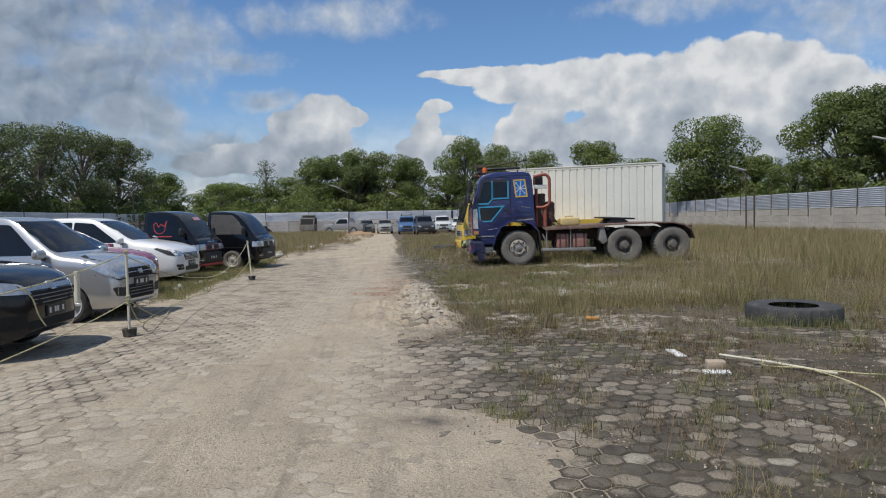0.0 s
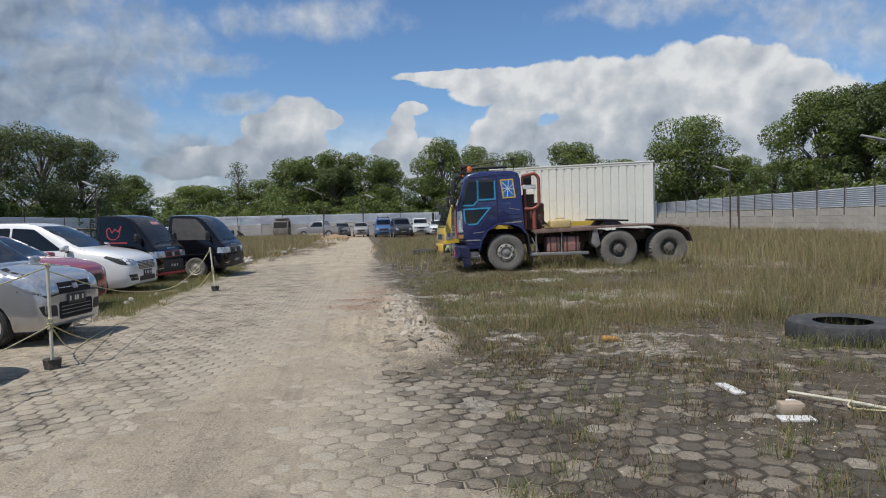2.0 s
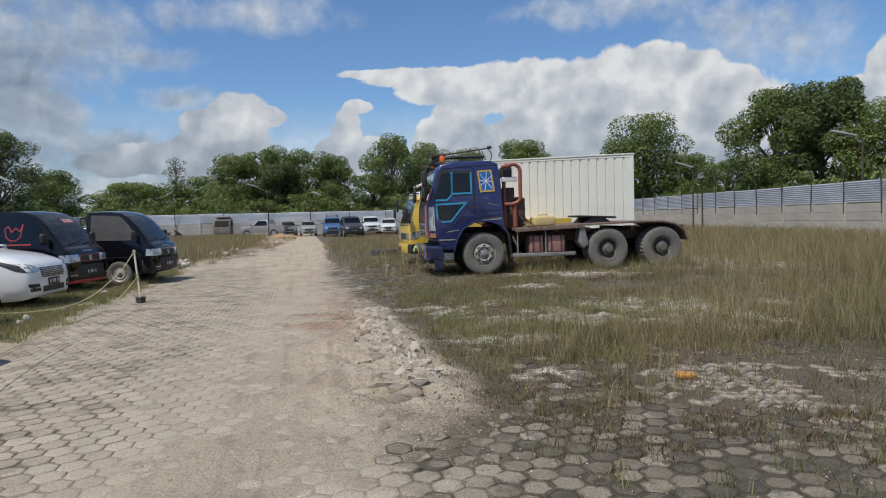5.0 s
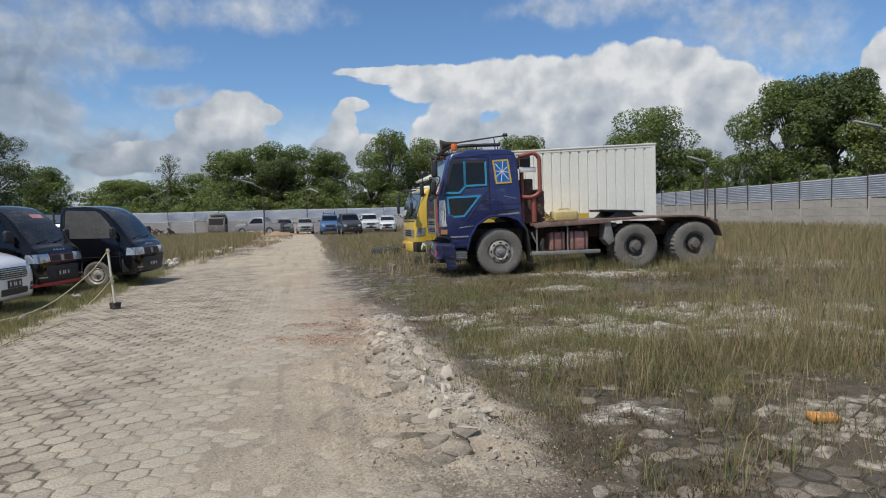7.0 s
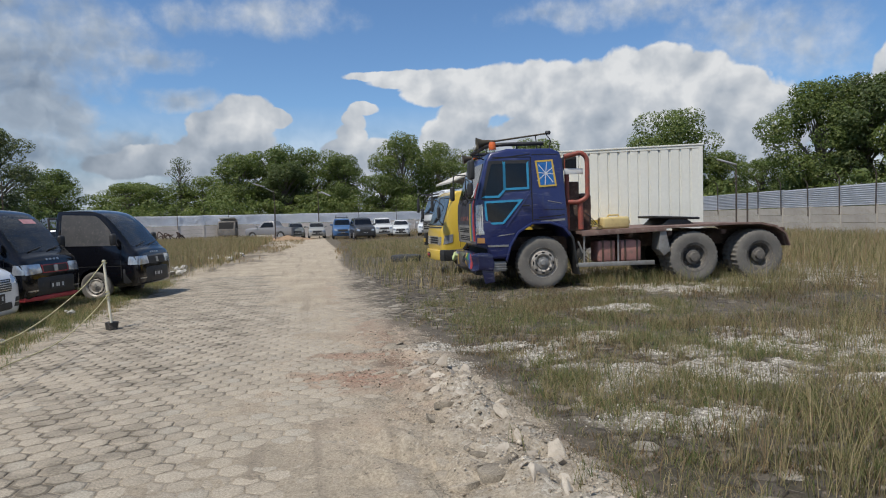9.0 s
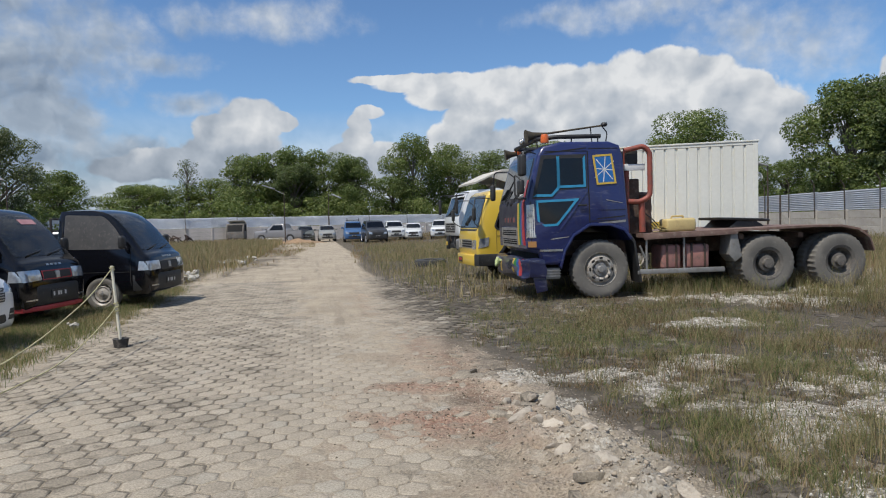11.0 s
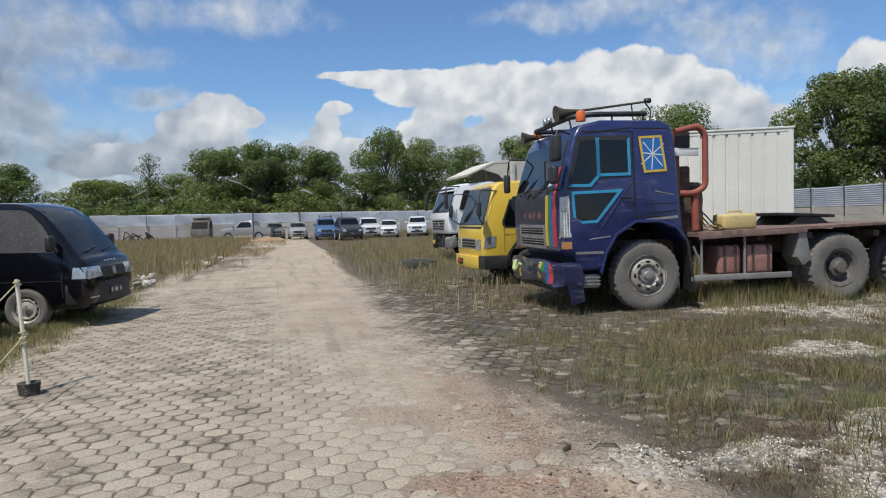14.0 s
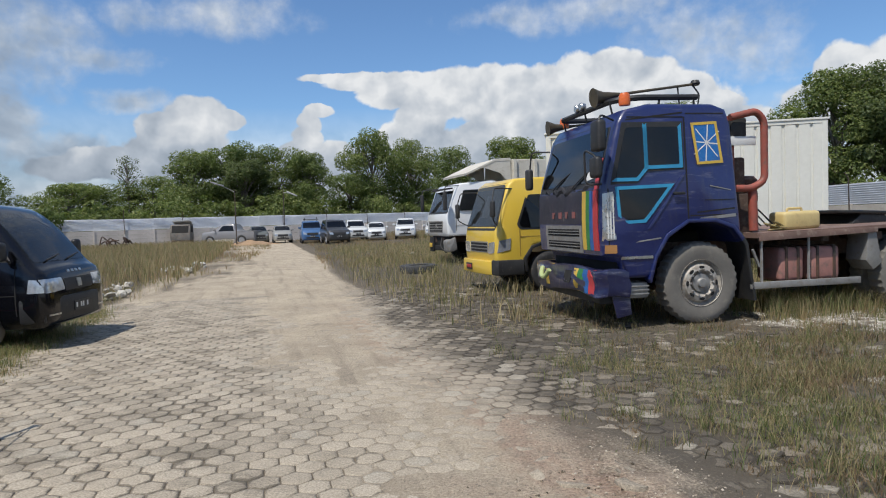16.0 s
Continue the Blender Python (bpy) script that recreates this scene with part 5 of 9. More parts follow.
# ---- the blue lorry ----
def blue_lorry():
    A = radians(196.5)
    l = Vector((-math.sin(A), math.cos(A), 0))
    base = Vector((-.32, 15.66, 0)) - l * 1.1
    ob = thing("tractor_lorry", Matrix.Translation(base) @ Matrix.Rotation(A, 4, "Z"),
               "old dark blue tractor lorry with cyan window tape and rusty deck", "lorry")
    cab_o = [(1.10, .66), (1.18, .93), (1.38, .96), (1.40, 1.30), (1.39, 1.78), (1.34, 1.98), (1.15, 2.64), (1.05, 2.79), (.7, 2.87), (-.2, 2.87), (-.39, 2.80), (-.45, 2.6), (-.53, 1.28),
             (-.53, 1.06), (-.42, 1.23), (-.15, 1.34), (.22, 1.34), (.50, 1.19), (.66, .92), (.72, .66)]
    bm = bmesh.new()
    prism(bm, cab_o, "y", -1.22, 1.22, .055, 3)
    for v in bm.verts:
        k = max(0.0, (v.co.z - 1.72) / 1.15)
        v.co.y *= 1 - .085 * k
        if v.co.x > 1.2:
            v.co.y *= 1 - .05 * (v.co.x - 1.2) / .2
        if abs(v.co.y) > 1.1 and .9 < v.co.z < 1.7:
            v.co.y *= 1 + .012 * noise.noise(Vector((v.co.x * 3, 0, v.co.z * 3)))
    cab = part("cab", bm, FUSO_BLUE, ob, "dented dark blue cab", True)
    T = tree_of(cab)
    # flared wing above the front wheel, on both sides
    for s in (1, -1):
        bm = bmesh.new()
        arch = [(.80, .64), (.71, .95), (.54, 1.21), (.24, 1.385), (-.15, 1.385), (-.42, 1.29), (-.56, 1.12)]
        inn = [(x * .95 + .005, z - .05) for x, z in arch]
        prism(bm, arch + inn[::-1], "y", s * 1.10, s * 1.245, .012)
        part("wing", bm, FUSO_BLUE, ob)
        bm = bmesh.new()
        flap = [(-.50, 1.16), (-.60, 1.00), (-.66, .6), (-.72, .28), (-.76, .28), (-.70, .62), (-.64, 1.04), (-.54, 1.20)]
        prism(bm, flap, "y", s * .78, s * 1.20, .008)
        part("mudguard", bm, BLACK, ob)
    # side windows with taped edges
    for s, way in ((1, LEFT), (-1, RIGHT)):
        win_a = [(1.20, 1.93), (1.04, 2.56), (.80, 2.57), (.80, 2.06), (.92, 1.93)]
        win_b = [(.76, 2.08), (.76, 2.57), (.32, 2.57), (.32, 2.09)]
        low = [(1.17, 1.78), (1.14, 1.39), (.84, 1.40), (.50, 1.80)]
        patch("seal", T, [(1.27, 1.85), (1.09, 2.63), (.25, 2.64), (.25, 2.03), (.78, 2.0), (.90, 1.86)], way, BLACK, ob, off=.003)
        for w in (win_a, win_b, low):
            patch("side_window", T, w, way, GLASS, ob, off=.010, r=.03)
        tape = band(win_a, -.045)[2:] + [band(win_b, -.045)[0]] + band(win_b, -.045)[2:] + band(low, -.042)
        for t in tape:
            patch("tape", T, t, way, CYAN, ob, "cyan tape round the window", off=.012, cuts=2)
        sq = [(.14, 2.62), (-.23, 2.64), (-.30, 2.10), (.07, 2.08)]
        patch("rear_window", T, sq, way, worn("blue_panel", (0.02, .15, .42), (.02, .12, .36), 5, (.2, .35)), ob, "bright blue panel with a star of pale lines", off=.006)
        for t in band(sq, .035):
            patch("frame", T, t, way, YELLOW_T, ob, "yellow window frame", off=.010, cuts=2)
        c = Vector((-.08, 2.36))
        for k in range(8):
            a = k * math.pi / 4 + .1
            d, n = Vector((math.cos(a), math.sin(a))), Vector((-math.sin(a), math.cos(a))) * .007
            e = c + d * (.16 if k % 2 == 0 and k % 4 == 0 else .235)
            q = [c + n, e + n, e - n, c - n]
            patch("ray", T, [tuple(p) for p in q], way, WHITE_PAINT, ob, off=.009, cuts=2)
        # door joints, handle, sill strip
        for x0, z0, x1, z1 in ((.215, .95, .235, 2.70), (1.30, .9, 1.315, 1.8), (-.47, 1.42, .2, 1.435), (.24, 2.69, 1.02, 2.705)):
            patch("joint", T, rect(x0, z0, x1, z1), way, DARK, ob, off=.0025, cuts=3)
        for q in ([(1.13, 2.66), (1.15, 2.64), (.24, 2.745), (.24, 2.765)], rect(-.42, 2.735, .2, 2.75), rect(-.02, 1.62, -.46, 1.628), [(-.44, 1.50), (.10, 1.46), (.10, 1.475), (-.44, 1.52)]):
            patch("joint", T, q, way, DARK, ob, off=.0025, cuts=3)
        for q in ([(-.10, 1.80), (-.40, 1.74), (-.40, 1.75), (-.10, 1.815)], [(.10, 1.36), (-.45, 1.40), (-.45, 1.44), (.05, 1.40)], [(.62, 1.15), (1.05, 1.10), (1.05, 1.12), (.62, 1.165)]):
            patch("scratch", T, q, way, GREY_METAL, ob, "bare scraped metal", off=.003, cuts=3)
        patch("crease", T, [(.24, 1.98), (.27, 1.98), (.80, 1.28), (.77, 1.27)], way, FUSO_BLUE, ob, off=.014)
        patch("sill_strip", T, rect(.74, .905, 1.16, .94), way, CHROME, ob, "dull silver sill strip", off=.012)
        bm = bmesh.new()
        box(bm, (.28, s * 1.215, 1.70), (.44, s * 1.25, 1.735), .01)
        part("door_handle", bm, BLACK, ob)
        patch("corner_panel", T, [(1.22, 1.16), (1.385, 1.14), (1.375, 1.74), (1.25, 1.76)], way, CHROME, ob, "tarnished silver corner panel", off=.012)
        for k in range(5):
            patch("louvre", T, rect(1.23, 1.22 + k * .105, 1.345, 1.235 + k * .105), way, GREY_METAL, ob, off=.018, cuts=1)
        patch("side_lamp", T, rect(1.22, .985, 1.36, 1.09), way, worn("dull_amber", (.42, .20, .06), (.34, .19, .08), 8, (.4, .6)), ob, "dull amber corner lamp", off=.012)
    # front
    patch("seal", T, [(-1.08, 1.83), (1.08, 1.83), (1.0, 2.66), (-1.0, 2.66)], FRONT, BLACK, ob, off=.003)
    patch("windscreen", T, [(-1.03, 1.90), (1.03, 1.90), (.95, 2.60), (-.95, 2.60)], FRONT, GLASS, ob, "dark dusty windscreen", off=.010, r=.06)
    patch("paper", T, [(.62, 1.92), (.86, 1.95), (.84, 2.10), (.66, 2.05)], FRONT, WHITE_PAINT, ob, "white paper behind the windscreen", off=.013, cuts=2)
    patch("front_panel", T, [(-1.12, 1.36), (1.10, 1.36), (1.10, 1.80), (-1.12, 1.80)], FRONT, worn("front_panel", (.02, .018, .03), (.035, .03, .045), 3, (.35, .6), dirt=(.2, .17, .14), dirt_amount=.2), ob, "faded near-black front panel", off=.006)
    for k, y0 in enumerate((-.52, -.27, -.02, .23)):
        patch("badge", T, [(y0, 1.44), (y0 + .11, 1.44), (y0 + .11, 1.53), (y0, 1.53)] if k % 2 else [(y0, 1.44), (y0 + .06, 1.44), (y0 + .11, 1.53), (y0, 1.53)], FRONT, worn("faded_badge", (.30, .10, .09), (.20, .08, .07), 9, (.5, .7)), ob, "faded red badge shape", off=.012, cuts=1)
    patch("grille", T, rect(-.80, .92, .56, 1.34), FRONT, GREY_METAL, ob, "dull grey slatted grille", off=.014)
    for z0, z1 in ((1.19, 1.29), (1.02, 1.12)):
        patch("slot", T, rect(-.70, z0, .48, z1), FRONT, DARK, ob, off=.017)
        for k in range(2):
            patch("slat", T, rect(-.70, z0 + .025 + k * .04, .48, z0 + .037 + k * .04), FRONT, GREY_METAL, ob, off=.026, cuts=2)
    for y0, y1, m in ((.60, .72, YELLOW_T), (.72, .83, GREEN_T), (.83, .94, BLUE_T), (.94, 1.07, RED_T)):
        patch("stripe", T, rect(y0, 1.02, y1, 1.79), FRONT, m, ob, off=.019, cuts=2)
    patch("stripe", T, [(.95, 1.80), (1.07, 1.80), (1.01, 2.20), (.93, 2.20)], FRONT, RED_T, ob, off=.013, cuts=2)
    bm = bmesh.new()
    rag = random.Random(4)
    line = [(1.36 - .05 * (abs(i - 9) / 9) + rag.uniform(-.015, .02), 1.02 - i * .113, 1.80 + rag.uniform(-.02, .06)) for i in range(19)]
    tube(bm, line, .055, 7)
    for v in bm.verts:
        v.co += Vector((.02, .03, .05)) * noise.noise(v.co * 9)
    part("draped_cloth", bm, worn("dark_cloth", (.014, .014, .018), (.035, .034, .04), 9, (.8, .95), relief=.5, dist=.02), ob, "dark cloth stuffed along the windscreen's foot")
    for s, way in ((1, LEFT), (-1, RIGHT)):
        for k in range(3):
            patch("rib", T, rect(1.245 + k * .036, 1.17, 1.258 + k * .036, 1.735), way, WHITE_PAINT, ob, off=.020, cuts=1)
    # near-black box filling the gap above the bumper, its shade given as colour
    bm = bmesh.new()
    box(bm, (1.02, -1.08, .60), (1.16, 1.08, .96), .01)
    part("radiator_bay", bm, DARK, ob)
    # bumper
    bm = bmesh.new()
    prism(bm, [(1.05, -1.22), (1.36, -1.22), (1.47, -1.10), (1.50, 0), (1.46, 1.08), (1.34, 1.22), (1.05, 1.22), (1.05, 1.10), (1.30, 1.05), (1.36, 0), (1.30, -1.05), (1.05, -1.1)], "z", .43, .78, .02)
    bmesh.ops.subdivide_edges(bm, edges=[e for e in bm.edges if e.calc_length() > .12], cuts=3, use_grid_fill=True)
    bmesh.ops.triangulate(bm, faces=[f for f in bm.faces if len(f.verts) > 4])
    for v in bm.verts:
        q = v.co.copy()
        v.co.x += .07 * noise.noise(Vector((q.y * 3.2, q.z * 5, 3))) + .025 * noise.noise(q * 11)
        v.co.z += .05 * noise.noise(Vector((q.y * 2.7, q.x * 3, 9)))
    bump_ = part("bumper", bm, FUSO_DARK, ob, "blue bumper with painted stripes")
    TB = tree_of(bump_)
    for y0, m in ((-.62, YELLOW_T), (.48, YELLOW_T), (.62, GREEN_T), (.76, BLUE_T), (.90, RED_T)):
        patch("stripe", TB, [(y0, .46), (y0 + .13, .46), (y0 + .10, .765), (y0 - .04, .765)], FRONT, m, ob, off=.004, cuts=2)
    patch("fog_lamp", TB, rounded(rect(-.98, .55, -.70, .74), .04), FRONT, LENS, ob, "broken fog lamp", off=.03)
    patch("fog_lamp", TB, rounded(rect(.10, .55, .34, .72), .04), FRONT, DARK, ob, "empty fog lamp hole", off=.005)
    bm = bmesh.new()
    tube(bm, arc_pts([(1.56, -.58, .72), (1.62, -.5, .60), (1.62, -.35, .58), (1.58, -.25, .70)], .08), .035, 8)
    part("tow_hose", bm, worn("pale_green_hose", (.45, .52, .22), (.38, .44, .2), 6, (.5, .7)), ob, "pale green loop of hose on the bumper")
    bm = bmesh.new()
    prism(bm, [(1.16, -1.10), (1.36, -1.05), (1.38, 1.02), (1.16, 1.10)], "z", .33, .44, .02)
    part("valance", bm, BLACK, ob)
    bm = bmesh.new()
    prism(bm, [(1.02, .20), (1.22, .16), (1.30, .50), (1.06, .55)], "y", 1.16, 1.19, .006)
    part("bent_flap", bm, FUSO_DARK, ob, "bent grey metal flap under the bumper")
    for s in (1, -1):
        bm = bmesh.new()
        box(bm, (.78, s * .92, .40), (1.10, s * 1.16, .60), .015)
        for k in range(3):
            box(bm, (.77, s * .95, .44 + k * .05), (1.11, s * 1.175, .46 + k * .05), .004)
        part("step", bm, GREY_METAL, ob, "worn metal step")
    # mirrors
    def mirror(c, sx, sy, sz, arm):
        b = bmesh.new()
        box(b, (c[0] - sx, c[1] - sy, c[2] - sz), (c[0] + sx, c[1] + sy, c[2] + sz), .04, seg=3)
        part("mirror", b, BLACK, ob)
        b = bmesh.new()
        tube(b, arc_pts(arm, .08), .014, 6)
        part("mirror_arm", b, BLACK, ob)
    mirror((1.48, 1.30, 2.44), .06, .12, .19, [(1.18, 1.10, 2.66), (1.42, 1.22, 2.72), (1.49, 1.32, 2.44)])
    mirror((1.50, 1.26, 2.06), .05, .11, .13, [(1.36, 1.12, 1.86), (1.55, 1.05, 1.86), (1.56, 1.05, 2.3), (1.50, 1.26, 2.2), (1.5, 1.26, 2.06)])
    mirror((1.48, -1.34, 2.08), .05, .09, .17, [(1.2, -1.1, 2.5), (1.45, -1.28, 2.52), (1.48, -1.34, 2.1)])
    for y0 in (-.5, .25):
        bm = bmesh.new()
        tube(bm, [(1.40, y0, 1.86), (1.36, y0 + .3, 2.0), (1.30, y0 + .55, 2.1)], .012, 5)
        part("wiper", bm, BLACK, ob)
    # roof gear
    bm = bmesh.new()
    tube(bm, arc_pts([(-.10, .92, 2.99), (.80, .98, 2.97), (1.06, .85, 2.95), (1.10, -.85, 2.95), (.80, -.98, 2.97), (.0, -.92, 2.99)], .15), .04, 8)
    part("roof_bar", bm, BLACK, ob, "black bar round the roof front")
    for y0 in (.8, 0, -.8):
        bm = bmesh.new()
        tube(bm, [(1.03, y0, 2.72), (1.08, y0, 2.95)], .014, 5)
        part("bracket", bm, BLACK, ob)
    for x0 in (-.05, .45):
        for s in (1, -1):
            bm = bmesh.new()
            tube(bm, [(x0, s * .92, 2.84), (x0, s * .94, 2.98)], .014, 5)
            part("bracket", bm, BLACK, ob)

    def horn(tip, tail, r):
        b = bmesh.new()
        a, z = Vector(tip), Vector(tail)
        d = (z - a)
        m = Matrix.Translation(a) @ d.to_track_quat("X", "Z").to_matrix().to_4x4()
        L = d.length
        lathe(b, [(r, 0), (r * .80, .05), (r * .52, .13), (r * .34, .26), (.020, .42), (.017, L), (0, L)], 20, m, "x")
        lathe(b, [(r * .97, .004), (r * .7, .06), (.02, .18)], 20, m, "x")
        part("air_horn", b, worn("brass_horn", (.16, .12, .07), (.10, .085, .06), 6, (.35, .6), .6), ob, "tarnished trumpet air horn")
        return Vector(tail)
    horn((1.22, .62, 3.03), (-.30, .55, 3.24), .13)
    horn((1.26, -1.02, 2.86), (.6, -.98, 2.92), .12)
    bm = bmesh.new()
    lathe(bm, [(0, .0), (.05, .0), (.065, .03), (.05, .07), (0, .08)], 14, Matrix.Translation((-.32, .55, 3.22)), "z")
    tube(bm, arc_pts([(-.28, .55, 3.22), (-.38, .55, 3.1), (-.34, .55, 2.88)], .05), .012, 5)
    tube(bm, [(-.05, .55, 3.2), (-.08, .55, 2.86)], .012, 5)
    part("horn_stay", bm, BLACK, ob)
    for y0 in (1.02, -1.02):
        bm = bmesh.new()
        lathe(bm, [(.07, 0), (.075, .03), (.07, .12), (.055, .155), (0, .16)], 18, Matrix.Translation((.98, y0, 2.86)), "z")
        part("beacon", bm, ORANGE, ob, "orange roof beacon")
    for y0 in (.05, .22):
        bm = bmesh.new()
        lathe(bm, [(0, .02), (.05, .02), (.06, 0), (.045, -.06), (0, -.07)], 16, Matrix.Translation((1.14, y0 - .2, 3.02)) @ Matrix.Rotation(radians(-90), 4, "Z"))
        part("roof_lamp", bm, CHROME, ob, "small round roof lamp")
    # pipes and gear behind the cab
    bm = bmesh.new()
    tube(bm, arc_pts([(-.50, 1.05, 2.70), (-.86, 1.08, 2.78), (-.98, 1.08, 2.66), (-.98, 1.08, 1.86), (-.80, 1.06, 1.76), (-.56, 1.02, 1.77)], .10, 6), .048, 12)
    part("intake_pipe", bm, PIPE_RED, ob, "thick red pipe bent round behind the cab")
    bm = bmesh.new()
    tube(bm, [(-.84, 1.02, 1.76), (-.85, 1.02, 1.20)], .058, 12)
    part("stand_pipe", bm, PIPE_RED, ob)
    bm = bmesh.new()
    tube(bm, [(-.60, .9, 1.2), (-.60, .9, 2.74)], .05, 10)
    part("stand_pipe", bm, PIPE_RED, ob)
    bm = bmesh.new()
    box(bm, (-.92, .98, 2.34), (-.52, 1.0, 2.46), .006)
    part("bracket", bm, WHITE_PAINT, ob, "white crossbar between the pipes")
    bm = bmesh.new()
    box(bm, (-.80, .55, 2.45), (-.56, .98, 2.72), .03)
    part("filter_box", bm, BLACK, ob)
    bm = bmesh.new()
    lathe(bm, [(0, 1.17), (.17, 1.17), (.18, 1.2), (.165, 1.30), (.175, 1.42), (.165, 1.54), (.175, 1.66), (.165, 1.78), (.17, 1.9), (.12, 1.95), (0, 1.96)], 18, Matrix.Translation((-1.06, .55, 0)), "z")
    part("drum", bm, worn("rusty_drum", (.15, .075, .05), (.10, .055, .042), 4, (.6, .85), .2, dirt=(.26, .18, .13), dirt_amount=.4), ob, "rusty ribbed drum on the deck")
    bm = bmesh.new()
    box(bm, (-.94, -.4, 1.16), (-.62, .88, 1.70), .02)
    box(bm, (-.90, .1, 1.7), (-.62, .8, 2.2), .03)
    part("tool_box", bm, CHASSIS, ob, "rusty box behind the cab")
    bm = bmesh.new()
    for k in range(5):
        y0 = .2 + .14 * k
        tube(bm, arc_pts([(-.62, y0, 2.1 - .1 * k), (-.95, y0 + .05, 1.9 - .08 * k), (-1.15, y0, 1.45), (-1.3, y0 + .1, 1.24)], .1), .012, 5)
    part("hoses", bm, BLACK, ob, "loose black air hoses")
    # frame and deck
    for s in (1, -1):
        bm = bmesh.new()
        box(bm, (-5.4, s * .38, .78), (1.0, s * .46, 1.06), .01)
        part("frame_rail", bm, CHASSIS, ob)
    for x0 in (-.9, -1.9, -2.75, -3.95, -5.3):
        bm = bmesh.new()
        box(bm, (x0 - .05, -1.1, 1.02), (x0 + .05, 1.1, 1.12), .008)
        part("cross_member", bm, CHASSIS, ob)
    bm = bmesh.new()
    top = [(-.78, 1.10), (-.78, 1.17), (-3.0, 1.225), (-4.2, 1.25), (-4.75, 1.24), (-5.1, 1.17), (-5.33, 1.0), (-5.42, .74), (-5.40, .72), (-5.30, .98), (-5.07, 1.13), (-4.74, 1.195), (-4.2, 1.205), (-3.0, 1.175)]
    prism(bm, top, "y", -1.2, 1.2, .006)
    part("deck", bm, RUSTY_DECK, ob, "rusty reddish steel deck curved down at its end", smooth=False)
    bm = bmesh.new()
    prism(bm, [(-.80, 1.06), (-2.62, 1.12), (-2.62, 1.185), (-.80, 1.155)], "y", 1.19, 1.215, .004)
    part("deck_edge", bm, RUSTY_DECK, ob)
    bm = bmesh.new()
    prism(bm, [(-2.50, 1.16), (-2.62, 1.16), (-2.72, .70), (-2.58, .60), (-2.46, .74)], "y", .82, 1.18, .012)
    part("mudguard", bm, GREY_METAL, ob, "dented grey mudguard")
    bm = bmesh.new()
    prism(bm, rounded([(-2.70, .42), (-2.9, .55), (-3.55, .55), (-3.82, .40), (-3.85, .12), (-3.55, .2), (-3.55, -.2), (-3.85, -.12), (-3.82, -.40), (-3.55, -.55), (-2.9, -.55), (-2.70, -.42)], .08), "z", 1.36, 1.41, .012)
    for v in bm.verts:
        v.co.z += (-3.2 - v.co.x) * -.05
    part("fifth_wheel", bm, worn("greasy_black", (.010, .010, .010), (.02, .019, .018), 3, (.3, .55)), ob, "greasy black coupling plate")
    bm = bmesh.new()
    prism(bm, [(-2.85, 1.2), (-3.65, 1.22), (-3.4, 1.38), (-3.05, 1.38)], "y", -.5, .5, .02)
    part("coupling_base", bm, BLACK, ob)
    for x0, x1 in ((-1.18, -1.56), (-1.66, -2.12)):
        bm = bmesh.new()
        box(bm, (x1, .62, .50), (x0, 1.10, .95), .05, seg=3)
        tank = part("fuel_tank", bm, TANK_RED, ob, "faded red fuel tank")
        for xx in (x0 - .1, x1 + .1):
            bm = bmesh.new()
            box(bm, (xx - .02, .6, .485), (xx + .02, 1.115, .965), .006)
            part("strap", bm, CHASSIS, tank)
    bm = bmesh.new()
    box(bm, (-2.36, 1.16, .43), (-.68, 1.20, .52), .008)
    part("side_guard", bm, GREY_METAL, ob, "bare metal side rail")
    for a, b in (((-.86, 1.16, .5), (-.86, 1.16, 1.12)), ((-.74, 1.14, .95), (-.84, 1.14, .72)), ((-1.60, 1.13, .5), (-1.60, 1.13, 1.14))):
        bm = bmesh.new()
        tube(bm, [a, b], .02, 6)
        part("guard_post", bm, GREY_METAL, ob)
    for x0 in (0, -3.26, -4.74):
        bm = bmesh.new()
        lathe(bm, [(.07, -.95), (.07, -.25), (.2, -.18), (.2, .18), (.07, .25), (.07, .95)], 14, Matrix.Translation((x0, 0, .54)))
        part("axle", bm, CHASSIS, ob)
    # bare block in the engine's place, the shade below the cab in its colour
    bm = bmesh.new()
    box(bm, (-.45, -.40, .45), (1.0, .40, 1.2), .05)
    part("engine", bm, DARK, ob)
    for s in (1, -1):
        wheel(ob, 0, s * 1.13, .545, .545, .27, .29, "lorry_front", s)
        for x0 in (-3.26, -4.74):
            wheel(ob, x0, s * 1.16, .55, .55, .26, .29, "lorry_rear", s)
            wheel(ob, x0, s * .84, .55, .55, .26, .29, "lorry_rear", s)
    # a jerrycan left on the deck
    bm = bmesh.new()
    box(bm, (-.30, -.16, 0), (.30, .16, .25), .05, seg=3)
    box(bm, (-.36, -.05, .10), (-.29, .05, .17), .02)
    tube(bm, arc_pts([(-.12, 0, .24), (-.12, 0, .29), (.12, 0, .29), (.12, 0, .24)], .04), .018, 6)
    can = link_mesh("jerrycan", bm, worn("yellowed_plastic", (.62, .49, .22), (.54, .40, .17), 3, (.4, .6), dirt=(.3, .22, .12), dirt_amount=.25), None, True)
    can.matrix_world = ob.matrix_world @ pose(-1.62, .85, 1.188, 0, 1.2, 3)
    tagged(can, "dirty yellow plastic jerrycan lying on the lorry deck", "jerrycan")
    bm = bmesh.new()
    rnd = random.Random(4)
    for k in range(9):
        a = [(-.2 + rnd.uniform(-.15, .15), rnd.uniform(-.1, .1), .01 + .02 * rnd.random()) for _ in range(2)]
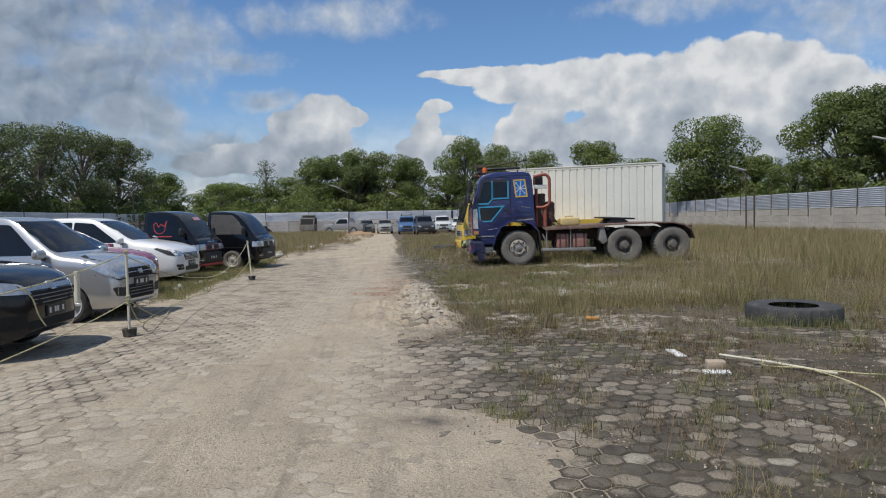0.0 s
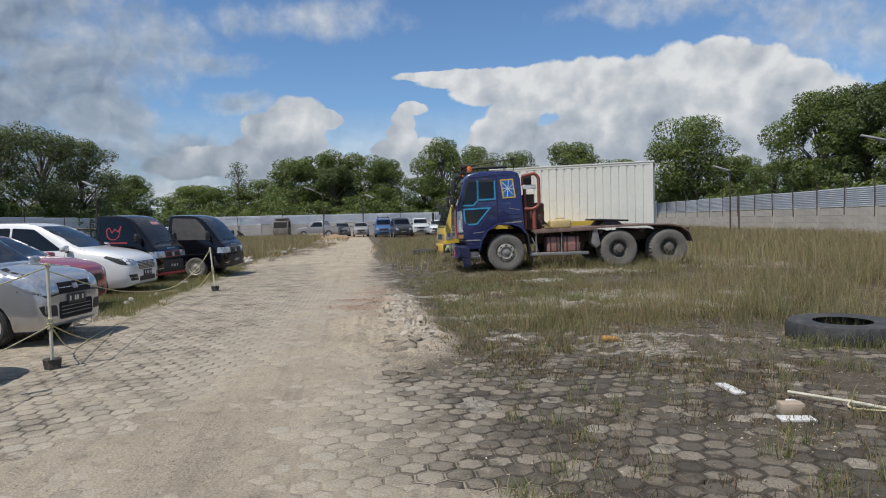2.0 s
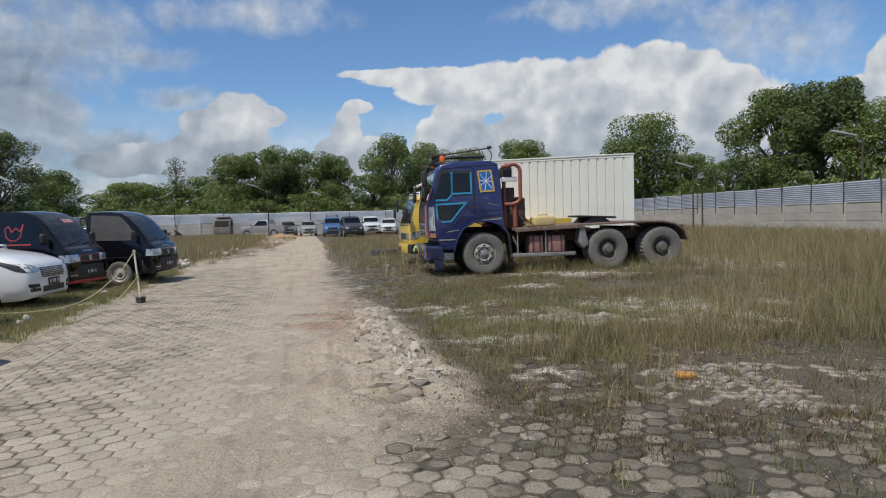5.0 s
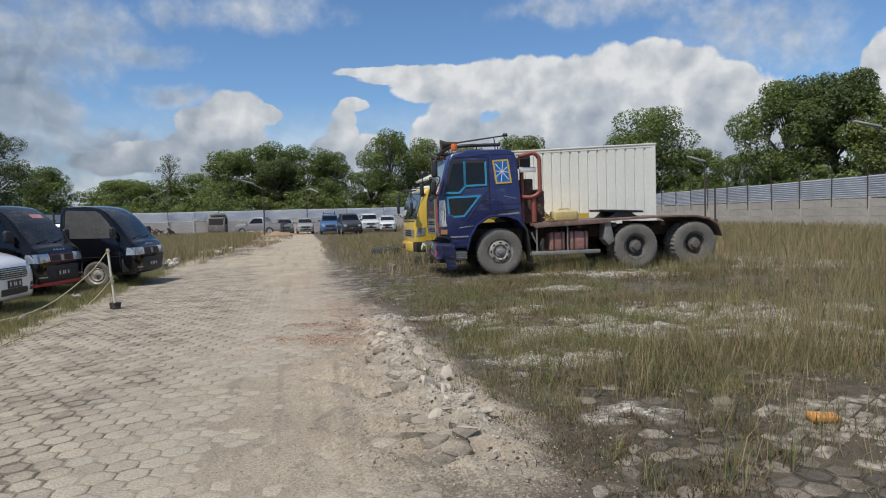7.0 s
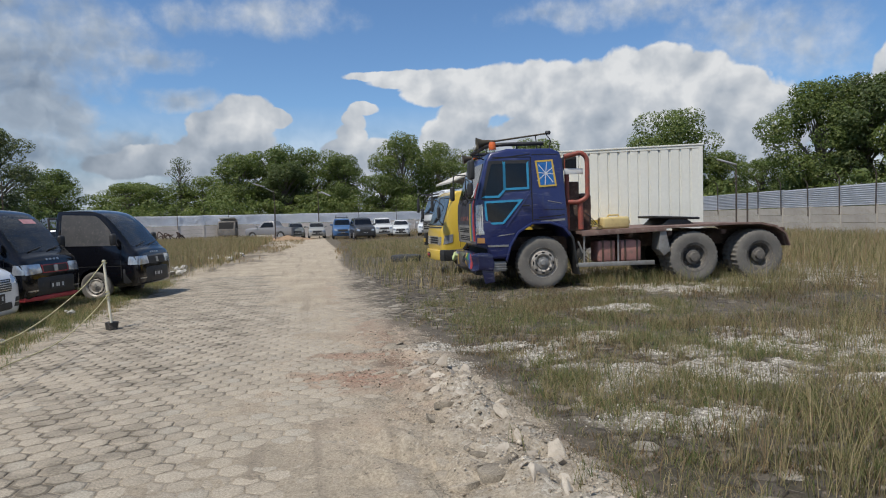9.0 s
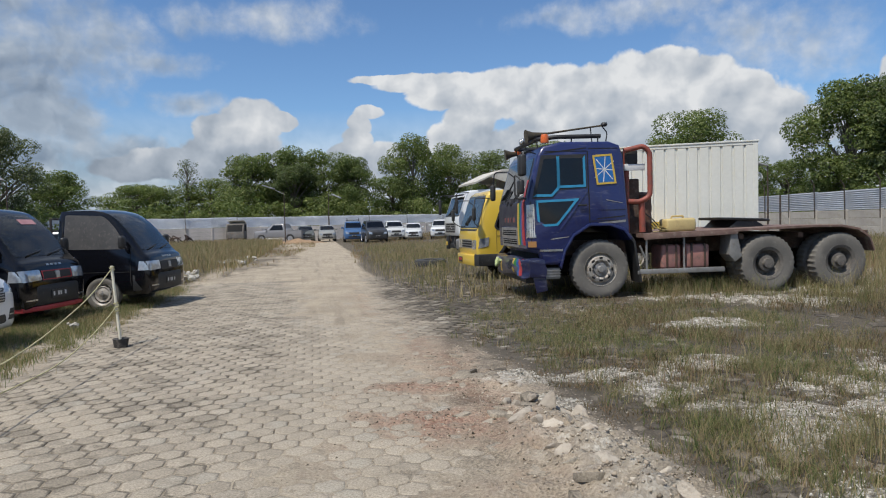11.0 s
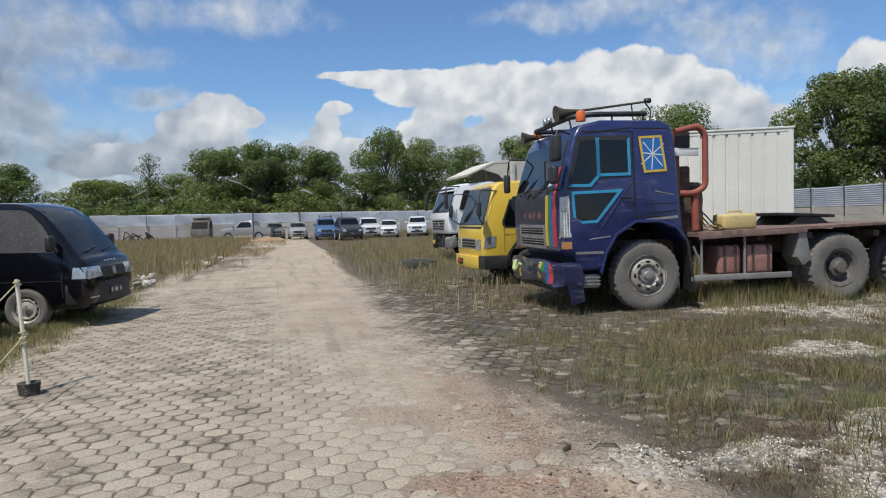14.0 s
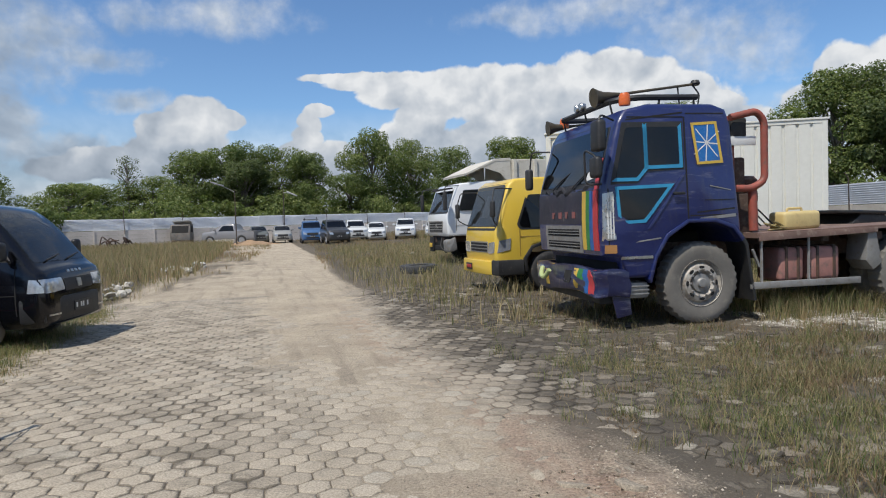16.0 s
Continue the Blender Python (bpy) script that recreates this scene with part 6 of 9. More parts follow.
        tube(bm, arc_pts([(-.25, 0, .012), a[0], (rnd.uniform(-.1, .25), rnd.uniform(-.12, .12), .05 + .1 * rnd.random()), a[1], (.26, .02, .012)], .06), .009, 5)
    rope = link_mesh("rope", bm, worn("dirty_yellow_rope", (.45, .37, .16), (.33, .26, .12), 9, (.8, .9)), None, True)
    rope.matrix_world = ob.matrix_world @ pose(-1.28, .95, 1.186, 0, 0, 20)
    tagged(rope, "tangle of dirty yellow rope on the lorry deck", "rope")
    return ob


blue_lorry()


# ---- yellow light lorry ----
def yellow_lorry():
    YEL = paint("lorry_yellow", (0.70, 0.47, 0.045), (0.40, 0.32, 0.20), 0.15, 0.35, 0.7)
    ob = thing("light_lorry", Matrix.Translation((-3.42, 20.33, 0)) @ Matrix.Rotation(radians(202.7), 4, "Z"),
               "yellow cab-over light lorry parked on the grass beside the blue one", "lorry")
    # x = 0 at the bumper's face
    o = [(-.10, .50), (-.04, .72), (-.04, 1.10), (-.08, 1.30), (-.36, 2.14), (-.50, 2.25), (-1.5, 2.30), (-1.72, 2.24), (-1.78, 1.2), (-1.78, .70), (-1.66, .70), (-1.54, .92), (-1.18, 1.0), (-.84, .92), (-.68, .66), (-.62, .46)]
    bm = bmesh.new()
    prism(bm, o, "y", -.94, .94, .06, 3)
    for v in bm.verts:
        v.co.y *= 1 - .11 * max(0.0, (v.co.z - 1.25) / .95)
        if v.co.x > -.25:
            v.co.y *= 1 - .10 * (v.co.x + .25) / .25
    cab = part("cab", bm, YEL, ob)
    T = tree_of(cab)
    patch("seal", T, [(-.80, 1.24), (.80, 1.24), (.86, 1.34), (.77, 2.17), (-.77, 2.17), (-.86, 1.34)], FRONT, BLACK, ob, off=.003, r=.05)
    patch("windscreen", T, [(-.82, 1.33), (.82, 1.33), (.74, 2.14), (-.74, 2.14)], FRONT, SCREEN, ob, off=.010, r=.07)
    patch("seat_back", T, [(-.1, 1.50), (.28, 1.50), (.30, 1.92), (-.05, 1.94)], FRONT, worn("pale_seat", (.45, .5, .55), (.35, .4, .45), 4, (.7, .9)), ob, "pale things behind the glass", off=.005)
    patch("grille", T, rounded(rect(-.50, .80, .50, 1.02), .04), FRONT, GREY_METAL, ob, "grey grille with dark slots", off=.01)
    for k in range(3):
        patch("slot", T, rect(-.46, .82 + k * .065, .46, .862 + k * .065), FRONT, DARK, ob, off=.014, cuts=2)
    for s in (1, -1):
        way = LEFT if s > 0 else RIGHT
        patch("headlamp", T, [(s * .52, .78), (s * .82, .80), (s * .84, 1.02), (s * .56, 1.0)], FRONT, LENS, ob, "clear headlamp", off=.012, r=.03)
        patch("corner_lamp", T, [(-.08, .80), (-.34, .86), (-.36, 1.08), (-.12, 1.04)], way, LENS, ob, off=.012)
        patch("seal", T, [(-.50, 1.34), (-.56, 1.25), (-1.42, 1.22), (-1.42, 1.98), (-.74, 1.97)], way, BLACK, ob, off=.003, r=.06)
        patch("side_window", T, [(-.55, 1.36), (-.60, 1.29), (-1.38, 1.26), (-1.38, 1.94), (-.77, 1.93)], way, GLASS, ob, off=.010, r=.05)
        for q in (rect(-1.66, .72, -1.645, 2.1), rect(-.56, .72, -.545, 1.25), rect(-.55, 1.10, -1.64, 1.115)):
            patch("joint", T, q, way, worn("yellow_shadow", (.3, .19, .03), (.25, .16, .03), 4), ob, off=.0025, cuts=2)
        bm = bmesh.new()
        box(bm, (.02, s * .98, 1.50), (.10, s * 1.12, 1.82), .035, seg=3)
        part("mirror", bm, BLACK, ob)
        bm = bmesh.new()
        tube(bm, arc_pts([(-.5, s * .82, 2.05), (.0, s * .98, 2.06), (.06, s * 1.05, 1.8), (.06, s * 1.05, 1.45), (-.1, s * .86, 1.34)], .08), .013, 6)
        part("mirror_arm", bm, BLACK, ob)
        bm = bmesh.new()
        prism(bm, [(-.64, .42), (-.60, .68), (-.78, .92), (-1.18, 1.04), (-1.6, .95), (-1.72, .7), (-1.68, .7), (-1.56, .90), (-1.18, .98), (-.82, .87), (-.68, .66), (-.70, .42)], "y", s * .7, s * .96, .01)
        part("wing", bm, BLACK, ob)
        wheel(ob, -1.18, s * .93, .40, .40, .22, .21, "steel", s, RUBBER_CLEAN)
        wheel(ob, -4.4, s * .93, .40, .40, .22, .21, "steel", s, RUBBER_CLEAN)
    bm = bmesh.new()
    prism(bm, [(-.25, -.97), (-.02, -.95), (.02, -.5), (.03, .5), (-.02, .70), (-.10, .70), (-.10, -.8)], "z", .36, .64, .025)
    part("bumper", bm, YEL, ob, "yellow steel bumper")
    bm = bmesh.new()
    prism(bm, [(-.60, .97), (-.08, .95), (-.02, .71), (-.10, .71), (-.20, .85), (-.60, .88)], "z", .36, .66, .025)
    part("bumper_corner", bm, BLACK, ob)
    bm = bmesh.new()
    box(bm, (.025, -.62, .42), (.04, -.28, .56), .004)
    pl = part("number_plate", bm, PLATE, ob)
    bm = bmesh.new()
    for k in range(4):
        box(bm, (.041, -.58 + k * .075, .46), (.046, -.53 + k * .075, .53), .002)
    part("plate_bar", bm, RED_T, pl)
    for y0 in (-.35, .2):
        bm = bmesh.new()
        tube(bm, [(-.10, y0, 1.36), (-.22, y0 + .22, 1.55)], .012, 5)
        part("wiper", bm, BLACK, ob)
    for s in (1, -1):
        bm = bmesh.new()
        box(bm, (-5.4, s * .33, .55), (-.3, s * .40, .72), .01)
        part("frame_rail", bm, CHASSIS, ob)
    bm = bmesh.new()
    box(bm, (-5.6, -.95, .82), (-1.95, .95, .95), .01)
    for s in (1, -1):
        box(bm, (-5.6, s * .90, .95), (-1.95, s * .95, 1.35), .01)
    box(bm, (-2.0, -.95, .95), (-1.95, .95, 1.9), .01)
    part("bed", bm, YEL, ob, "yellow dropside bed", smooth=False)


yellow_lorry()


# ---- white tipper lorry ----
def tipper_lorry():
    WH = paint("lorry_white", (0.72, 0.73, 0.73), (0.45, 0.40, 0.33), 0.12, 0.35, 0.7)
    CREAM = worn("tipper_cream", (0.66, 0.62, 0.53), (0.56, 0.52, 0.44), 2, (.5, .7), dirt=(.36, .29, .2), dirt_amount=.3)
    ob = thing("tipper_lorry", Matrix.Translation((-5.18, 29.0, 0)) @ Matrix.Rotation(radians(203.5), 4, "Z"),
               "white tipper lorry with cream dump body and broken front", "lorry")
    o = [(-.08, .95), (-.02, 1.05), (-.02, 1.62), (-.08, 1.75), (-.36, 2.50), (-.52, 2.68), (-1.7, 2.78), (-1.95, 2.7), (-2.0, 1.5), (-2.0, .95)]
    bm = bmesh.new()
    prism(bm, o, "y", -1.2, 1.2, .07, 3)
    for v in bm.verts:
        v.co.y *= 1 - .08 * max(0.0, (v.co.z - 1.7) / 1.0)
        if v.co.x > -.3:
            v.co.y *= 1 - .08 * (v.co.x + .3) / .3
    cab = part("cab", bm, WH, ob)
    T = tree_of(cab)
    patch("seal", T, [(-1.06, 1.70), (1.06, 1.70), (.96, 2.56), (-.96, 2.56)], FRONT, BLACK, ob, off=.003, r=.06)
    patch("windscreen", T, [(-1.02, 1.76), (1.02, 1.76), (.92, 2.44), (-.92, 2.44)], FRONT, SCREEN, ob, off=.010, r=.06)
    patch("grille", T, [(-.80, 1.06), (.62, 1.06), (.74, 1.46), (-.90, 1.46)], FRONT, GREY_METAL, ob, "grey grille", off=.01, r=.05)
    for k in range(4):
        patch("slot", T, rect(-.78, 1.10 + k * .09, .60, 1.15 + k * .09), FRONT, DARK, ob, off=.014, cuts=2)
    patch("badge", T, [(-.18, 1.20), (-.02, 1.36), (.14, 1.20), (-.02, 1.26)], FRONT, CHROME, ob, "silver badge shape", off=.024, cuts=1)
    for s in (1, -1):
        way = LEFT if s > 0 else RIGHT
        patch("side_window", T, [(-.42, 1.78), (-.62, 2.46), (-1.62, 2.48), (-1.62, 1.80)], way, GLASS, ob, off=.010, r=.05)
        for q in (rect(-1.72, .98, -1.70, 2.55), rect(-.34, .98, -.32, 1.8), rect(-.34, 1.3, -1.7, 1.315)):
            patch("joint", T, q, way, GREY_METAL, ob, off=.0025, cuts=2)
        bm = bmesh.new()
        box(bm, (.04, s * 1.22, 1.80), (.14, s * 1.40, 2.42), .04, seg=3)
        part("mirror", bm, BLACK, ob)
        bm = bmesh.new()
        tube(bm, arc_pts([(-.5, s * 1.08, 2.6), (.06, s * 1.28, 2.58), (.09, s * 1.3, 2.4)], .08), .018, 6)
        part("mirror_arm", bm, BLACK, ob)
        wheel(ob, -1.35, s * 1.18, .52, .52, .27, .28, "lorry_front", s, RUBBER_CLEAN)
        for x0 in (-4.6, -5.9):
            wheel(ob, x0, s * 1.2, .52, .52, .27, .28, "lorry_rear", s, RUBBER_CLEAN)
        bm = bmesh.new()
        box(bm, (-7.2, s * .38, .72), (-.1, s * .46, .98), .01)
        part("frame_rail", bm, CHASSIS, ob)
        bm = bmesh.new()
        prism(bm, [(-.72, .62), (-.80, .9), (-1.1, 1.1), (-1.6, 1.1), (-1.9, .9), (-1.98, .62), (-1.9, .62), (-1.82, .86), (-1.58, 1.02), (-1.12, 1.02), (-.88, .86), (-.80, .62)], "y", s * .88, s * 1.2, .01)
        part("wing", bm, BLACK, ob)
    # the torn front end: bumper beam and odd brackets
    bm = bmesh.new()
    box(bm, (-.22, -1.12, .45), (-.10, .5, .62), .03)
    box(bm, (-.12, -1.0, .40), (-.06, -.55, .92), .02)
    box(bm, (-.3, -.9, .6), (-.14, 1.0, .95), .03)
    part("bumper_beam", bm, DARK, ob, "bare dark bumper beam")
    bm = bmesh.new()
    box(bm, (-.06, -.98, .55), (-.03, -.70, .70), .01)
    part("number_plate", bm, YELLOW_T, ob, "small yellow plate")
    bm = bmesh.new()
    prism(bm, rounded([(-.35, .5), (-.05, .42), (-.02, .8), (-.3, .93)], .06), "y", .62, 1.15, .03)
    part("headlamp", bm, GREY_METAL, ob, "loose headlamp housing")
    bm = bmesh.new()
    tube(bm, arc_pts([(-.1, .3, .9), (.02, .45, .6), (-.1, .7, .4)], .1), .02, 6)
    part("hanging_cable", bm, BLACK, ob)
    bm = bmesh.new()
    prism(bm, [(-.30, -1.0), (-.30, 1.0), (-.16, .92), (-.16, -.92)], "z", 2.50, 2.55, .01)
    part("sun_visor", bm, BLACK, ob)
    # dump body with its canopy over the cab
    bm = bmesh.new()
    prism(bm, [(-2.25, 1.25), (-2.35, 3.45), (-7.2, 3.45), (-7.3, 1.25)], "y", -1.22, 1.22, .02)
    body = part("dump_body", bm, CREAM, ob, "cream steel dump body", smooth=False)
    for k in range(7):
        for s in (1, -1):
            bm = bmesh.new()
            box(bm, (-2.5 - k * .75, s * 1.22, 1.25), (-2.38 - k * .75, s * 1.29, 3.45), .01)
            part("rib", bm, CREAM, body, smooth=False)
    bm = bmesh.new()
    prism(bm, [(-2.3, 3.40), (-2.3, 3.5), (-1.75, 3.46), (-.70, 3.0), (-.72, 2.93), (-1.75, 3.38)], "y", -1.22, 1.22, .008)
    part("canopy", bm, CREAM, body, smooth=False)
    for s in (1, -1):
        bm = bmesh.new()
        prism(bm, [(-2.3, 2.6), (-2.3, 3.42), (-1.75, 3.38), (-1.3, 3.18), (-1.9, 3.0)], "y", s * 1.17, s * 1.21, .004)
        part("canopy_gusset", bm, CREAM, body, smooth=False)


tipper_lorry()


# ---- cars ----
def smooth_rows(rows, n):
    """Rows of numbers, read as points along a smooth line, n steps between each two."""
    out = []
    R = [np.array(r, float) for r in rows]
    for i in range(len(R) - 1):
        p0, p1, p2, p3 = R[max(i - 1, 0)], R[i], R[i + 1], R[min(i + 2, len(R) - 1)]
        for k in range(n):
            t = k / n
            v = .5 * (2 * p1 + (p2 - p0) * t + (2 * p0 - 5 * p1 + 4 * p2 - p3) * t * t + (3 * p1 - p0 - 3 * p2 + p3) * t**3)
            lo, hi = np.minimum(p1, p2), np.maximum(p1, p2)
            out.append(np.clip(v, lo - .02, hi + .02))
    return out + [R[-1]]


def shell(rows, arches, n=3):
    """A car's body from cross-sections (x, foot, belt, top, half width, half width of the top), with wheel openings cut out."""
    bm = bmesh.new()
    rings = []
    for x, zb, zk, zt, w, wt in smooth_rows(rows, n):
        h = zk - zb
        half = [(w * .90, zb), (w * .965, zb + h * .10), (w, zb + h * .35), (w * 1.0, zb + h * .62), (w * .985, zb + h * .88), (w * .96, zk),
                (wt + (w * .96 - wt) * .45, zk + (zt - zk) * .52), (wt, zt - (zt - zk) * .10 - .01), (wt * .93, zt - .008), (wt * .62, zt + .012), (0, zt + .022)]
        ring = [(-y, z) for y, z in half] + [(y, z) for y, z in half[-2::-1]]
        rings.append([bm.verts.new((x, y, z)) for y, z in ring])
    m = len(rings[0])
    for a, b in zip(rings, rings[1:]):
        for k in range(m - 1):
            bm.faces.new((a[k], a[k + 1], b[k + 1], b[k]))
        bm.faces.new((a[m - 1], a[0], b[0], b[m - 1]))
    bm.faces.new(rings[0][::-1])
    bm.faces.new(rings[-1])
    bmesh.ops.recalc_face_normals(bm, faces=bm.faces[:])
    if not arches:
        return bm
    tmp = link_mesh("tmp_body", bm, BLACK)
    cuts = []
    for x, z, r in arches:
        for s in (1, -1):
            c = bmesh.new()
            lathe(c, [(r, .46), (r, 1.3)], 26, Matrix.Translation((x, 0, z)) @ Matrix.Rotation(0 if s > 0 else math.pi, 4, "Z"))
            bmesh.ops.recalc_face_normals(c, faces=c.faces[:])
            co = link_mesh("tmp_cut", c, BLACK)
            cuts.append(co)
            mod = tmp.modifiers.new("cut", "BOOLEAN")
            mod.operation, mod.object, mod.solver = "DIFFERENCE", co, "EXACT"
    dg = bpy.context.evaluated_depsgraph_get()
    dg.update()
    ev = tmp.evaluated_get(dg)
    bm = bmesh.new()
    bm.from_mesh(ev.to_mesh())
    ev.to_mesh_clear()
    for o in [tmp] + cuts:
        me = o.data
        bpy.data.objects.remove(o)
        bpy.data.meshes.remove(me)
    return bm


def plate(parent, tree, y, z, w=.40, h=.13, bars=6, mat=None, off=.02):
    pl = patch("number_plate", tree, rect(y - w / 2, z - h / 2, y + w / 2, z + h / 2), FRONT, PLATE, parent, off=off, cuts=1)
    for k in range(bars):
        if k in (1, bars - 2):
            continue
        y0 = y - w * .42 + k * w * .84 / bars
        patch("plate_bar", tree, rect(y0, z - h * .22, y0 + w * .84 / bars * .62, z + h * .28), FRONT, mat or WHITE_PAINT, pl, off=off + .004, cuts=1)
    return pl


def body_car(name, m, rows, arches, col, label, group, spec):
    ob = thing(name, m, label, "car", group)
    body = part("body", shell(rows, arches), col, ob)
    T = tree_of(body)
    for poly, way, nm in spec["glass"]:
        big = spec.get("seal")
        patch(nm, T, poly, way, GLASS if nm != "windscreen" else spec.get("screen", GLASS), ob, off=.006, r=.045)
    for x, z, r in arches:
        for s in (1, -1):
            wheel(ob, x, s * (spec["track"]), z, r * .88, .19, r * .60, spec["rim"], s, spec.get("rubber", RUBBER_CLEAN))
    # plain boxes between the wheels, near-black to carry the shade under the car
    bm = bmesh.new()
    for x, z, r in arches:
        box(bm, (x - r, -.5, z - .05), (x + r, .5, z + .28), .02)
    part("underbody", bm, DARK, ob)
    return ob, T


def door_lines(ob, T, xs, z0, z1, col):
    for x in xs:
        for way in (LEFT, RIGHT):
            patch("joint", T, rect(x - .006, z0, x + .006, z1), way, DARK, ob, off=.002, cuts=3)


def side_mirror(ob, x, y, z, mat, s):
    bm = bmesh.new()
    box(bm, (x - .06, s * (y - .02), z - .07), (x + .07, s * (y + .20), z + .08), .05, seg=3)
    part("mirror", bm, mat, ob)
    bm = bmesh.new()
    box(bm, (x - .02, s * (y - .10), z - .09), (x + .03, s * (y + .02), z - .05), .01)
    part("mirror_foot", bm, BLACK, ob)


GROUP = "parked cars behind the rope"


def silver_hatch():
    col = paint("car_silver", (0.50, 0.505, 0.51), (0.40, 0.36, 0.30), 0.06, 0.24, 1.0, 0.6)
    rows = [(.76, .34, .56, .66, .44, .40), (.73, .26, .70, .78, .60, .54), (.62, .22, .82, .90, .68, .60), (.40, .21, .90, .985, .725, .63), (.05, .21, .94, 1.04, .737, .64), (-.25, .21, .96, 1.09, .737, .635),
            (-.60, .21, .98, 1.34, .737, .60), (-.98, .21, 1.0, 1.60, .737, .565), (-1.3, .21, 1.01, 1.665, .737, .555), (-2.0, .21, 1.03, 1.68, .737, .555), (-2.6, .22, 1.03, 1.64, .73, .55), (-2.82, .26, 1.0, 1.48, .70, .54), (-2.88, .36, .9, 1.0, .6, .5)]
    ws = [(-.60, 1.10), (.60, 1.10), (.53, 1.60), (-.53, 1.60)]
    side = [(-.52, 1.06), (-1.02, 1.54), (-1.62, 1.58), (-1.62, 1.06)]
    side2 = [(-1.70, 1.06), (-1.70, 1.58), (-2.35, 1.57), (-2.45, 1.08)]
    g = [(ws, FRONT, "windscreen")] + [(p, w, "side_window") for p in (side, side2) for w in (LEFT, RIGHT)]
    ob, T = body_car("hatchback_car", Matrix.Translation((-5.61, 4.72, 0)) @ Matrix.Rotation(radians(11), 4, "Z"), rows, [(0, .29, .335), (-2.4, .29, .335)], col,
                     "silver tall hatchback with six-spoke alloy wheels behind the rope", GROUP, {"glass": g, "track": .735, "rim": "alloy"})
    for s in (1, -1):
        patch("headlamp", T, [(s * .37, .68), (s * .58, .66), (s * .70, .74), (s * .70, .93), (s * .56, .94), (s * .38, .82)], FRONT, LENS, ob, "clear headlamp", off=.006, r=.03)
        way = LEFT if s > 0 else RIGHT
        patch("headlamp_side", T, [(.70, .68), (.60, .70), (.16, .96), (.22, .98), (.52, .93)], way, LENS, ob, off=.006, r=.02)
        patch("lamp_rim", T, [(s * .36, .665), (s * .59, .645), (s * .715, .73), (s * .715, .75), (s * .58, .665), (s * .36, .685)], FRONT, BLACK, ob, off=.010, cuts=2)
        patch("bonnet_edge", T, [(.68, .90), (.10, 1.03), (.10, 1.042), (.68, .912)], way, DARK, ob, off=.003, cuts=3)
        patch("fog_recess", T, [(s * .40, .38), (s * .62, .40), (s * .66, .54), (s * .42, .53)], FRONT, BLACK, ob, off=.004, r=.03)
        side_mirror(ob, -.40, .72, 1.07, col, s)
    patch("grille", T, rounded(rect(-.35, .665, .35, .82), .02), FRONT, DARK, ob, off=.006)
    patch("grille_bar", T, rect(-.34, .745, .34, .757), FRONT, CHROME, ob, off=.012, cuts=2)
    patch("badge", T, [(-.05, .72), (.05, .72), (.05, .79), (-.05, .79)], FRONT, CHROME, ob, off=.016, cuts=1)
    patch("lower_grille", T, rounded(rect(-.37, .33, .37, .56), .04), FRONT, DARK, ob, off=.006)
    for k in range(3):
        patch("slat", T, rect(-.33, .39 + k * .05, .33, .40 + k * .05), FRONT, GREY_METAL, ob, off=.010, cuts=2)
    plate(ob, T, 0, .585)
    door_lines(ob, T, (-.42, -1.66), .30, 1.05, col)
    for y0 in (-.45, .05):
        bm = bmesh.new()
        tube(bm, [(-.30, y0, 1.12), (-.38, y0 + .4, 1.15)], .010, 5)
        part("wiper", bm, BLACK, ob)


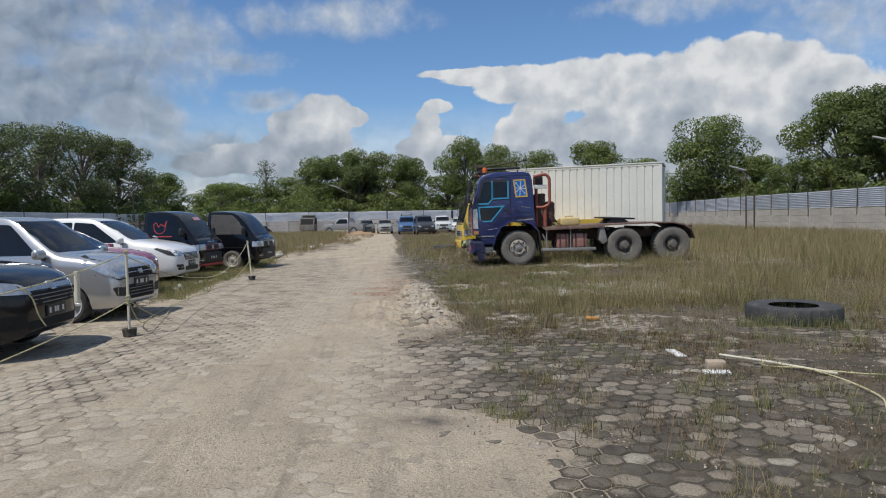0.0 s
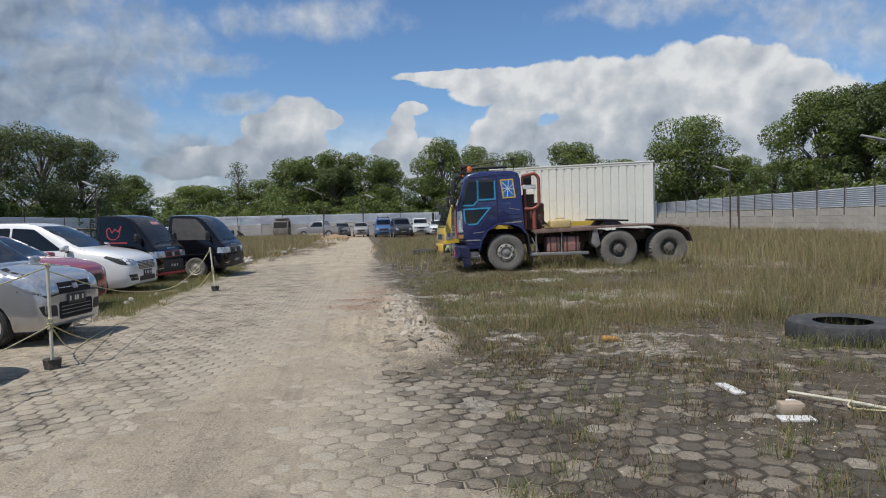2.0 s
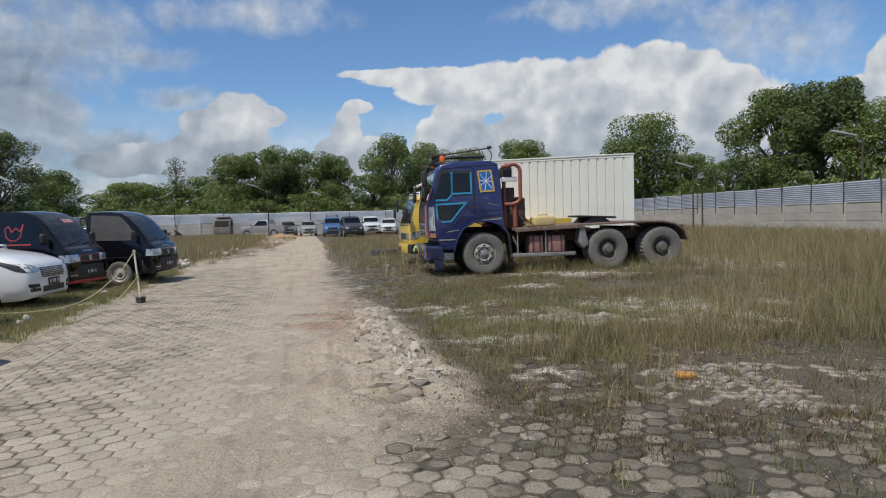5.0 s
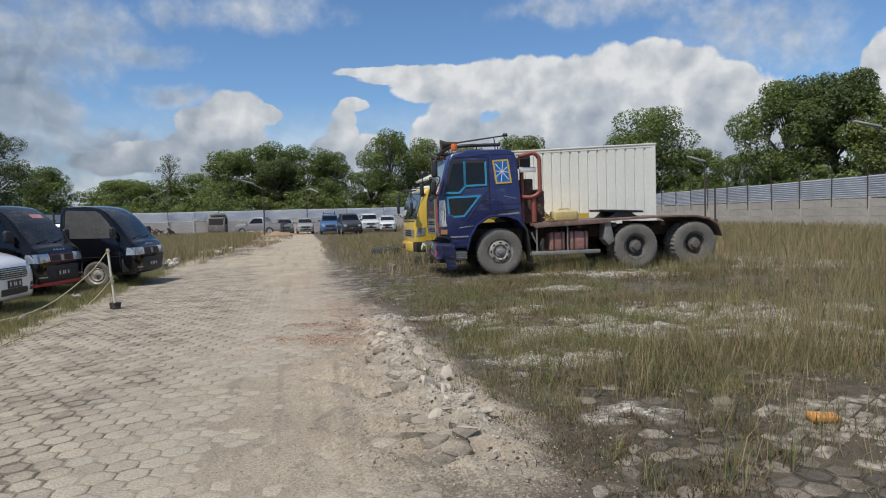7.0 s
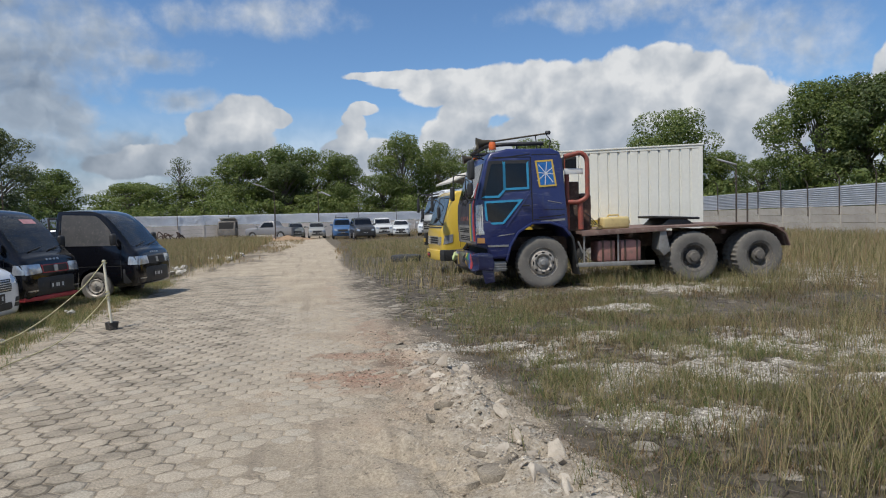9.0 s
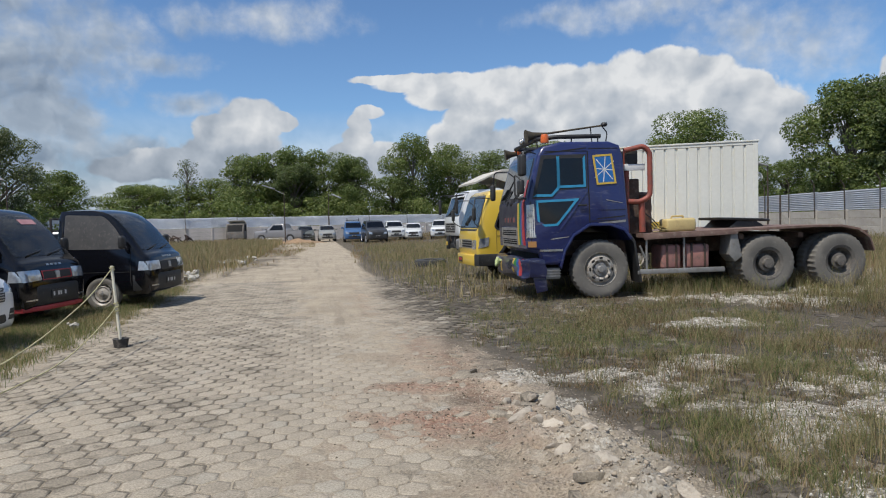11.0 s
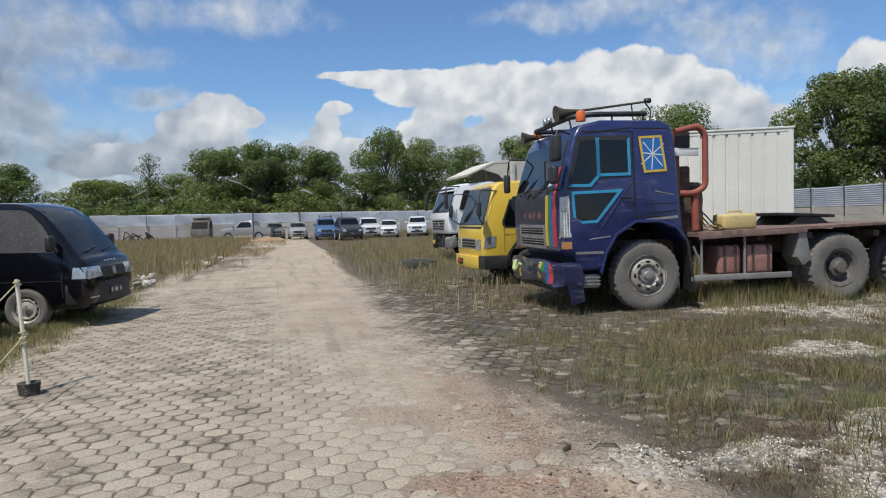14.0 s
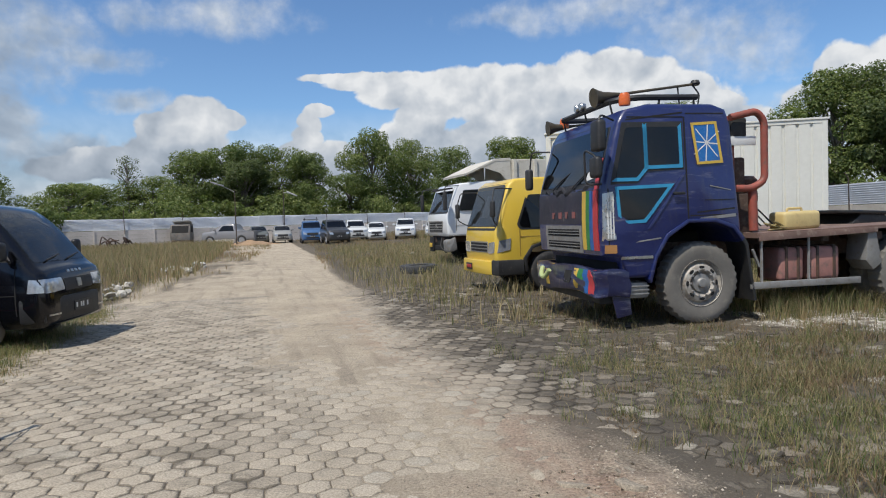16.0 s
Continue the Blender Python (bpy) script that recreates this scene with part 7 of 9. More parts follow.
def white_mpv():
    col = paint("car_white", (0.74, 0.745, 0.74), (0.5, 0.45, 0.38), 0.10, 0.3, 0.9)
    rows = [(.88, .36, .58, .64, .48, .42), (.84, .28, .70, .77, .68, .60), (.70, .22, .80, .90, .78, .68), (.35, .20, .90, 1.02, .835, .72), (-.05, .20, .95, 1.09, .845, .72), (-.30, .20, .97, 1.14, .845, .715),
            (-.70, .20, .99, 1.38, .845, .68), (-1.2, .20, 1.01, 1.62, .845, .64), (-1.65, .20, 1.02, 1.70, .845, .63), (-2.6, .20, 1.04, 1.70, .845, .63), (-3.3, .22, 1.04, 1.62, .83, .61), (-3.52, .28, 1.0, 1.4, .78, .58), (-3.58, .4, .9, 1.0, .66, .5)]
    ws = [(-.68, 1.14), (.68, 1.14), (.60, 1.63), (-.60, 1.63)]
    sides = [[(-.62, 1.08), (-1.28, 1.56), (-1.75, 1.60), (-1.75, 1.07)], [(-1.80, 1.07), (-1.80, 1.60), (-2.62, 1.60), (-2.62, 1.08)], [(-2.67, 1.08), (-2.67, 1.60), (-3.2, 1.54), (-3.3, 1.10)]]
    g = [(ws, FRONT, "windscreen")] + [(p, w, "side_window") for p in sides for w in (LEFT, RIGHT)]
    ob, T = body_car("mpv_car", Matrix.Translation((-8.86, 10.13, 0)) @ Matrix.Rotation(radians(15), 4, "Z"), rows, [(0, .31, .355), (-2.72, .31, .355)], col,
                     "white family van with dark windows parked on short grass", GROUP, {"glass": g, "track": .845, "rim": "alloy_many"})
    for s in (1, -1):
        patch("headlamp", T, [(s * .40, .72), (s * .70, .70), (s * .80, .84), (s * .74, .88), (s * .52, .82)], FRONT, LENS, ob, "long dark-rimmed headlamp", off=.006, r=.02)
        way = LEFT if s > 0 else RIGHT
        patch("headlamp_side", T, [(.80, .70), (.62, .74), (.28, .90), (.34, .93), (.66, .84)], way, BLACK, ob, off=.006, r=.02)
        patch("fog_recess", T, [(s * .46, .36), (s * .70, .36), (s * .74, .50), (s * .52, .50)], FRONT, BLACK, ob, off=.004, r=.02)
        patch("fog_trim", T, [(s * .48, .42), (s * .72, .42), (s * .72, .435), (s * .48, .435)], FRONT, CHROME, ob, off=.010, cuts=1)
        side_mirror(ob, -.50, .83, 1.12, col, s)
    patch("grille", T, [(-.40, .60), (.40, .60), (.46, .78), (-.46, .78)], FRONT, BLACK, ob, "dark grille with chrome bars", off=.006, r=.03)
    for k in range(5):
        patch("grille_bar", T, rect(-.40, .62 + k * .033, .40, .632 + k * .033), FRONT, CHROME, ob, off=.011, cuts=2)
    patch("lower_grille", T, rounded(rect(-.40, .33, .40, .44), .03), FRONT, BLACK, ob, off=.006)
    plate(ob, T, 0, .51)
    door_lines(ob, T, (-.55, -1.78, -2.64), .30, 1.06, col)


def dark_mpv():
    col = paint("car_near_black", (0.006, 0.0065, 0.010), (0.22, 0.20, 0.17), 0.010, 0.10, 0.4)
    rows = [(.84, .36, .58, .66, .34, .30), (.79, .28, .72, .80, .54, .48), (.62, .23, .84, .93, .70, .62), (.35, .21, .92, 1.02, .82, .70), (-.05, .21, .96, 1.08, .83, .70), (-.30, .21, .98, 1.13, .83, .70),
            (-.70, .21, 1.0, 1.40, .83, .66), (-1.15, .21, 1.02, 1.63, .83, .63), (-1.6, .21, 1.03, 1.69, .83, .62), (-2.6, .21, 1.04, 1.69, .83, .62), (-3.2, .23, 1.03, 1.58, .81, .6), (-3.36, .3, .98, 1.3, .75, .55)]
    ws = [(-.66, 1.14), (.66, 1.14), (.59, 1.64), (-.59, 1.64)]
    sides = [[(-.62, 1.08), (-1.24, 1.56), (-1.75, 1.60), (-1.75, 1.07)], [(-1.80, 1.07), (-1.80, 1.60), (-2.62, 1.60), (-2.62, 1.08)]]
    g = [(ws, FRONT, "windscreen")] + [(p, w, "side_window") for p in sides for w in (LEFT, RIGHT)]
    ob, T = body_car("dark_car", Matrix.Translation((-4.57, 1.89, 0)) @ Matrix.Rotation(radians(19), 4, "Z"), rows, [(0, .31, .345), (-2.65, .31, .345)], col,
                     "black family van with a chrome strip parked behind the rope", GROUP, {"glass": g, "track": .83, "rim": "alloy"})
    for s in (1, -1):
        patch("headlamp", T, [(s * .42, .74), (s * .72, .76), (s * .76, .92), (s * .50, .86)], FRONT, LENS, ob, "clear headlamp", off=.006, r=.03)
        patch("fog_recess", T, [(s * .50, .36), (s * .70, .36), (s * .72, .52), (s * .52, .52)], FRONT, DARK, ob, off=.004, r=.03)
        side_mirror(ob, -.48, .81, 1.12, col, s)
    patch("grille", T, [(-.46, .60), (.46, .60), (.44, .76), (-.44, .76)], FRONT, DARK, ob, off=.006, r=.03)
    patch("chrome_strip", T, rect(-.46, .78, .46, .83), FRONT, CHROME, ob, "dull chrome strip", off=.012, cuts=2)
    patch("badge", T, rounded(rect(-.07, .76, .07, .86), .04), FRONT, CHROME, ob, off=.02, cuts=1)
    patch("lower_grille", T, rounded(rect(-.50, .34, .50, .44), .03), FRONT, DARK, ob, off=.006)
    for k in range(3):
        patch("grille_bar", T, rect(-.44, .625 + k * .045, .44, .635 + k * .045), FRONT, GREY_METAL, ob, off=.010, cuts=2)
    plate(ob, T, 0, .52)
    door_lines(ob, T, (-.52, -1.78), .30, 1.06, col)


def red_hatch():
    col = paint("car_red", (0.32, 0.012, 0.022), (0.3, 0.22, 0.2), 0.10, 0.25, 0.9)
    rows = [(.76, .34, .56, .64, .46, .40), (.73, .26, .68, .76, .62, .55), (.60, .22, .78, .87, .72, .62), (.30, .21, .86, .96, .77, .66), (-.05, .21, .90, 1.01, .78, .66), (-.35, .21, .92, 1.06, .78, .65),
            (-.8, .21, .94, 1.30, .78, .60), (-1.25, .21, .96, 1.46, .78, .58), (-2.2, .21, .98, 1.48, .78, .57), (-2.9, .24, .96, 1.3, .74, .55), (-3.05, .35, .9, 1.0, .64, .5)]
    ws = [(-.62, 1.05), (.62, 1.05), (.55, 1.42), (-.55, 1.42)]
    sides = [[(-.70, .99), (-1.28, 1.38), (-1.75, 1.40), (-1.75, .99)], [(-1.80, .99), (-1.80, 1.40), (-2.5, 1.36), (-2.6, 1.0)]]
    g = [(ws, FRONT, "windscreen")] + [(p, w, "side_window") for p in sides for w in (LEFT, RIGHT)]
    ob, T = body_car("red_car", Matrix.Translation((-7.72, 7.32, 0)) @ Matrix.Rotation(radians(14), 4, "Z"), rows, [(0, .30, .34), (-2.45, .30, .34)], col,
                     "dark red hatchback squeezed between the silver and white cars", GROUP, {"glass": g, "track": .785, "rim": "alloy"})
    for s in (1, -1):
        patch("headlamp", T, [(s * .42, .66), (s * .68, .70), (s * .70, .84), (s * .50, .78)], FRONT, LENS, ob, off=.006, r=.03)
        side_mirror(ob, -.50, .76, 1.02, col, s)
    patch("grille", T, [(-.38, .56), (.38, .56), (.36, .68), (-.36, .68)], FRONT, BLACK, ob, off=.006, r=.03)
    patch("badge", T, rounded(rect(-.05, .60, .05, .68), .03), FRONT, CHROME, ob, off=.015, cuts=1)
    patch("lower_grille", T, rounded(rect(-.45, .32, .45, .44), .03), FRONT, BLACK, ob, off=.006)
    plate(ob, T, 0, .49)


def pickup(x, y, turn, label, marks, tinted):
    col = paint("pickup_black_" + ("a" if marks else "b"), (0.005, 0.0055, 0.008), (0.2, 0.18, 0.15), 0.006, 0.10, 0.4)
    ob = thing("pickup_truck", Matrix.Translation((x, y, 0)) @ Matrix.Rotation(radians(turn), 4, "Z"), label, "pickup", GROUP)
    rows = [(.93, .40, .66, .76, .62, .54), (.90, .33, .78, .88, .74, .66), (.84, .29, .93, 1.0, .80, .70), (.76, .28, .98, 1.06, .815, .70), (.64, .28, 1.02, 1.21, .82, .69), (.50, .28, 1.05, 1.40, .82, .675),
            (.36, .28, 1.07, 1.57, .82, .665), (.18, .28, 1.08, 1.74, .82, .655), (.02, .28, 1.08, 1.83, .82, .655), (-.2, .28, 1.08, 1.87, .82, .655), (-.65, .28, 1.08, 1.875, .82, .655), (-.80, .29, 1.08, 1.86, .81, .65), (-.83, .34, 1.06, 1.80, .79, .63)]
    body = part("cab", shell(rows, [(0, .30, .365)]), col, ob)
    T = tree_of(body)
    patch("windscreen", T, [(-.66, 1.11), (.66, 1.11), (.60, 1.76), (-.60, 1.76)], FRONT, SCREEN, ob, off=.006, r=.05)
    cloth = worn("black_sheet", (.035, .034, .034), (.06, .057, .055), 6, (.5, .7), dirt=(.15, .13, .11), dirt_amount=.3, relief=.4, dist=.02)
    for s in (1, -1):
        way = LEFT if s > 0 else RIGHT
        patch("side_window", T, [(.50, 1.13), (.26, 1.50), (.08, 1.70), (-.02, 1.76), (-.70, 1.79), (-.70, 1.14)], way, GLASS if not tinted else cloth, ob, "" if not tinted else "window covered with black sheet", off=.006, r=.04)
        patch("quarter_window", T, [(.66, 1.08), (.55, 1.10), (.46, 1.27)], way, GLASS, ob, off=.006)
        patch("headlamp", T, [(s * .38, .74), (s * .76, .72), (s * .79, .90), (s * .40, .90)], FRONT, LENS, ob, "large clear headlamp", off=.008, r=.02)
        patch("headlamp_side", T, [(.88, .73), (.70, .73), (.72, .90), (.86, .89)], way, LENS, ob, off=.006)
        patch("fog_trim", T, rect(s * .50, .43, s * .72, .45), FRONT, CHROME, ob, off=.008, cuts=1)
        bm = bmesh.new()
        box(bm, (.42, s * .84, 1.14), (.52, s * 1.00, 1.38), .045, seg=3)
        tube(bm, [(.50, s * .78, 1.12), (.47, s * .90, 1.2)], .016, 6)
        part("mirror", bm, BLACK, ob)
        bm = bmesh.new()
        box(bm, (-.62, s * .825, .98), (-.46, s * .85, 1.01), .008)
        part("door_handle", bm, CHROME, ob)
        for q in (rect(.55, .45, .565, 1.1), rect(-.745, .35, -.73, 1.82), rect(.56, .70, -.35, .712)):
            patch("joint", T, q, way, DARK, ob, off=.002)
        wheel(ob, 0, s * .80, .30, .315, .18, .20, "steel", s, RUBBER)
        wheel(ob, -2.2, s * .80, .30, .315, .18, .20, "steel", s, RUBBER)
    patch("grille", T, rounded(rect(-.36, .72, .36, .88), .02), FRONT, BLACK, ob, off=.008)
    patch("badge", T, [(-.05, .75), (.05, .75), (.05, .86), (-.05, .86)], FRONT, CHROME, ob, off=.02, cuts=1)
    for k in range(4):
        patch("letter_shape", T, rect(-.18 + k * .1, .955, -.12 + k * .1, .985), FRONT, CHROME, ob, off=.008, cuts=1)
    bm = bmesh.new()
    prism(bm, [(.60, -.83), (.88, -.76), (.95, -.4), (.96, .4), (.88, .76), (.60, .83), (.60, .7), (.8, .66), (.84, 0), (.8, -.66), (.6, -.7)], "z", .34, .66, .03)
    bump_ = part("bumper", bm, BLACK, ob)
    TB = tree_of(bump_)
    plate(ob, TB, 0, .50, off=.012)
    if marks:
        for z0, y0 in ((.735, 0), (.865, 0)):
            patch("grille_line", T, rect(-.36, z0, .36, z0 + .014), FRONT, RED_T, ob, "red line on the grille", off=.014, cuts=2)
        for y0 in (-.36, .345):
            patch("grille_line", T, rect(y0, .735, y0 + .014, .88), FRONT, RED_T, ob, off=.014, cuts=1)
        bm = bmesh.new()
        prism(bm, [(.55, -.80), (.86, -.75), (.95, -.4), (.96, .4), (.86, .75), (.55, .80), (.55, .7), (.8, .6), (.8, -.6), (.55, -.7)], "z", .26, .335, .012)
        part("lip", bm, RED_T, ob, "red lip below the bumper")
        # red outline drawn on the side window
        pts = [(-.10, 1.60), (-.16, 1.44), (-.26, 1.52), (-.34, 1.42), (-.42, 1.56), (-.50, 1.50), (-.46, 1.32), (-.36, 1.24), (-.24, 1.24), (-.14, 1.32), (-.10, 1.60)]
        for a, b in zip(pts, pts[1:]):
            a, b = Vector(a), Vector(b)
            n = (b - a).orthogonal().normalized() * .010
            patch("window_drawing", T, [tuple(a + n), tuple(b + n), tuple(b - n), tuple(a - n)], RIGHT, RED_T, ob, off=.010, cuts=2)
        patch("window_stripe", T, rect(.1, 1.135, -.6, 1.165), RIGHT, RED_T, ob, off=.010, cuts=2)
        patch("screen_sticker", T, rect(.05, 1.62, .42, 1.70), FRONT, worn("pink_sticker", (.6, .3, .3), (.5, .25, .25), 8, (.4, .6)), ob, off=.012, cuts=2)
    for y0 in (-.42, .1):
        bm = bmesh.new()
        tube(bm, [(.745, y0, 1.13), (.71, y0 + .36, 1.19)], .010, 5)
        part("wiper", bm, BLACK, ob)
    # open bed
    bm = bmesh.new()
    box(bm, (-3.15, -.80, .66), (-.88, .80, .74), .01)
    part("bed_floor", bm, col, ob)
    for q in (((-3.15, .77, .72), (-.88, .82, 1.05)), ((-3.15, -.82, .72), (-.88, -.77, 1.05)), ((-3.17, -.80, .72), (-3.12, .80, 1.05)), ((-.93, -.80, .72), (-.88, .80, 1.05))):
        bm = bmesh.new()
        box(bm, *q, .012)
        part("bed_side", bm, col, ob)
    bm = bmesh.new()
    for s in (1, -1):
        tube(bm, [(-.92, s * .76, 1.04), (-.92, s * .76, 1.72)], .022, 6)
        if marks:
            tube(bm, [(-3.1, s * .78, 1.04), (-3.1, s * .78, 1.55)], .02, 6)
            tube(bm, [(-.92, s * .78, 1.55), (-3.1, s * .78, 1.55)], .018, 6)
    for z0 in (1.25, 1.5, 1.72):
        tube(bm, [(-.92, -.76, z0), (-.92, .76, z0)], .018, 6)
    part("bed_rack", bm, post_mat, ob)
    bm = bmesh.new()
    for s in (1, -1):
        box(bm, (-3.1, s * .33, .45), (.3, s * .40, .60), .01)
    box(bm, (-.3, -.5, .28), (.4, .5, .6), .02)
    part("frame_rail", bm, DARK, ob)


silver_hatch()
white_mpv()
dark_mpv()
red_hatch()
pickup(-10.0, 12.67, 7, "black pickup with red lines, red lip and a drawn-on window", True, False)
pickup(-9.58, 15.09, 9, "black pickup with a sheet over its side window", False, True)


# ---- cars at the far end ----
def far_car(name, x, y, turn, col, label, kind):
    g = "cars parked at the far wall"
    if kind == "suv":
        rows = [(.92, .40, .66, .74, .56, .50), (.88, .32, .80, .90, .76, .68), (.70, .26, .94, 1.04, .86, .76), (.1, .26, 1.02, 1.14, .89, .78), (-.35, .26, 1.05, 1.24, .89, .76), (-.95, .26, 1.08, 1.72, .89, .69), (-1.4, .26, 1.1, 1.80, .89, .68), (-3.0, .26, 1.1, 1.80, .88, .68), (-3.7, .3, 1.08, 1.5, .84, .64)]
        ws, sd = [(-.70, 1.24), (.70, 1.24), (.64, 1.70), (-.64, 1.70)], [(-.75, 1.16), (-1.2, 1.68), (-3.1, 1.68), (-3.3, 1.16)]
        arches, tr = [(0, .36, .41), (-2.75, .36, .41)], .885
    elif kind == "pickup":
        rows = [(.92, .45, .70, .80, .58, .52), (.88, .36, .86, .96, .78, .70), (.70, .30, 1.0, 1.10, .88, .78), (.1, .30, 1.06, 1.18, .90, .78), (-.4, .30, 1.08, 1.26, .90, .76), (-.95, .30, 1.1, 1.70, .90, .69), (-1.4, .30, 1.1, 1.78, .90, .68), (-2.2, .30, 1.1, 1.76, .90, .68), (-2.55, .3, 1.1, 1.2, .90, .86), (-4.1, .34, 1.1, 1.14, .89, .86), (-4.2, .4, 1.0, 1.1, .86, .82)]
        ws, sd = [(-.70, 1.26), (.70, 1.26), (.64, 1.68), (-.64, 1.68)], [(-.78, 1.18), (-1.2, 1.66), (-2.15, 1.66), (-2.3, 1.18)]
        arches, tr = [(0, .37, .42), (-3.05, .37, .42)], .895
    else:
        rows = [(.80, .34, .58, .66, .48, .42), (.76, .27, .72, .80, .66, .58), (.62, .22, .82, .92, .76, .66), (.2, .21, .90, 1.0, .82, .70), (-.3, .21, .94, 1.10, .82, .69), (-.9, .21, .97, 1.46, .82, .62), (-1.4, .21, .98, 1.54, .82, .61), (-2.6, .21, 1.0, 1.50, .81, .60), (-3.1, .25, .98, 1.2, .78, .58)]
        ws, sd = [(-.66, 1.10), (.66, 1.10), (.58, 1.46), (-.58, 1.46)], [(-.7, 1.02), (-1.2, 1.44), (-2.5, 1.42), (-2.75, 1.04)]
        arches, tr = [(0, .30, .345), (-2.5, .30, .345)], .825
    ob, T = body_car(name, Matrix.Translation((x, y, 0)) @ Matrix.Rotation(radians(turn), 4, "Z"), rows, arches, col, label, g,
                     {"glass": [(ws, FRONT, "windscreen"), (sd, LEFT, "side_window"), (sd, RIGHT, "side_window")], "track": tr, "rim": "alloy"})
    zt = rows[1][3]
    for s in (1, -1):
        patch("headlamp", T, [(s * .46, zt - .18), (s * .72, zt - .16), (s * .74, zt), (s * .5, zt - .02)], FRONT, LENS, ob, off=.008)
        side_mirror(ob, -.52, tr - .02, rows[4][3] + .02, col, s)
    patch("grille", T, rect(-.42, zt - .22, .42, zt - .04), FRONT, BLACK, ob, off=.006)
    patch("lower_grille", T, rect(-.5, rows[1][1] + .08, .5, rows[1][1] + .2), FRONT, BLACK, ob, off=.006)
    plate(ob, T, 0, rows[1][1] + .26, bars=5)
    return ob


FAR = [("suv_car", -18.4, 58.2, -70, (0.02, 0.10, 0.26), "bright blue pickup-like car with roof bars", "suv"),
       ("suv_car", -15.4, 54.8, -66, (0.012, 0.014, 0.017), "black off-road car facing the track", "suv"),
       ("pickup_car", -15.2, 60.4, -70, (0.62, 0.63, 0.62), "white pickup behind the black car", "pickup"),
       ("hatchback_car", -22.2, 62.0, -68, (0.30, 0.30, 0.28), "greyish beige hatchback at the far wall", "hatch"),
       ("hatchback_car", -24.8, 63.3, -64, (0.10, 0.11, 0.10), "dark grey hatchback at the far wall", "hatch"),
       ("pickup_car", -28.9, 63.2, 175, (0.22, 0.22, 0.23), "grey pickup standing sideways at the far wall", "pickup"),
       ("hatchback_car", -13.6, 60.7, -78, (0.66, 0.67, 0.66), "white hatchback on the far grass", "hatch"),
       ("pickup_car", -11.2, 61.2, -82, (0.66, 0.67, 0.67), "white pickup on the far grass", "pickup"),
       ("hatchback_car", -8.9, 62.6, -84, (0.55, 0.56, 0.56), "pale car beside the white tipper lorry", "hatch"),
       ("hatchback_car", -17.6, 26.5, 20, (0.62, 0.63, 0.63), "white saloon standing behind the black pickups", "hatch")]
for nm, fx, fy, fturn, fcol, flabel, fkind in FAR:
    far_car(nm, fx, fy, fturn, paint("far_paint", fcol, (.35, .31, .26), .15, .35, .7), flabel, fkind)


def roof_bars(x, y, turn):
    """Upright bars of the blue car's roof rack."""
    ob = thing("roof_rack", Matrix.Translation((x, y, 1.82)) @ Matrix.Rotation(radians(turn), 4, "Z"), "thin dark roof rack on the blue car", "roof rack")
    for y0 in (-.5, .5):
        bm = bmesh.new()
        tube(bm, [(-1.5, y0, -.02), (-1.5, y0, .3)], .03, 6)
        part("bar", bm, BLACK, ob)
    bm = bmesh.new()
    tube(bm, [(-1.5, -.6, .12), (-1.5, .6, .12)], .03, 6)
    part("cross_bar", bm, BLACK, ob)


roof_bars(-18.4, 58.2, -70)


def scrap_cab(x, y, turn):
    """The wrecked cab with a white canopy at the far wall."""
    ob = thing("scrap_cab", Matrix.Translation((x, y, 0)) @ Matrix.Rotation(radians(turn), 4, "Z"), "stripped dark lorry cab standing in grass at the wall", "lorry cab")
    pale = worn("pale_scrap", (.20, .19, .17), (.12, .11, .10), 2, (.5, .8), dirt=(.25, .18, .12), dirt_amount=.5)
    bm = bmesh.new()
    prism(bm, [(.8, .5), (.85, 1.1), (.5, 1.9), (-.7, 1.95), (-.8, .5)], "y", -.85, .85, .05)
    cab = part("shell", bm, pale, ob)
    T = tree_of(cab)
    patch("windscreen_hole", T, rect(-.72, 1.15, .72, 1.8), FRONT, DARK, ob, off=.006)
    patch("side_hole", T, [(.45, 1.2), (.35, 1.8), (-.5, 1.8), (-.5, 1.2)], LEFT, DARK, ob, off=.006)
    patch("side_hole", T, [(.45, 1.2), (.35, 1.8), (-.5, 1.8), (-.5, 1.2)], RIGHT, DARK, ob, off=.006)
    bm = bmesh.new()
    prism(bm, [(-.2, 1.95), (.6, 2.2), (.62, 2.3), (-.2, 2.1)], "y", -.7, .9, .03)
    part("roof_panel", bm, WHITE_PAINT, ob, "white roof panel tilted up")
    bm = bmesh.new()
    box(bm, (-.8, -.8, .2), (.8, .8, .5), .05)
    part("base", bm, CHASSIS, ob)
    return ob


scrap_cab(-32.0, 63.2, -75)


# ---- rope line beside the track ----
ROPE = worn("yellow_rope", (.58, .53, .29), (.44, .39, .22), 12, (.7, .9))
PIPE_W = worn("dirty_white_pipe", (.62, .59, .48), (.52, .48, .36), 5, (.5, .7), dirt=(.3, .25, .17), dirt_amount=.3)
POT = worn("dark_pot", (.03, .028, .026), (.06, .055, .05), 6, (.6, .9), dirt=(.25, .22, .18), dirt_amount=.4)


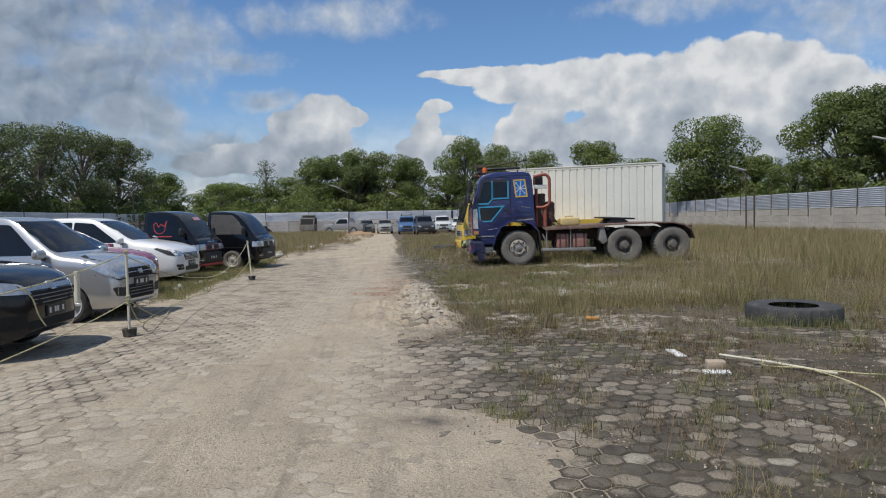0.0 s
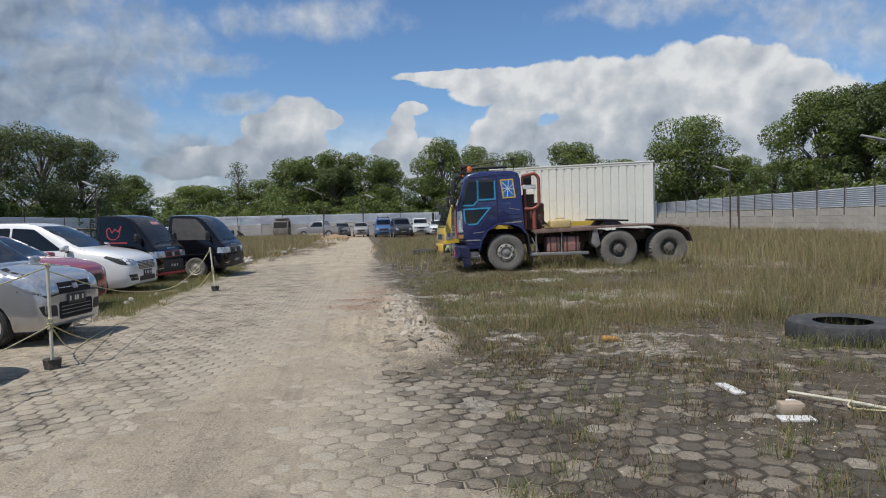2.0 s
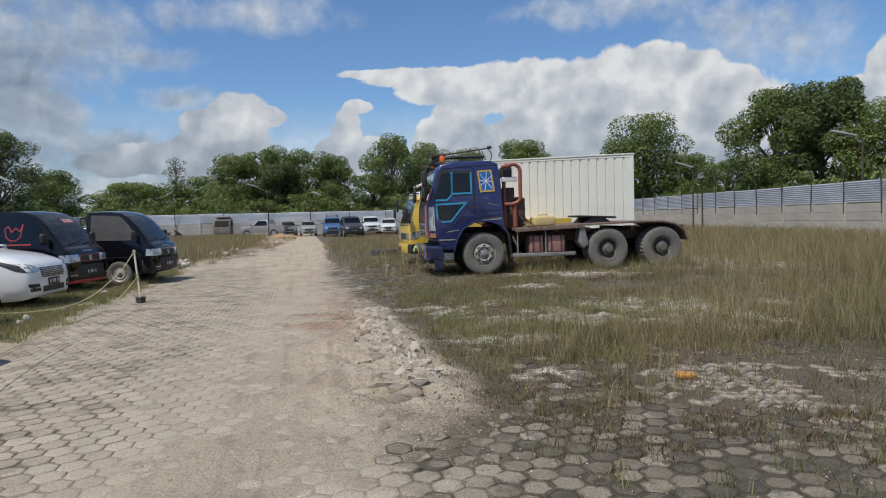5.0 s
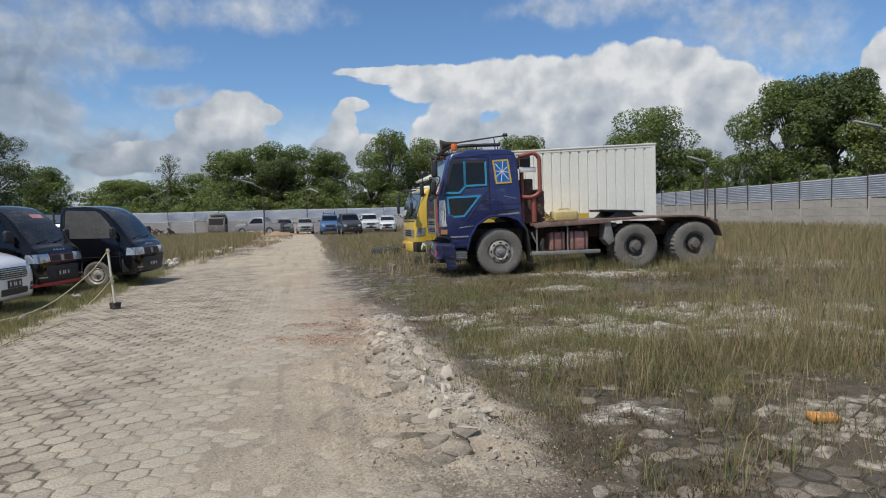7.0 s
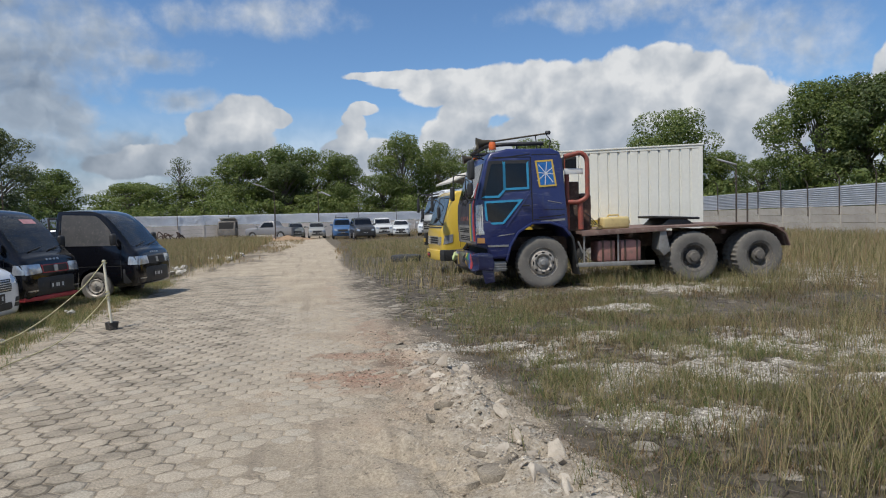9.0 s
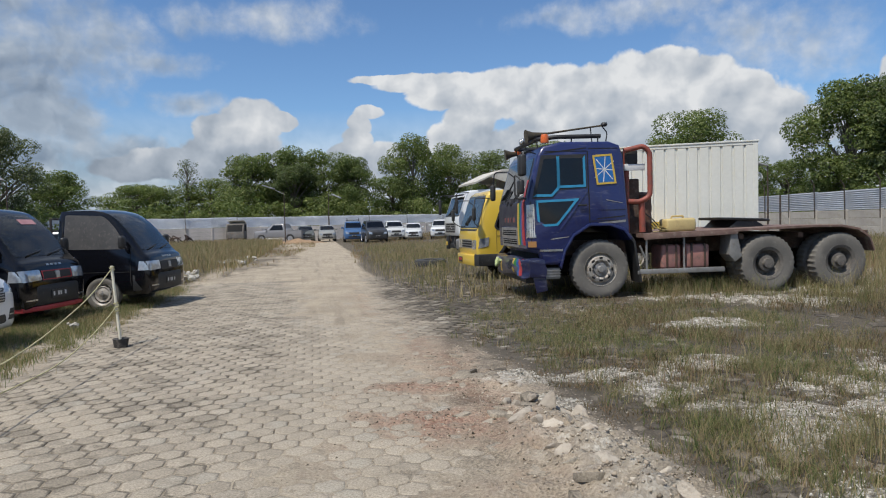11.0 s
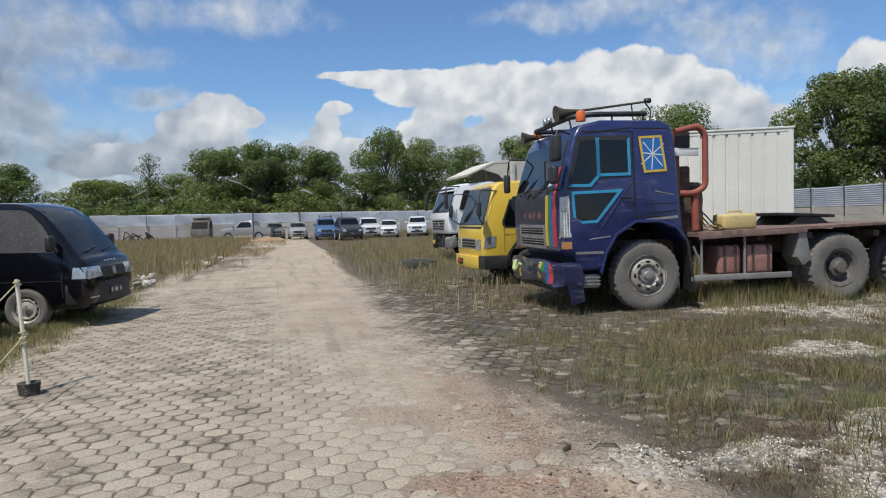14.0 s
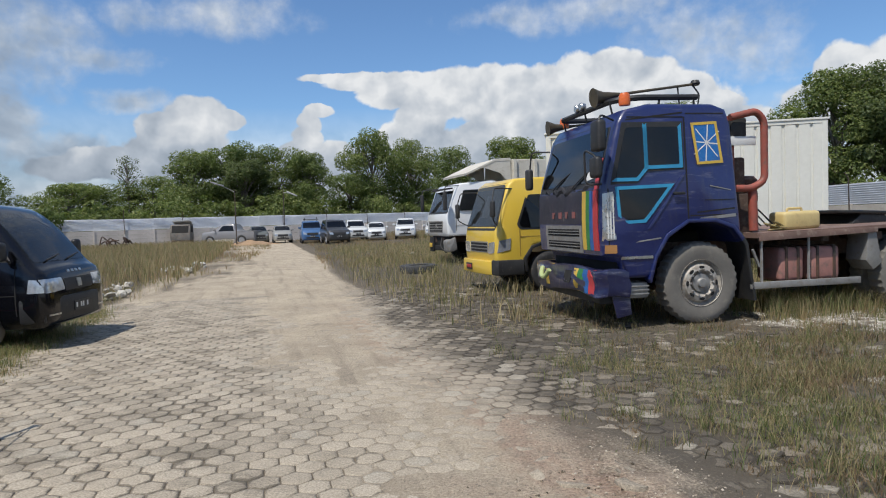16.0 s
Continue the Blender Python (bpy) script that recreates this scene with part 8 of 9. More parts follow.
def rope_post(x, y, top, lean, label):
    ob = thing("rope_post", Matrix.Translation((x, y, 0)), label, "post", "posts of the rope line")
    bm = bmesh.new()
    tube(bm, [(0, 0, .02), (lean[0] * .5, lean[1] * .5, top * .5), (lean[0], lean[1], top)], .018, 8)
    part("pole", bm, PIPE_W, ob)
    bm = bmesh.new()
    lathe(bm, [(.065, -.01), (.08, .0), (.09, .07), (.095, .11), (.075, .11), (.03, .08), (0, .08)], 14, None, "z")
    part("foot", bm, POT, ob, "dark plastic pot filled with concrete")
    bm = bmesh.new()
    for k, z in enumerate((.42, .47, .52, top - .05)):
        q = Vector((lean[0] * z / top, lean[1] * z / top, z))
        tube(bm, [q + Vector((.028 * math.cos(a), .028 * math.sin(a), .006 * a)) for a in [i * .7 for i in range(10)]], .009, 5)
    part("rope_knot", bm, ROPE, ob)
    return ob


rope_post(-3.63, 3.18, 1.17, (-.02, .02), "pale pipe post in a dark pot with yellow rope tied on")
rope_post(-6.58, 10.87, 1.02, (-.2, .16), "leaning pale pipe post with yellow rope knots")
rope_post(-.55, -5.0, 1.15, (.02, .02), "pale pipe post in a dark pot holding the rope")


def rope(pts, label, r=.0068):
    bm = bmesh.new()
    line = [Vector(p) for p in pts]
    fine = []
    for i in range(len(line) - 1):
        p0, p1, p2, p3 = line[max(i - 1, 0)], line[i], line[i + 1], line[min(i + 2, len(line) - 1)]
        for k in range(6):
            t = k / 6
            fine.append(.5 * (2 * p1 + (p2 - p0) * t + (2 * p0 - 5 * p1 + 4 * p2 - p3) * t * t + (3 * p1 - p0 - 3 * p2 + p3) * t**3))
    tube(bm, fine + [line[-1]], r, 6)
    return tagged(link_mesh("rope", bm, ROPE, None, True), label, "rope", "ropes of the rope line")


rope([(-.53, -4.98, 1.05), (-2.0, -1.2, .88), (-3.0, 1.4, .93), (-3.65, 3.20, 1.12)], "yellow plastic rope sagging between two posts")
rope([(-.55, -5.0, .50), (-2.0, -1.2, .28), (-3.0, 1.5, .34), (-3.63, 3.19, .48)], "lower yellow rope sagging between two posts")
rope([(-3.65, 3.20, 1.08), (-4.5, 5.3, .62), (-5.4, 7.7, .42), (-6.2, 9.7, .66), (-6.77, 11.01, .98)], "yellow plastic rope hanging between two posts")
rope([(-6.68, 10.95, .50), (-6.52, 10.3, .26), (-6.45, 9.6, .03), (-6.0, 8.2, .025), (-5.4, 6.6, .03), (-4.7, 5.0, .025), (-4.15, 4.0, .05), (-3.63, 3.19, .46)], "slack yellow rope lying on the paving")
rope([(-3.62, 3.2, .47), (-3.85, 3.75, .26), (-4.2, 4.5, .06), (-4.75, 5.4, .025)], "loose end of yellow rope")
rope([(-2.85, .9, .92), (-2.82, 1.0, .80), (-2.86, 1.1, .62), (-2.83, 1.15, .50)], "end of yellow rope hanging from the line")
bm = bmesh.new()
tube(bm, [(0, 0, 0), (.01, 0, .36)], .03, 8)
link_sleeve = tagged(link_mesh("pipe_sleeve", bm, PIPE_W, None, True), "short white pipe sleeve hanging on the rope", "pipe")
link_sleeve.matrix_world = pose(-3.18, 1.9, .63, 0, 0, 0)


# ---- tyres and litter ----
def lying_tyre(x, y, R, w, label, z=0.0, tilt=(0, 0)):
    bm = tyre_mesh(R, w, R * .52, 30)
    ob = link_mesh("old_tyre", bm, worn("old_tyre_rubber", (.035, .036, .037), (.06, .06, .06), 2, (.7, .9), dirt=(.13, .12, .10), dirt_amount=.35), None, True)
    ob.matrix_world = Matrix.Translation((x, y, z + w)) @ Matrix.Rotation(radians(90 + tilt[0]), 4, "X") @ Matrix.Rotation(radians(tilt[1]), 4, "Y")
    return tagged(ob, label, "tyre")


lying_tyre(5.02, 5.75, .60, .26, "large worn black tyre lying flat in the grass", -.04)
lying_tyre(-5.35, 25.4, .54, .26, "black lorry tyre lying flat beside the track", -.03)


def slab(name, x, y, z, size, turn, mat, label, cat, bev=.006, tilt=(0, 0)):
    bm = bmesh.new()
    box(bm, (-size[0] / 2, -size[1] / 2, 0), (size[0] / 2, size[1] / 2, size[2]), bev)
    ob = link_mesh(name, bm, mat, None, True)
    ob.matrix_world = pose(x, y, z, tilt[0], tilt[1], turn)
    return tagged(ob, label, cat)


TAN = worn("tan_block", (.45, .36, .27), (.38, .30, .22), 8, (.8, .95), dirt=(.25, .2, .15), dirt_amount=.3)
LITTER = worn("white_litter", (.72, .71, .68), (.6, .59, .56), 7, (.6, .8), dirt=(.4, .36, .3), dirt_amount=.25)
RUBBLE = worn("rubble_stone", (.56, .53, .47), (.38, .35, .30), 7, (.7, .9), dirt=(.25, .22, .17), dirt_amount=.4)
slab("block", 3.63, 2.58, -.005, (.17, .10, .085), 8, TAN, "tan concrete block standing on the dirty paving", "block")
slab("tile_scrap", 3.62, 2.40, 0, (.24, .12, .018), 6, LITTER, "white broken tile beside the tan block", "tile", .003)
slab("tile_scrap", 3.32, 3.18, .004, (.10, .30, .02), 22, LITTER, "white strip of board lying on the paving", "board", .003, (2, 3))
slab("plastic_scrap", 2.36, 5.30, .01, (.20, .11, .05), 12, worn("orange_plastic", (.60, .28, .06), (.45, .22, .06), 9, (.4, .6)), "crumpled orange plastic in the grass", "litter", .025, (8, 5))
slab("rag", 3.70, 2.82, .0, (.11, .06, .035), 40, LITTER, "grey and white rag by the block", "rag", .03, (5, 12))
bm = bmesh.new()
tube(bm, [(3.72, 3.00, .05), (4.1, 2.76, .05), (4.62, 2.40, .035)], .013, 8)
tagged(link_mesh("pipe", bm, PIPE_W, None, True), "white plastic pipe lying on the weedy paving", "pipe")
rope([(4.1, 2.78, .06), (4.06, 2.68, .03), (4.2, 2.62, .03), (4.4, 2.5, .05), (4.62, 2.18, .03), (4.72, 1.7, .025), (4.62, 1.2, .025), (4.7, .6, .02)], "yellow rope trailing from the fallen pipe")
rope([(4.55, 2.45, .05), (4.9, 2.42, .04), (5.5, 2.5, .03), (6.4, 2.4, .02)], "second yellow rope end in the weeds")


def lump(bm, c, r, rnd, flat=.7, fine=1):
    """One rough, broken stone."""
    q = bmesh.ops.create_icosphere(bm, subdivisions=fine, radius=1.0)
    t = Euler((rnd.uniform(0, 6), rnd.uniform(0, 6), rnd.uniform(0, 6))).to_matrix()
    sx, sy, sz = r * rnd.uniform(.7, 1.3), r * rnd.uniform(.7, 1.3), r * rnd.uniform(.5, 1.0) * flat
    o = Vector((rnd.uniform(0, 50), rnd.uniform(0, 50), 0))
    cuts = [(Vector((rnd.gauss(0, 1), rnd.gauss(0, 1), rnd.gauss(0, 1))).normalized(), rnd.uniform(.24, .62)) for _ in range(9)]
    for v in q["verts"]:
        p = v.co.normalized() * (1.0 + .30 * noise.noise(v.co * 2.2 + o) + .10 * noise.noise(v.co * 6 + o) if fine > 1 else rnd.uniform(.78, 1.15))
        if fine > 1:
            for n_, k in cuts:
                over = p.dot(n_) - k
                if over > 0:
                    p = p - n_ * over * .92
        p = t @ Vector((p.x * sx, p.y * sy, p.z * sz))
        v.co = Vector((p.x, p.y, p.z * flat)) + Vector(c)


STONE = worn("pale_stone", (.54, .475, .385), (.36, .305, .24), 5, (.8, .95), dirt=(.19, .165, .13), dirt_amount=.4, relief=.7, dist=.012, by_object=.25)
rnd = random.Random(21)
RIDGE = [(3.35, .50, .14), (3.2, .68, .12), (3.12, .36, .12), (3.0, .55, .13)]
for k in range(52):
    rs = -.7 + k * .10 + rnd.uniform(-.1, .1)
    RIDGE.append((rs, (.46 + .13 * max(-1.6, min(1.6, rnd.gauss(0, 1))) + .2 * max(0, .9 - rs) * rnd.random()), rnd.choice((.05, .06, .07, .08, .11)) if rs < 4 else rnd.uniform(.035, .07)))
for rs, rd, sr in RIDGE:
    sx, sy = to_xy(rs, rd)
    bm = bmesh.new()
    lump(bm, (0, 0, 0), sr * 1.15, rnd, .8, 3)
    ob = link_mesh("stone", bm, STONE)
    ob.matrix_world = Matrix.Translation((sx, sy, float(ground_height(np.array([sx]), np.array([sy]))[0]) - sr * .22))
    tagged(ob, "rough pale lump of broken paving on the track edge", "stone", "broken stones along the track")


def pebbles():
    """Crumbs of stone and clods strewn on the track, the gravel patches and the edge."""
    rng = np.random.default_rng(44)
    a = [scatter(rng, 9500, -7, 14, -4.6, .9), scatter(rng, 24000, -3.4, 8, -.2, 1.5), scatter(rng, 150000, .5, 11.5, .6, 10.5), scatter(rng, 5000, 2, 6, -1.3, .6), scatter(rng, 30000, -7.5, .6, .4, 7)]
    kind = np.repeat(np.arange(5), [9500, 24000, 150000, 5000, 30000])
    s, d, x, y = (np.concatenate([q[i] for q in a]) for i in range(4))
    m = masks(x, y)
    clay, gravel, berm = m[3], m[4], m[7]
    k = rng.random(len(x))
    ok = k < np.select([kind == 0, kind == 1, kind == 2, kind == 3], [.30, berm * 1.0, np.minimum(1, gravel * 1.6), clay * .9], .6 * step(.40, .62, fbm(x * 2.2, y * 2.2, 97)))
    x, y, gravel, berm, clay, kind = x[ok], y[ok], gravel[ok], berm[ok], clay[ok], kind[ok]
    n = len(x)
    r = rng.uniform(.004, .010, n) * (1 - .15 * (kind == 0) + .25 * (kind == 2) - .1 * (kind == 1) + .1 * (kind == 4)) * (1 + 1.6 * berm * rng.random(n) ** 4)
    z = ground_height(x, y) + r * .25
    base = np.array([(1, 0, 0), (-1, 0, 0), (0, 1, 0), (0, -1, 0), (0, 0, 1), (0, 0, -1)], float)
    tri = np.array([(0, 2, 4), (2, 1, 4), (1, 3, 4), (3, 0, 4), (2, 0, 5), (1, 2, 5), (3, 1, 5), (0, 3, 5)])
    v = base[None] * rng.uniform(.45, 1.5, (n, 6, 1)) * r[:, None, None] + rng.uniform(-.35, .35, (n, 6, 3)) * r[:, None, None]
    t = rng.uniform(0, 6.28, n)
    c, s_ = np.cos(t)[:, None], np.sin(t)[:, None]
    V = np.stack([v[:, :, 0] * c - v[:, :, 1] * s_ + x[:, None], v[:, :, 0] * s_ + v[:, :, 1] * c + y[:, None], v[:, :, 2] * .7 + z[:, None]], 2)
    tones = (("pebbles", kind < 2, ((.17, .14, .10), (.34, .28, .21), (.44, .375, .29), (.56, .49, .39)), "loose pale pebbles and clods on the ground"),
             ("crumbs", kind > 2, ((.05, .038, .024), (.15, .115, .075), (.34, .27, .20), (.56, .49, .39)), "dark clods and pale crumbs on the dirty paving"),
             ("white_gravel", kind == 2, ((.19, .17, .13), (.40, .36, .29), (.56, .52, .44), (.70, .66, .58)), "loose white gravel strewn in the grass"))
    for name, pick, cols, label in tones:
        mat, g, bsdf = material(name)
        isl = g.node("ShaderNodeNewGeometry").outputs["Random Per Island"]
        g.plug(bsdf.inputs["Base Color"], g.ramp(isl, list(zip((0.0, 0.35, 0.75, 1.0), cols))))
        bsdf.inputs["Roughness"].default_value = .9
        W = V[pick]
        F = (np.arange(len(W))[:, None, None] * 6 + tri[None]).ravel()
        tagged(new(name, mesh_arrays(name, W.reshape(-1, 3), F, np.full(len(W) * 8, 3), [mat])), label, "pebbles", kind="stuff")


pebbles()

# rubble heaps in the grass on the far side of the cars, and a heap of orange sand
for k, (hx, hy) in enumerate([(-14.3, 28.4), (-15.2, 29.2), (-13.6, 27.6), (-14.6, 30.6), (-16.3, 28.2), (-12.2, 21.0), (-11.6, 20.2), (-12.6, 22.3), (-8.3, 12.1), (-7.1, 9.4), (-6.85, 8.3), (-6.9, 35.0), (-7.4, 35.4)]):
    bm = bmesh.new()
    for i in range(9 if k < 8 else 3):
        lump(bm, (rnd.uniform(-.5, .5) * (1 if k < 8 else .3), rnd.uniform(-.4, .4) * (1 if k < 8 else .3), rnd.uniform(0, .12)), rnd.uniform(.05, .15) * (1 if k < 8 else .5), rnd, .8)
    ob = link_mesh("rubble", bm, RUBBLE)
    ob.matrix_world = Matrix.Translation((hx, hy, 0.02))
    tagged(ob, "small heap of white rubble in the grass", "rubble", "rubble heaps")


def sand_heap(x, y, rx, ry, h, turn):
    bm = bmesh.new()
    bmesh.ops.create_grid(bm, x_segments=36, y_segments=24, size=1.0)
    for v in bm.verts:
        q = math.hypot(v.co.x, v.co.y)
        z = max(0.0, 1 - q) ** 1.2 * h * (1 + .5 * noise.noise(Vector((v.co.x * 3, v.co.y * 3, 1))))
        v.co = Vector((v.co.x * rx, v.co.y * ry, z - .03))
    ob = link_mesh("sand_heap", bm, worn("orange_sand", (.38, .25, .145), (.30, .20, .12), 2, (.9, 1), grain=20, relief=.4, dist=.03), None, True)
    ob.matrix_world = pose(x, y, 0, 0, 0, turn)
    return tagged(ob, "low heap of orange sand at the track's end", "sand heap")


sand_heap(-23.6, 58.6, 2.8, 1.5, .45, 20)
slab("concrete_block", -26.0, 58.8, 0, (1.6, .5, .5), 15, concrete, "pale concrete block in the far grass", "block", .03)


# scrap frames by the left wall
def scrap_bikes():
    for k, (bx, by) in enumerate([(-33.5, 54.5), (-32.4, 55.3)]):
        ob = thing("scrap_metal", pose(bx, by, 0, 0, 0, 30 + 40 * k), "rusty tangle of scrap metal frames in the grass", "scrap metal", "scrap by the wall")
        for i in range(5):
            b = bmesh.new()
            tube(b, arc_pts([(rnd.uniform(-.9, .9), rnd.uniform(-.3, .3), 0), (rnd.uniform(-.5, .5), 0, rnd.uniform(.7, 1.2)), (rnd.uniform(-.9, .9), rnd.uniform(-.3, .3), rnd.uniform(.2, .8))], .2), .05, 6)
            part("bar", b, CHASSIS, ob)


scrap_bikes()

# ---- paving stones ----
HEX, HEX_TURN = 0.182, 30.0


def paver_material():
    m, g, bsdf = material("paver")
    info, geo = g.node("ShaderNodeObjectInfo").outputs["Random"], g.node("ShaderNodeNewGeometry")
    r = g.math("FRACT", g.math("ADD", info, geo.outputs["Random Per Island"]))
    r2 = g.math("FRACT", g.math("MULTIPLY", r, 17.3))
    rim = g.node("ShaderNodeAttribute", attribute_name="rim").outputs["Fac"]
    pos = geo.outputs["Position"]
    d = g.node("ShaderNodeVectorMath", {0: pos, 1: (0.933, 0.36, 0)}, operation="DOT_PRODUCT").outputs["Value"]
    d = g.math("SUBTRACT", d, -0.4665 + 1.8)
    fine = g.ramp(g.noise(pos, 70.0, 5.0, 0.7), [(0.36, 0.0), (0.64, 1.0)])
    mid, big = g.noise(pos, 8.0, 6.0, 0.65), g.noise(pos, 0.8, 4.0, 0.6)
    blot = g.noise(g.node("ShaderNodeVectorMath", {0: pos, 1: (31.0, 7.0, 0)}, operation="ADD").outputs[0], 2.1, 6.0, 0.68)
    side = g.math("ADD", d, g.math("MULTIPLY", g.math("SUBTRACT", big, 0.5), 2.4))
    right = g.node("ShaderNodeMapRange", {0: side, 1: -0.5, 2: 0.7, 3: 0.0, 4: 1.0}).outputs[0]
    col = g.mix(r, (0.25, 0.215, 0.165), (0.46, 0.40, 0.315))
    col = g.mix(right, col, g.mix(g.math("POWER", r, 1.6), (0.042, 0.034, 0.025), (0.25, 0.212, 0.16)))
    # dust trodden over the faces, most of all along the wheel band
    along = g.math("SUBTRACT", g.node("ShaderNodeVectorMath", {0: pos, 1: (-0.36, 0.933, 0)}, operation="DOT_PRODUCT").outputs["Value"], 4.845)
    cen = g.node("ShaderNodeMapRange", {0: along, 1: -7.0, 2: 6.0, 3: -1.2, 4: -0.45}).outputs[0]
    away = g.math("ABSOLUTE", g.math("ADD", g.math("SUBTRACT", d, cen), g.math("MULTIPLY", g.math("SUBTRACT", big, 0.5), 1.6)))
    track = g.node("ShaderNodeMapRange", {0: away, 1: 0.35, 2: 1.5, 3: 1.0, 4: 0.0}, interpolation_type="SMOOTHSTEP").outputs[0]
    dust = g.math("MULTIPLY", g.ramp(g.math("ADD", g.math("MULTIPLY", mid, 0.7), g.math("MULTIPLY", big, 0.45)), [(0.40, 0.0), (0.68, 1.0)]),
                  g.node("ShaderNodeMapRange", {0: side, 1: -0.6, 2: 1.0, 3: 0.75, 4: 0.18}).outputs[0])
    dust = g.math("MAXIMUM", dust, g.math("MULTIPLY", track, g.ramp(mid, [(0.30, 0.35), (0.60, 0.9)])))
    col = g.mix(dust, col, (0.44, 0.375, 0.285))
    # black stains and moss: broad patches, and creeping in from the joints
    stain = g.ramp(blot, [(0.51, 0.0), (0.58, 1.0)])
    col = g.mix(g.math("MULTIPLY", stain, g.math("SUBTRACT", g.node("ShaderNodeMapRange", {0: side, 1: -1.6, 2: 0.6, 3: 0.34, 4: 0.62}).outputs[0], g.math("MULTIPLY", track, 0.35))), col, (0.075, 0.062, 0.042))
    creep = g.math("ADD", g.math("MULTIPLY", rim, 0.72), g.math("MULTIPLY", g.math("SUBTRACT", mid, 0.5), 2.4))
    creep = g.math("ADD", creep, g.math("MULTIPLY", g.math("SUBTRACT", blot, 0.5), 1.6))
    creep = g.math("ADD", creep, g.math("MULTIPLY", g.math("SUBTRACT", r2, 0.5), 0.6))
    creep = g.math("ADD", creep, g.math("MULTIPLY", right, 0.26))
    creep = g.math("SUBTRACT", creep, g.math("MULTIPLY", track, 0.38))
    col = g.mix(g.math("MULTIPLY", g.ramp(creep, [(0.48, 0.0), (0.78, 1.0)]), g.node("ShaderNodeMapRange", {0: right, 1: 0.0, 2: 1.0, 3: 0.58, 4: 0.86}).outputs[0]), col, (0.043, 0.034, 0.023))
    odd = g.math("MULTIPLY", g.ramp(r2, [(0.915, 0.0), (0.93, 1.0)]), g.ramp(mid, [(0.35, 0.0), (0.55, 0.75)]))
    col = g.mix(odd, col, (0.40, 0.36, 0.29))
    col = g.mix(0.8, col, g.mix(fine, (0.45, 0.44, 0.42), (1.16, 1.16, 1.16)), "MULTIPLY")
    g.plug(bsdf.inputs["Base Color"], col)
    bsdf.inputs["Roughness"].default_value = 0.88
    bump(g, bsdf, g.math("ADD", g.math("MULTIPLY", fine, 0.35), mid), 0.6, 0.006)
    return m


def hex_shape(f, h=0.05):
    """Corners of one stone, round the origin, its top at zero: rims at the foot, at the edge, on the face, and inside it."""
    a = np.arange(6) * math.pi / 3
    R = f / math.sqrt(3)
    ring = np.stack([np.cos(a), np.sin(a)], 1)
    co = np.concatenate([np.c_[ring * R, np.full(6, -h)], np.c_[ring * R, np.full(6, -.004)], np.c_[ring * (R - .004), np.zeros(6)], np.c_[ring * (R * .66), np.full(6, .0008)]])
    faces = []
    for k in range(6):
        q = (k + 1) % 6
        faces += [(k, q, q + 6, k + 6), (k + 6, q + 6, q + 12, k + 12), (k + 12, q + 12, q + 18, k + 18)]
    faces.append(tuple(range(18, 24)))
    return co, faces


RIM = np.repeat([0.4, 0.75, 1.0, 0.0], 6).astype(np.float32)


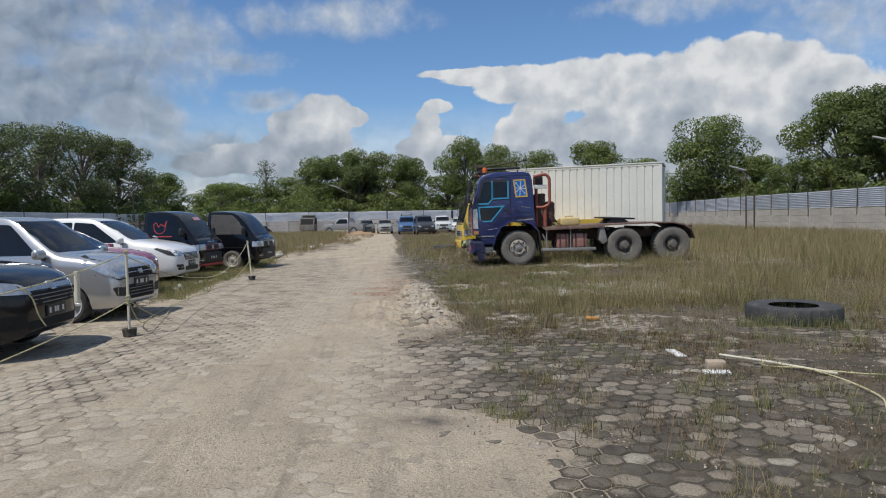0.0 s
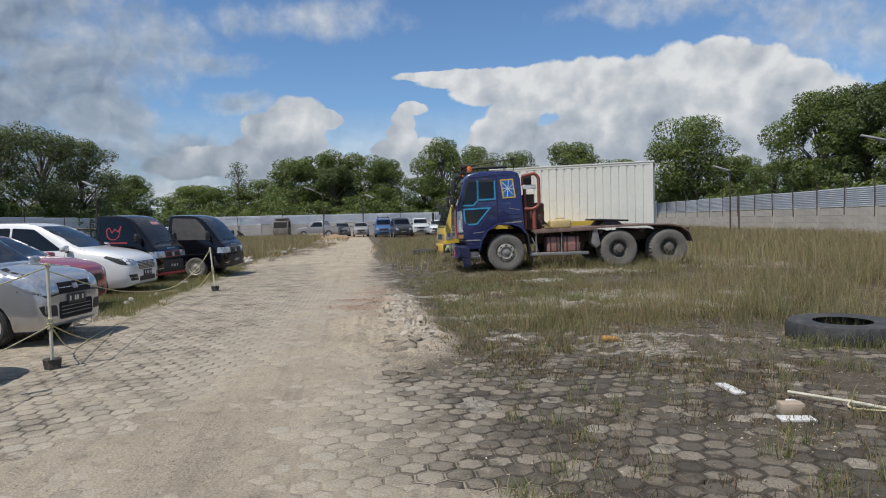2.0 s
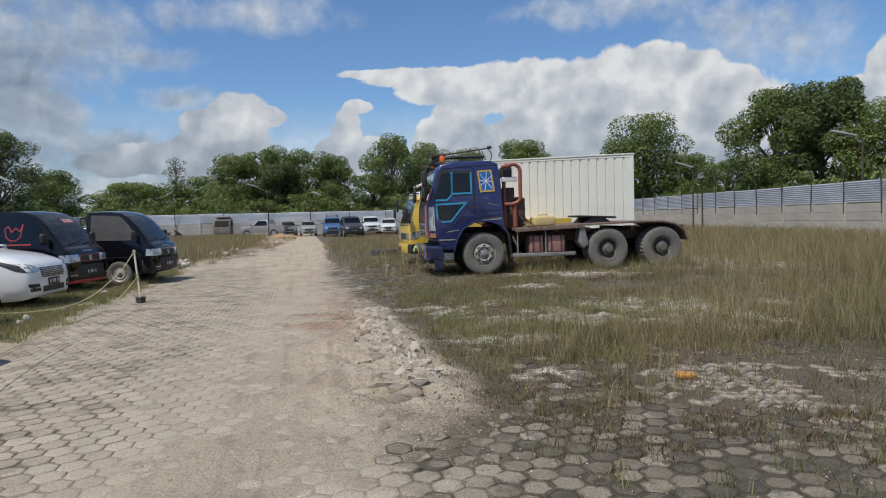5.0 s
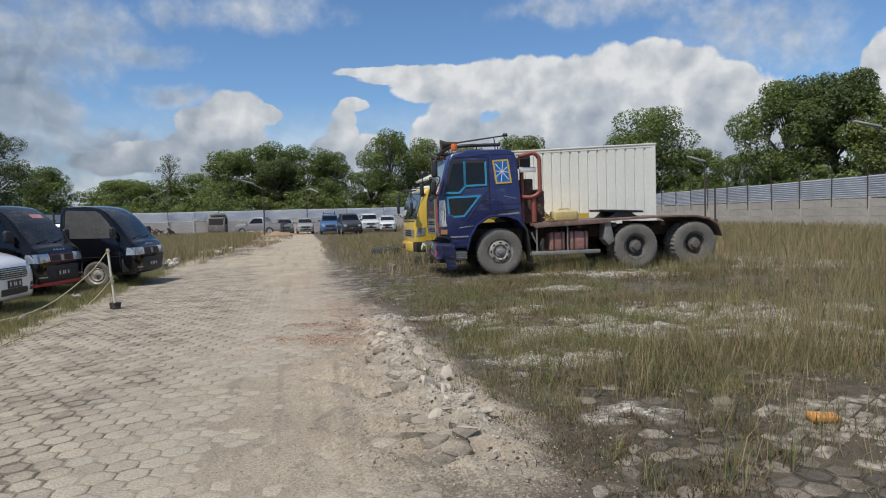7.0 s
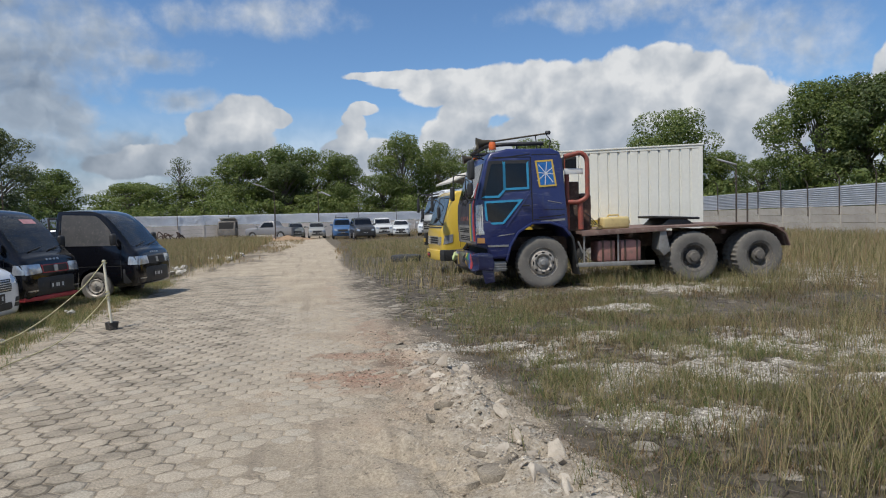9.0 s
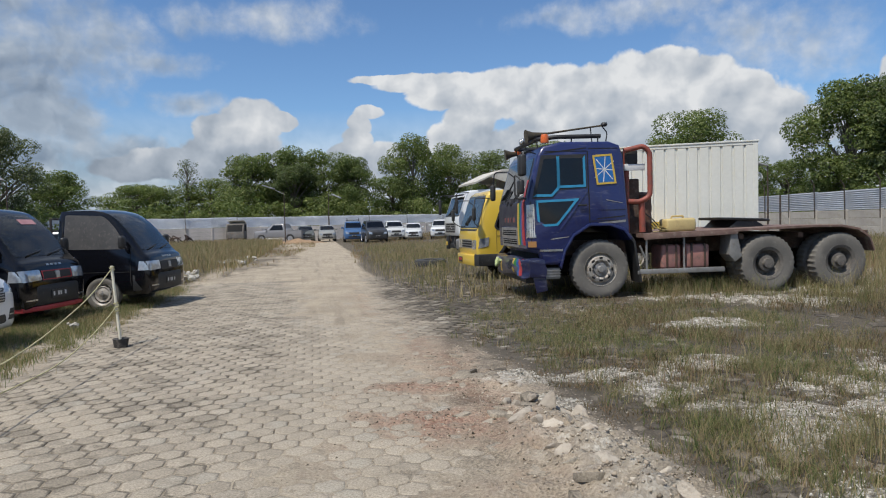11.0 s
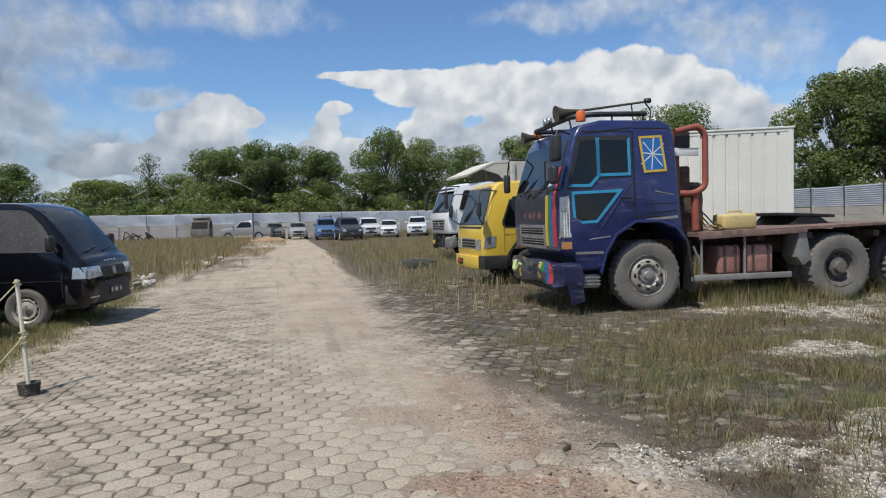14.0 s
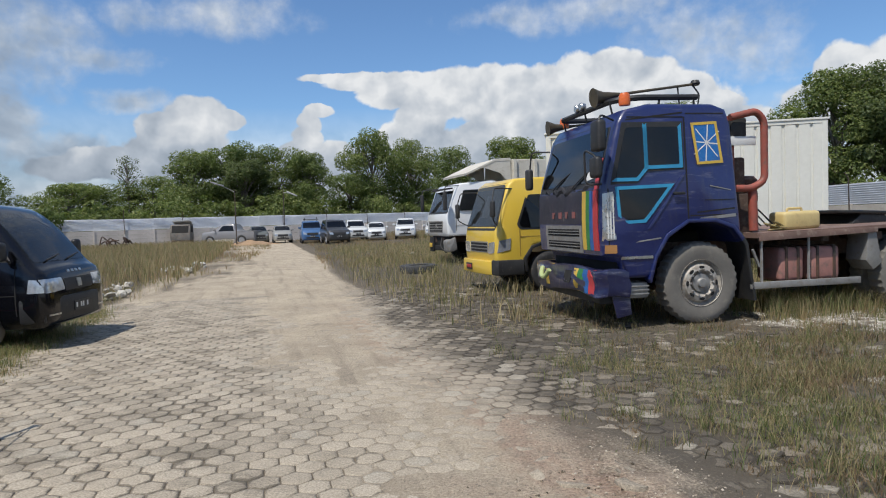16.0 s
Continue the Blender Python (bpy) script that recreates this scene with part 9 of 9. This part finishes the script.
def lay_paving():
    mat = paver_material()
    co, faces = hex_shape(HEX - .009)
    rng = np.random.default_rng(77)
    rows, cols = [], []
    turn = math.atan2(ROAD_R[1], ROAD_R[0]) + radians(HEX_TURN)
    c, s_ = math.cos(turn), math.sin(turn)
    px, py = HEX * math.sqrt(3) / 2, HEX
    pts = []
    for i in range(-130, 130):
        for j in range(-120, 175):
            u, v = i * px, (j + .5 * (i % 2)) * py
            pts.append((u * c - v * s_ - .5, u * s_ + v * c + 5.0))
    P = np.array(pts)
    s, d = to_sd(P[:, 0], P[:, 1])
    g = ground_height(P[:, 0], P[:, 1])
    yes = (s > -8.6) & (s < 17) & (d > -6.2) & (d < 13 - .45 * np.clip(s, -8, 20)) & ((g < .014) | (np.abs(d - .48) < .55) & (s > -3) & (s < 7)) & ~in_brick_patch(P[:, 0], P[:, 1], .10)
    P, s, d, g = P[yes], s[yes], d[yes], g[yes]
    n = len(P)
    wild = np.clip((d - .3) * .8, 0.3, 1)
    heave = np.exp(-((d - .30) / .38) ** 2) * step(-3.4, -.6, s) * (1 - step(4.6, 7.0, s))
    heave *= step(.42, .60, fbm(P[:, 0] * 1.7, P[:, 1] * 1.7, 61))
    tilt = rng.normal(0, .014, (n, 2)) * (wild + 2.6 * step(.6, 1.2, d) * step(-2.2, -.4, s))[:, None] + rng.normal(0, .26, (n, 2)) * heave[:, None]
    dz = rng.normal(-.0005, .0022, n) * wild + rng.normal(0, .006, n) * step(.9, 1.6, d) * step(-1.5, .3, s) + heave * (np.maximum(g, 0) + rng.uniform(-.03, .025, n))
    ang = rng.normal(0, .02, n) + rng.integers(0, 6, n) * math.pi / 3 + turn
    # the stretch that the camera passes nearest: stones of their own
    near = (d > -3.1) & (d < .35) & (s > 3.6) & (s < 6.4)
    pavement = tagged(new("pavement"), "worn hexagonal concrete paving half buried in sand", "pavement", kind="structure")
    me = mesh_arrays("paver", co, np.concatenate([np.array(f) for f in faces]), [len(f) for f in faces], [mat])
    me.attributes.new("rim", "FLOAT", "POINT").data.foreach_set("value", RIM)
    count = 0
    rest = np.ones(n, bool)
    for k in np.nonzero(near)[0]:
        if count >= 300:
            break
        ob = new("paver", me)
        ob.parent = pavement
        ob.matrix_local = Matrix.Translation((P[k, 0], P[k, 1], dz[k])) @ Euler((tilt[k, 0], tilt[k, 1], ang[k])).to_matrix().to_4x4()
        rest[k] = False
        count += 1
    P, tilt, dz, ang = P[rest], tilt[rest], dz[rest], ang[rest]
    n = len(P)
    ca, sa = np.cos(ang)[:, None], np.sin(ang)[:, None]
    X, Y = co[None, :, 0] * ca - co[None, :, 1] * sa, co[None, :, 0] * sa + co[None, :, 1] * ca
    Z = co[None, :, 2] + dz[:, None] + X * tilt[:, :1] + Y * tilt[:, 1:]
    V = np.stack([X + P[:, :1], Y + P[:, 1:], Z], 2).reshape(-1, 3)
    flat = np.concatenate([np.array(f) for f in faces])
    F = (np.arange(n)[:, None] * 24 + flat[None, :]).ravel()
    me = mesh_arrays("paver_field", V, F, np.tile([len(f) for f in faces], n), [mat])
    me.attributes.new("rim", "FLOAT", "POINT").data.foreach_set("value", np.tile(RIM, n))
    ob = new("paver_field", me)
    ob.parent = pavement
    tagged(ob, kind="stuff")


lay_paving()


def lay_bricks():
    """A corner of small rectangular bricks in herringbone, heaved and partly overgrown."""
    m = worn("grey_brick", (.34, .30, .245), (.22, .19, .15), 5, (.8, .95), dirt=(.075, .06, .04), dirt_amount=.6, relief=.4, dist=.006, by_object=.22)
    bm = bmesh.new()
    box(bm, (-.097, -.047, -.05), (.097, .047, 0), .006, seg=1)
    me = mesh_of(bm, "brick", [m])
    pavement = bpy.data.objects["pavement"]
    rng = np.random.default_rng(12)
    B, turn = .104, radians(52)
    c, s_ = math.cos(turn), math.sin(turn)
    for i in range(-16, 17):
        for j in range(-16, 17):
            k = (i - j) % 4
            if k not in (0, 3):
                continue
            # each stone covers two cells: k = 0 lies along u, k = 3 along v
            u, v, a = ((i + 1) * B, (j + .5) * B, 0.0) if k == 0 else ((i + .5) * B, (j + 1) * B, math.pi / 2)
            x, y = 2.95 + u * c - v * s_, 5.2 + u * s_ + v * c
            if not in_brick_patch(x, y) or fbm(np.array([x * 2.1]), np.array([y * 2.1]), 121)[0] + rng.uniform(-.08, .08) > .56:
                continue
            ob = new("brick", me)
            ob.parent = pavement
            z = max(.006, float(ground_height(np.array([x]), np.array([y]))[0]) + .010) + rng.normal(0, .004)
            ob.matrix_local = Matrix.Translation((x, y, z)) @ Euler((rng.normal(0, .03), rng.normal(0, .03), turn + a + rng.normal(0, .03))).to_matrix().to_4x4()


lay_bricks()
